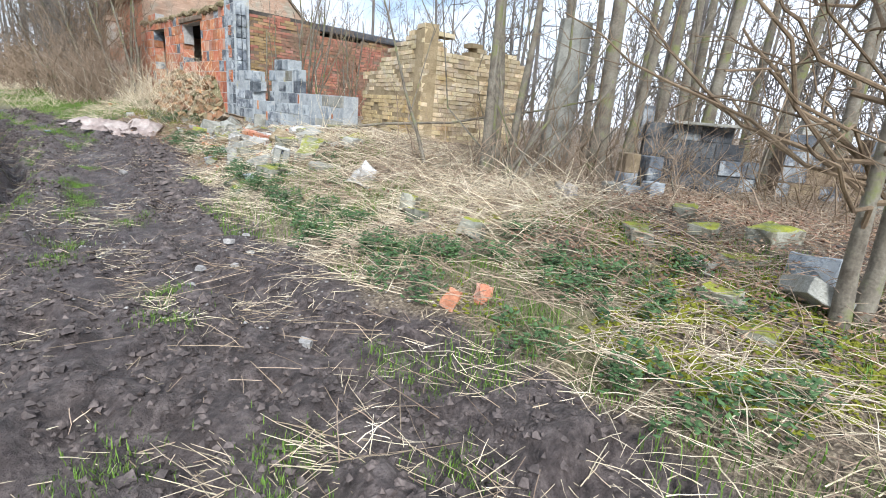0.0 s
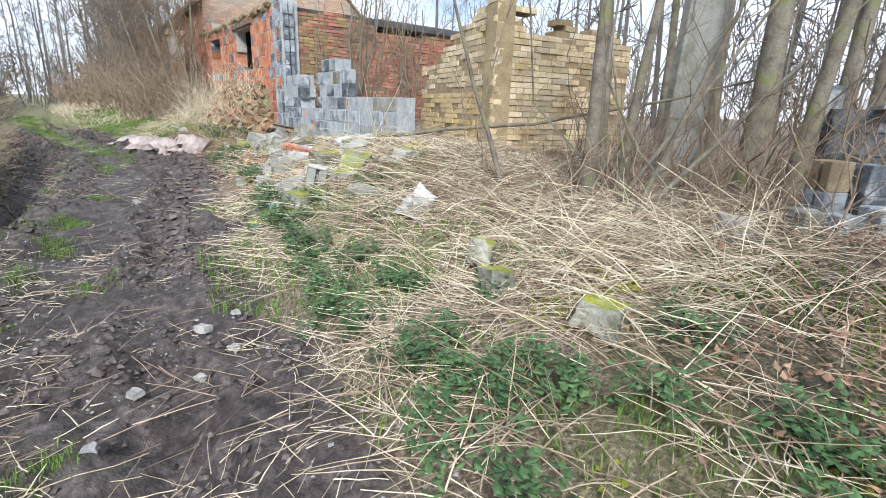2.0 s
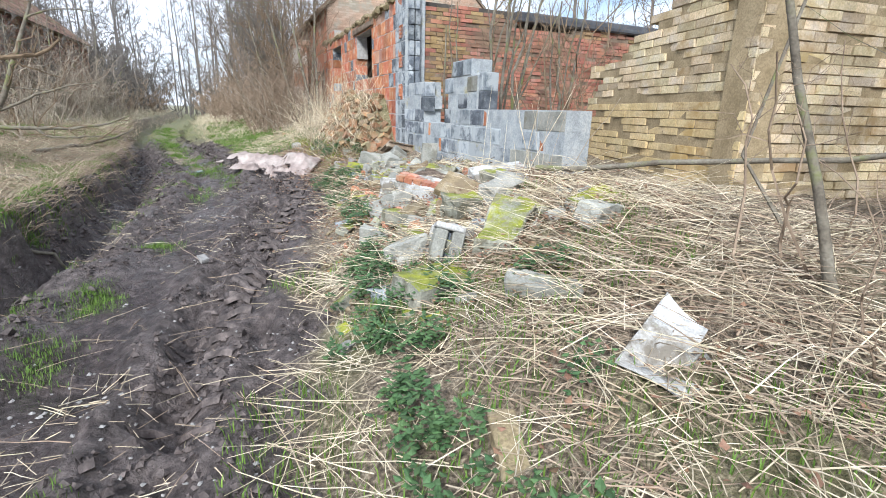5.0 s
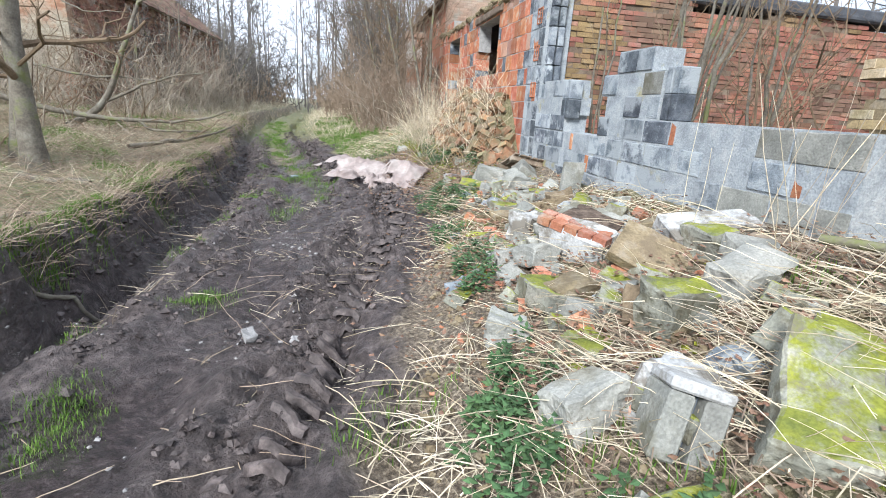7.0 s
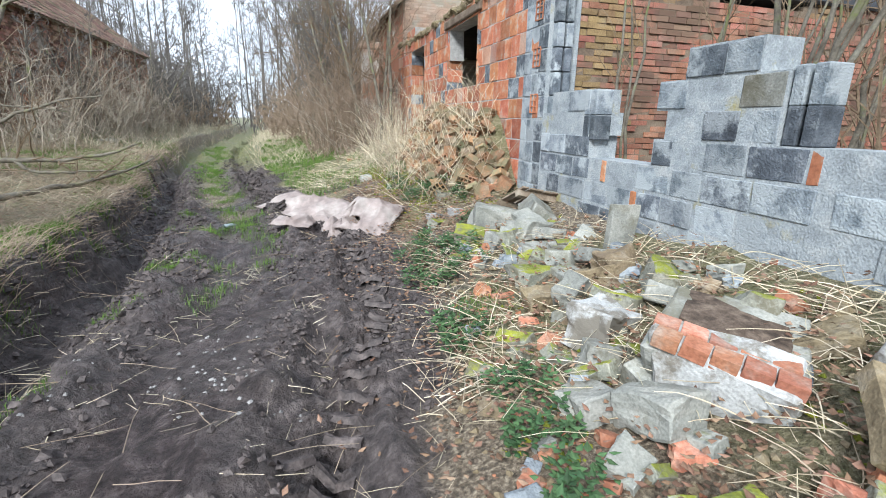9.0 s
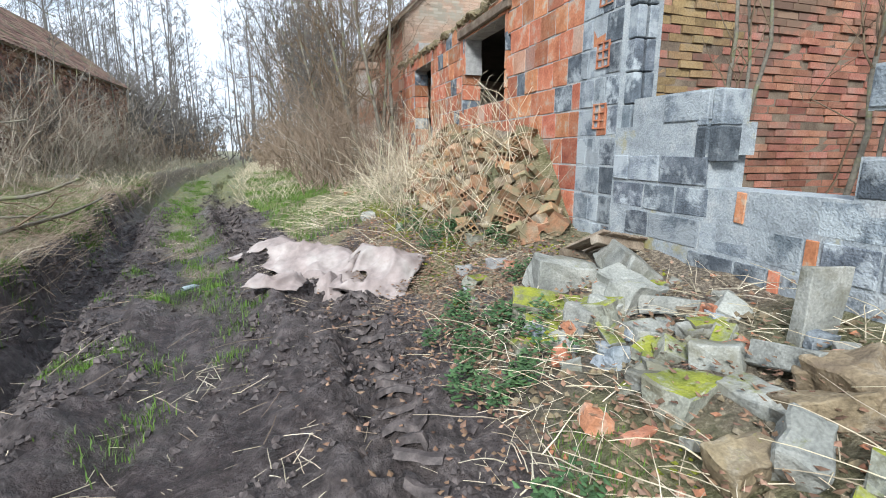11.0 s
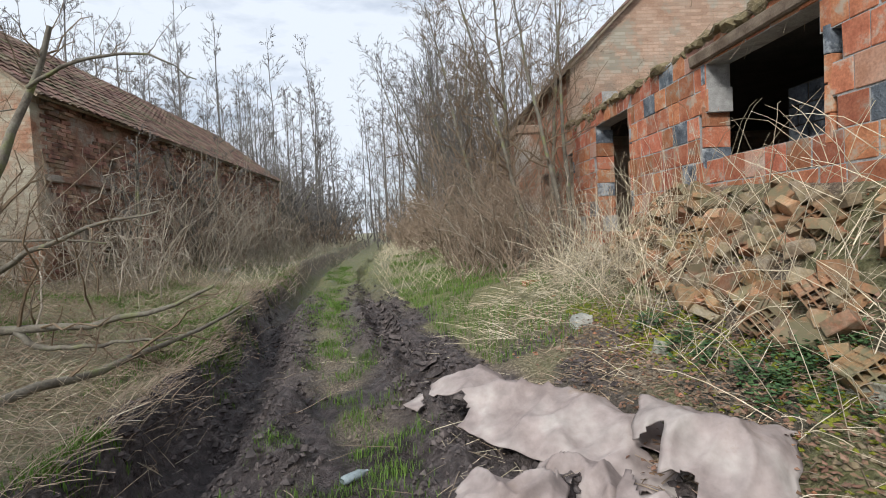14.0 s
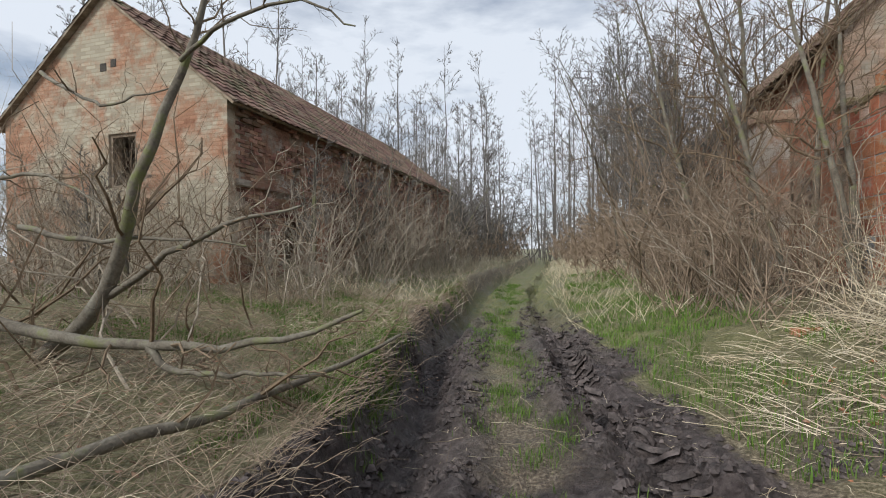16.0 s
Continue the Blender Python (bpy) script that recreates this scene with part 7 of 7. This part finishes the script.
for i in range(250):
    y = rng.uniform(14.6, 20.0)
    x = rng.uniform(4.35 if 15 < y < 18.5 else 4.7, 5.3)
    whole = rng.random() < 0.16
    ob = new("hollow_tile" if whole else "tile_fragment", ht[int(rng.integers(2))] if whole else rk[int(rng.integers(len(rk)))])
    s = rng.uniform(0.5, 1.1) if not whole else 0.9
    z = gz(x, y) + 0.05 + 0.05 * rng.random()
    ob.matrix_world = Matrix.LocRotScale((x, y, z), Euler(rng.uniform(-0.8, 0.8, 3) * [1, 1, 4]), (s, s, s))
    tagged(ob, "dusty hollow clay tile on the rubble heap" if whole else "broken clay tile fragment on the rubble heap", "tile" if whole else "rubble", "heap of broken tiles")
for i, (x, y, z, w) in enumerate(((5.2, 15.35, 1.06, 0.24), (5.2, 15.62, 1.05, 0.24), (5.2, 15.33, 1.31, 0.24), (5.22, 15.60, 1.30, 0.24), (5.22, 15.58, 1.53, 0.22), (5.2, 15.35, 0.82, 0.24), (5.2, 15.62, 0.80, 0.24))):
    ob = new("stacked_tile", random.choice(pieces_of("clay_tile", M_TILEP)))
    ob.matrix_world = Matrix.LocRotScale((x, y, z), Euler((0, 0.02, 0.06 * (i % 3))), (0.24, w, 0.235))
    tagged(ob, "whole clay tile stacked against the facade", "tile", "stacked tiles")

ht_red = hollow_tile("hollow_tile_end", 0.20, 0.24, 0.24, M_RED, 2, 3)
# hollow tile ends showing in the corner quoin
for i, z in enumerate((1.93, 2.50, 3.06)):
    ob = new("hollow_tile_end", ht_red)
    ob.matrix_world = pose(FX + 0.10, 14.24, z, 0, 0, 90)
    tagged(ob, "hollow clay tile end built into the grey corner", "tile", "tile ends in the corner")

# ruins among the alders
M_SLAG = mat("wet_dark_slag", [(0.035, 0.038, 0.042), (0.075, 0.082, 0.09), (0.14, 0.145, 0.15)], 5.0, 60, 0.95, 0.9, vary=0.3, moss=0.08)
f_r = wall_frame(7.7, 3.45, 0.75, -1.25)
masonry("wall_remains", "dark slag block wall remains among alders", f_r, courses(0, 1.7, 0.36, 1.6, 0.24, 0.40, lambda u, v: v < (1.5 if u < 1.45 else 1.2), lambda u, v, r: "dark" if r.random() < 0.8 else "grey", 71), 0.3, M_SLAG, {"dark": M_SLAG, "grey": M_DARK}, joint=0.02, piece_name="block", seed=72)
cope = tagged(new("coping_slab", rock_mesh("coping_slab", (1.0, 0.34, 0.04), 733, M_CONC, 0.04)), "thin pale coping slab on the dark block wall", "slab")
cope.matrix_world = pose(8.12, 2.72, 1.585, 0, 0, -59)
f_r2 = wall_frame(8.75, 1.75, 0.8, -0.9)
masonry("wall_remains_east", "broken grey block wall behind alder brush", f_r2, courses(0, 1.5, 0.36, 1.5, 0.24, 0.40, lambda u, v: v < 1.25 + 0.25 * math.sin(u * 6), lambda u, v, r: "grey" if r.random() < 0.6 else "conc", 73), 0.3, M_BMORT, {"conc": M_OCHRE, "grey": M_DARK}, joint=0.02, piece_name="block", seed=74)
for x, y, z, mt in ((5.85, 2.92, 0.50, M_CONC), (6.25, 2.95, 0.62, M_GREY), (6.25, 2.95, 0.87, M_OCHRE), (6.2, 2.55, 0.55, M_GREY), (5.9, 2.72, 0.50, M_GREY), (6.5, 2.75, 0.6, M_DARK), (6.5, 2.75, 0.85, M_DARK), (7.9, 3.6, 1.30, M_DARK), (7.9, 3.6, 1.55, M_DARK)):
    notched_block(x, y, z, 0.25, mt).rotation_euler.z = -0.6
for nm, lb, x, y, size, rz in (("concrete_post", "tall flat concrete post among alders", 7.55, 4.95, (0.52, 0.16, 2.5), -30), ("standing_concrete_slab", "pale concrete slab standing in the wood", 8.7, 0.45, (0.5, 0.12, 0.8), -75), ("standing_concrete_slab", "grey concrete slab standing in the wood", 9.6, 1.6, (0.5, 0.14, 1.3), -50)):
    ob = new(nm, rock_mesh(nm, size, int(x * 10), M_CONC, 0.03, 2))
    ob.matrix_world = pose(x, y, gz(x, y) + size[2] / 2 - 0.1, 1, 2, rz)
    tagged(ob, lb, "concrete")

# stones, clods and sticks in the mud
pb = [rock_mesh("pebble", (0.05, 0.04, 0.03), 950 + i, M_STONE, 0.14, 1) for i in range(5)]
rng = np.random.default_rng(44)
for x, y, s in ((1.42, 2.64, 2.4), (1.36, 2.58, 1.5), (1.72, 4.75, 2.2), (1.85, 4.55, 2.0), (1.62, 4.35, 1.6), (1.95, 4.9, 1.6), (2.0, 9.35, 2.0), (1.72, 9.25, 2.6), (1.1, 3.9, 2.0), (1.3, 4.3, 1.8)):
    ob = new("pale_stone", pb[int(rng.integers(5))])
    ob.matrix_world = Matrix.LocRotScale((x, y, float(ground_z(x, y)) + 0.012 * s), Euler(rng.uniform(-0.3, 0.3, 3) * [1, 1, 8]), (0.75 * s, 0.75 * s, 0.6 * s))
    tagged(ob, "pale grey stone pressed into the mud", "stone", "stones in the mud")


def crumbs(name, label, pts, smin, smax, seed, material):
    rng = np.random.default_rng(seed)
    n = len(pts)
    oct_ = np.array([(1, 0, 0), (0, 1, 0), (-1, 0, 0), (0, -1, 0), (0, 0, 1), (0.4, 0.5, 0.8), (0, 0, -1)], float)
    F = np.array([(0, 1, 5), (1, 2, 4), (2, 3, 4), (3, 0, 4), (0, 5, 4), (5, 1, 4), (1, 0, 6), (2, 1, 6), (3, 2, 6), (0, 3, 6)])
    s = rng.uniform(smin, smax, n) ** 1.0
    V = oct_[None] * s[:, None, None] * rng.uniform(0.55, 1.3, (n, 7, 1)) * np.array([1, 1, 0.7])
    a = rng.uniform(0, 6.3, n)
    R = np.stack([np.stack([np.cos(a), -np.sin(a)], -1), np.stack([np.sin(a), np.cos(a)], -1)], 1)
    V[:, :, :2] = np.einsum("nij,nkj->nki", R, V[:, :, :2])
    V += np.column_stack([pts, ground_z(pts[:, 0], pts[:, 1]) + s * 0.2])[:, None]
    return tagged(mesh_ob(name, V.reshape(-1, 3), (F[None] + 7 * np.arange(n)[:, None, None]).reshape(-1, 3), material), label, "debris", kind="stuff")


M_MUD = mat("mud_clod", [(0.028, 0.022, 0.021), (0.078, 0.063, 0.059), (0.16, 0.13, 0.12)], 9.0, 60, 0.6, 0.6)
mp = scatter(24000, -0.6, 3.4, -0.5, 21, 101)
mp = mp[(mud_shade_mask(mp[:, 0], mp[:, 1]) > 0.4) & (wet_mask(mp[:, 0], mp[:, 1]) < 0.45)]
crumbs("mud_clods", "crumbled clods of dark mud", patchy(mp, 0.5, 0.4, 102), 0.008, 0.032, 103, M_MUD)
crumbs("gravel", "small pale gravel in the mud", patchy(scatter(1500, 0.2, 2.4, 2.5, 12, 104), 0.5, 0.5, 105), 0.005, 0.018, 106, M_STONE)
crumbs("rubble_crumbs", "crumbs of brick and mortar on the bank", np.vstack([keep_right(scatter(2600, 2.6, 5.3, 7, 15, 107), 0.1, 3), scatter(700, 3.8, 5.3, 14.5, 20, 108)]), 0.008, 0.04, 109, M_OCHRE)
crumbs("brick_crumbs", "red crumbs of tile on the bank", keep_right(scatter(500, 2.8, 5.3, 8, 19, 110), 0.1, 3), 0.008, 0.03, 111, M_CLAYP)
lp = scatter(2500, -3.5, 0.3, 10, 22, 112)
lp = lp[np.abs(lp[:, 0] - road_bank(lp[:, 1])) < 0.25]
crumbs("bank_clods", "dark clods along the cut bank of the rut", lp, 0.012, 0.05, 113, M_MUD)
moss_p = np.vstack([keep_right(patchy(scatter(2600, 2.2, 5.0, -1, 3.5, 114), 0.5, 0.55, 115), 0.2, 2.5), keep_right(patchy(scatter(1200, 3.2, 5.2, 6.5, 17, 116), 0.5, 0.62, 117), 0.3, 2.4)])
moss_p = np.vstack([moss_p, patchy(scatter(1500, 2.5, 4.2, -0.8, 1.3, 190), 0.4, 0.42, 191)])
crumbs("moss_cushions", "bright yellow-green moss cushions on the ground", np.vstack([moss_p, moss_p + 0.06, moss_p - [0.05, -0.04]]), 0.008, 0.026, 118, M_MOSS)
crumbs("heap_moss", "thick yellow-green moss at the foot of the tile heap", tufts([(4.0, 16.5), (4.1, 16.2), (4.15, 17.0), (3.85, 16.9), (4.3, 15.5), (4.35, 16.0), (4.2, 15.2), (4.0, 17.4), (3.9, 17.8), (4.25, 16.7), (3.8, 18.1)], 130, 0.12, 119), 0.010, 0.034, 120, M_MOSS)
crumbs("heap_crumbs", "orange and sandy crumbs in leaf litter", np.vstack([tufts([(3.85, 16.3), (3.75, 16.6), (3.95, 15.6), (3.6, 17.2)], 70, 0.16, 121), scatter(500, 3.2, 4.5, 14.5, 18.4, 122)]), 0.008, 0.030, 123, M_OCHRE)
cp = np.vstack([scatter(5200, -0.6, 3.4, -0.5, 22, 124), scatter(6500, -0.6, 3.4, 13, 25, 128)])
cp = cp[(mud_shade_mask(cp[:, 0], cp[:, 1]) > 0.35) & (wet_mask(cp[:, 0], cp[:, 1]) < 0.7)]
crumbs("mud_lumps", "larger torn lumps of wet dark mud", patchy(cp, 0.4, 0.48, 125), 0.016, 0.045, 126, M_MUD)


def tread(name, label, y0, y1, step_y, off, seed):
    """Lug marks of a tractor tyre: slanted mud bars left and right of the rut's middle."""
    rng = np.random.default_rng(seed)
    V, F = [], []
    for k, y in enumerate(np.arange(y0, y1, step_y)):
        side = 1 if k % 2 else -1
        cx = float(road_edge(y)) - off
        p = np.array([[cx + side * 0.02, y + 0.06], [cx + side * 0.20, y - 0.05]]) + rng.normal(0, 0.012, (2, 2))
        d = (p[1] - p[0]) / np.linalg.norm(p[1] - p[0])
        n_ = np.array([-d[1], d[0]]) * rng.uniform(0.018, 0.028)
        h = rng.uniform(0.018, 0.036)
        b = len(V)
        for q in np.linspace(0, 1, 5):
            c = p[0] + (p[1] - p[0]) * q + rng.normal(0, 0.006, 2)
            z = float(ground_z(c[0], c[1]))
            V += [(*(c - n_ * 1.5), z - 0.012), (*(c - n_ * 0.6), z + h * rng.uniform(0.6, 1.1)), (*(c + n_ * 0.6), z + h * rng.uniform(0.6, 1.1)), (*(c + n_ * 1.5), z - 0.012)]
        for i in range(4):
            for j in range(3):
                F.append((b + 4 * i + j, b + 4 * i + j + 1, b + 4 * i + j + 5, b + 4 * i + j + 4))
        F += [(b, b + 1, b + 2, b + 3), (b + 16, b + 17, b + 18, b + 19)]
    return tagged(mesh_ob(name, np.array(V), F, M_MUD), label, "mud", kind="stuff")


tread("tyre_tread", "tractor tyre lug marks pressed in the wheel rut", 6.5, 23.0, 0.085, 0.62, 127)
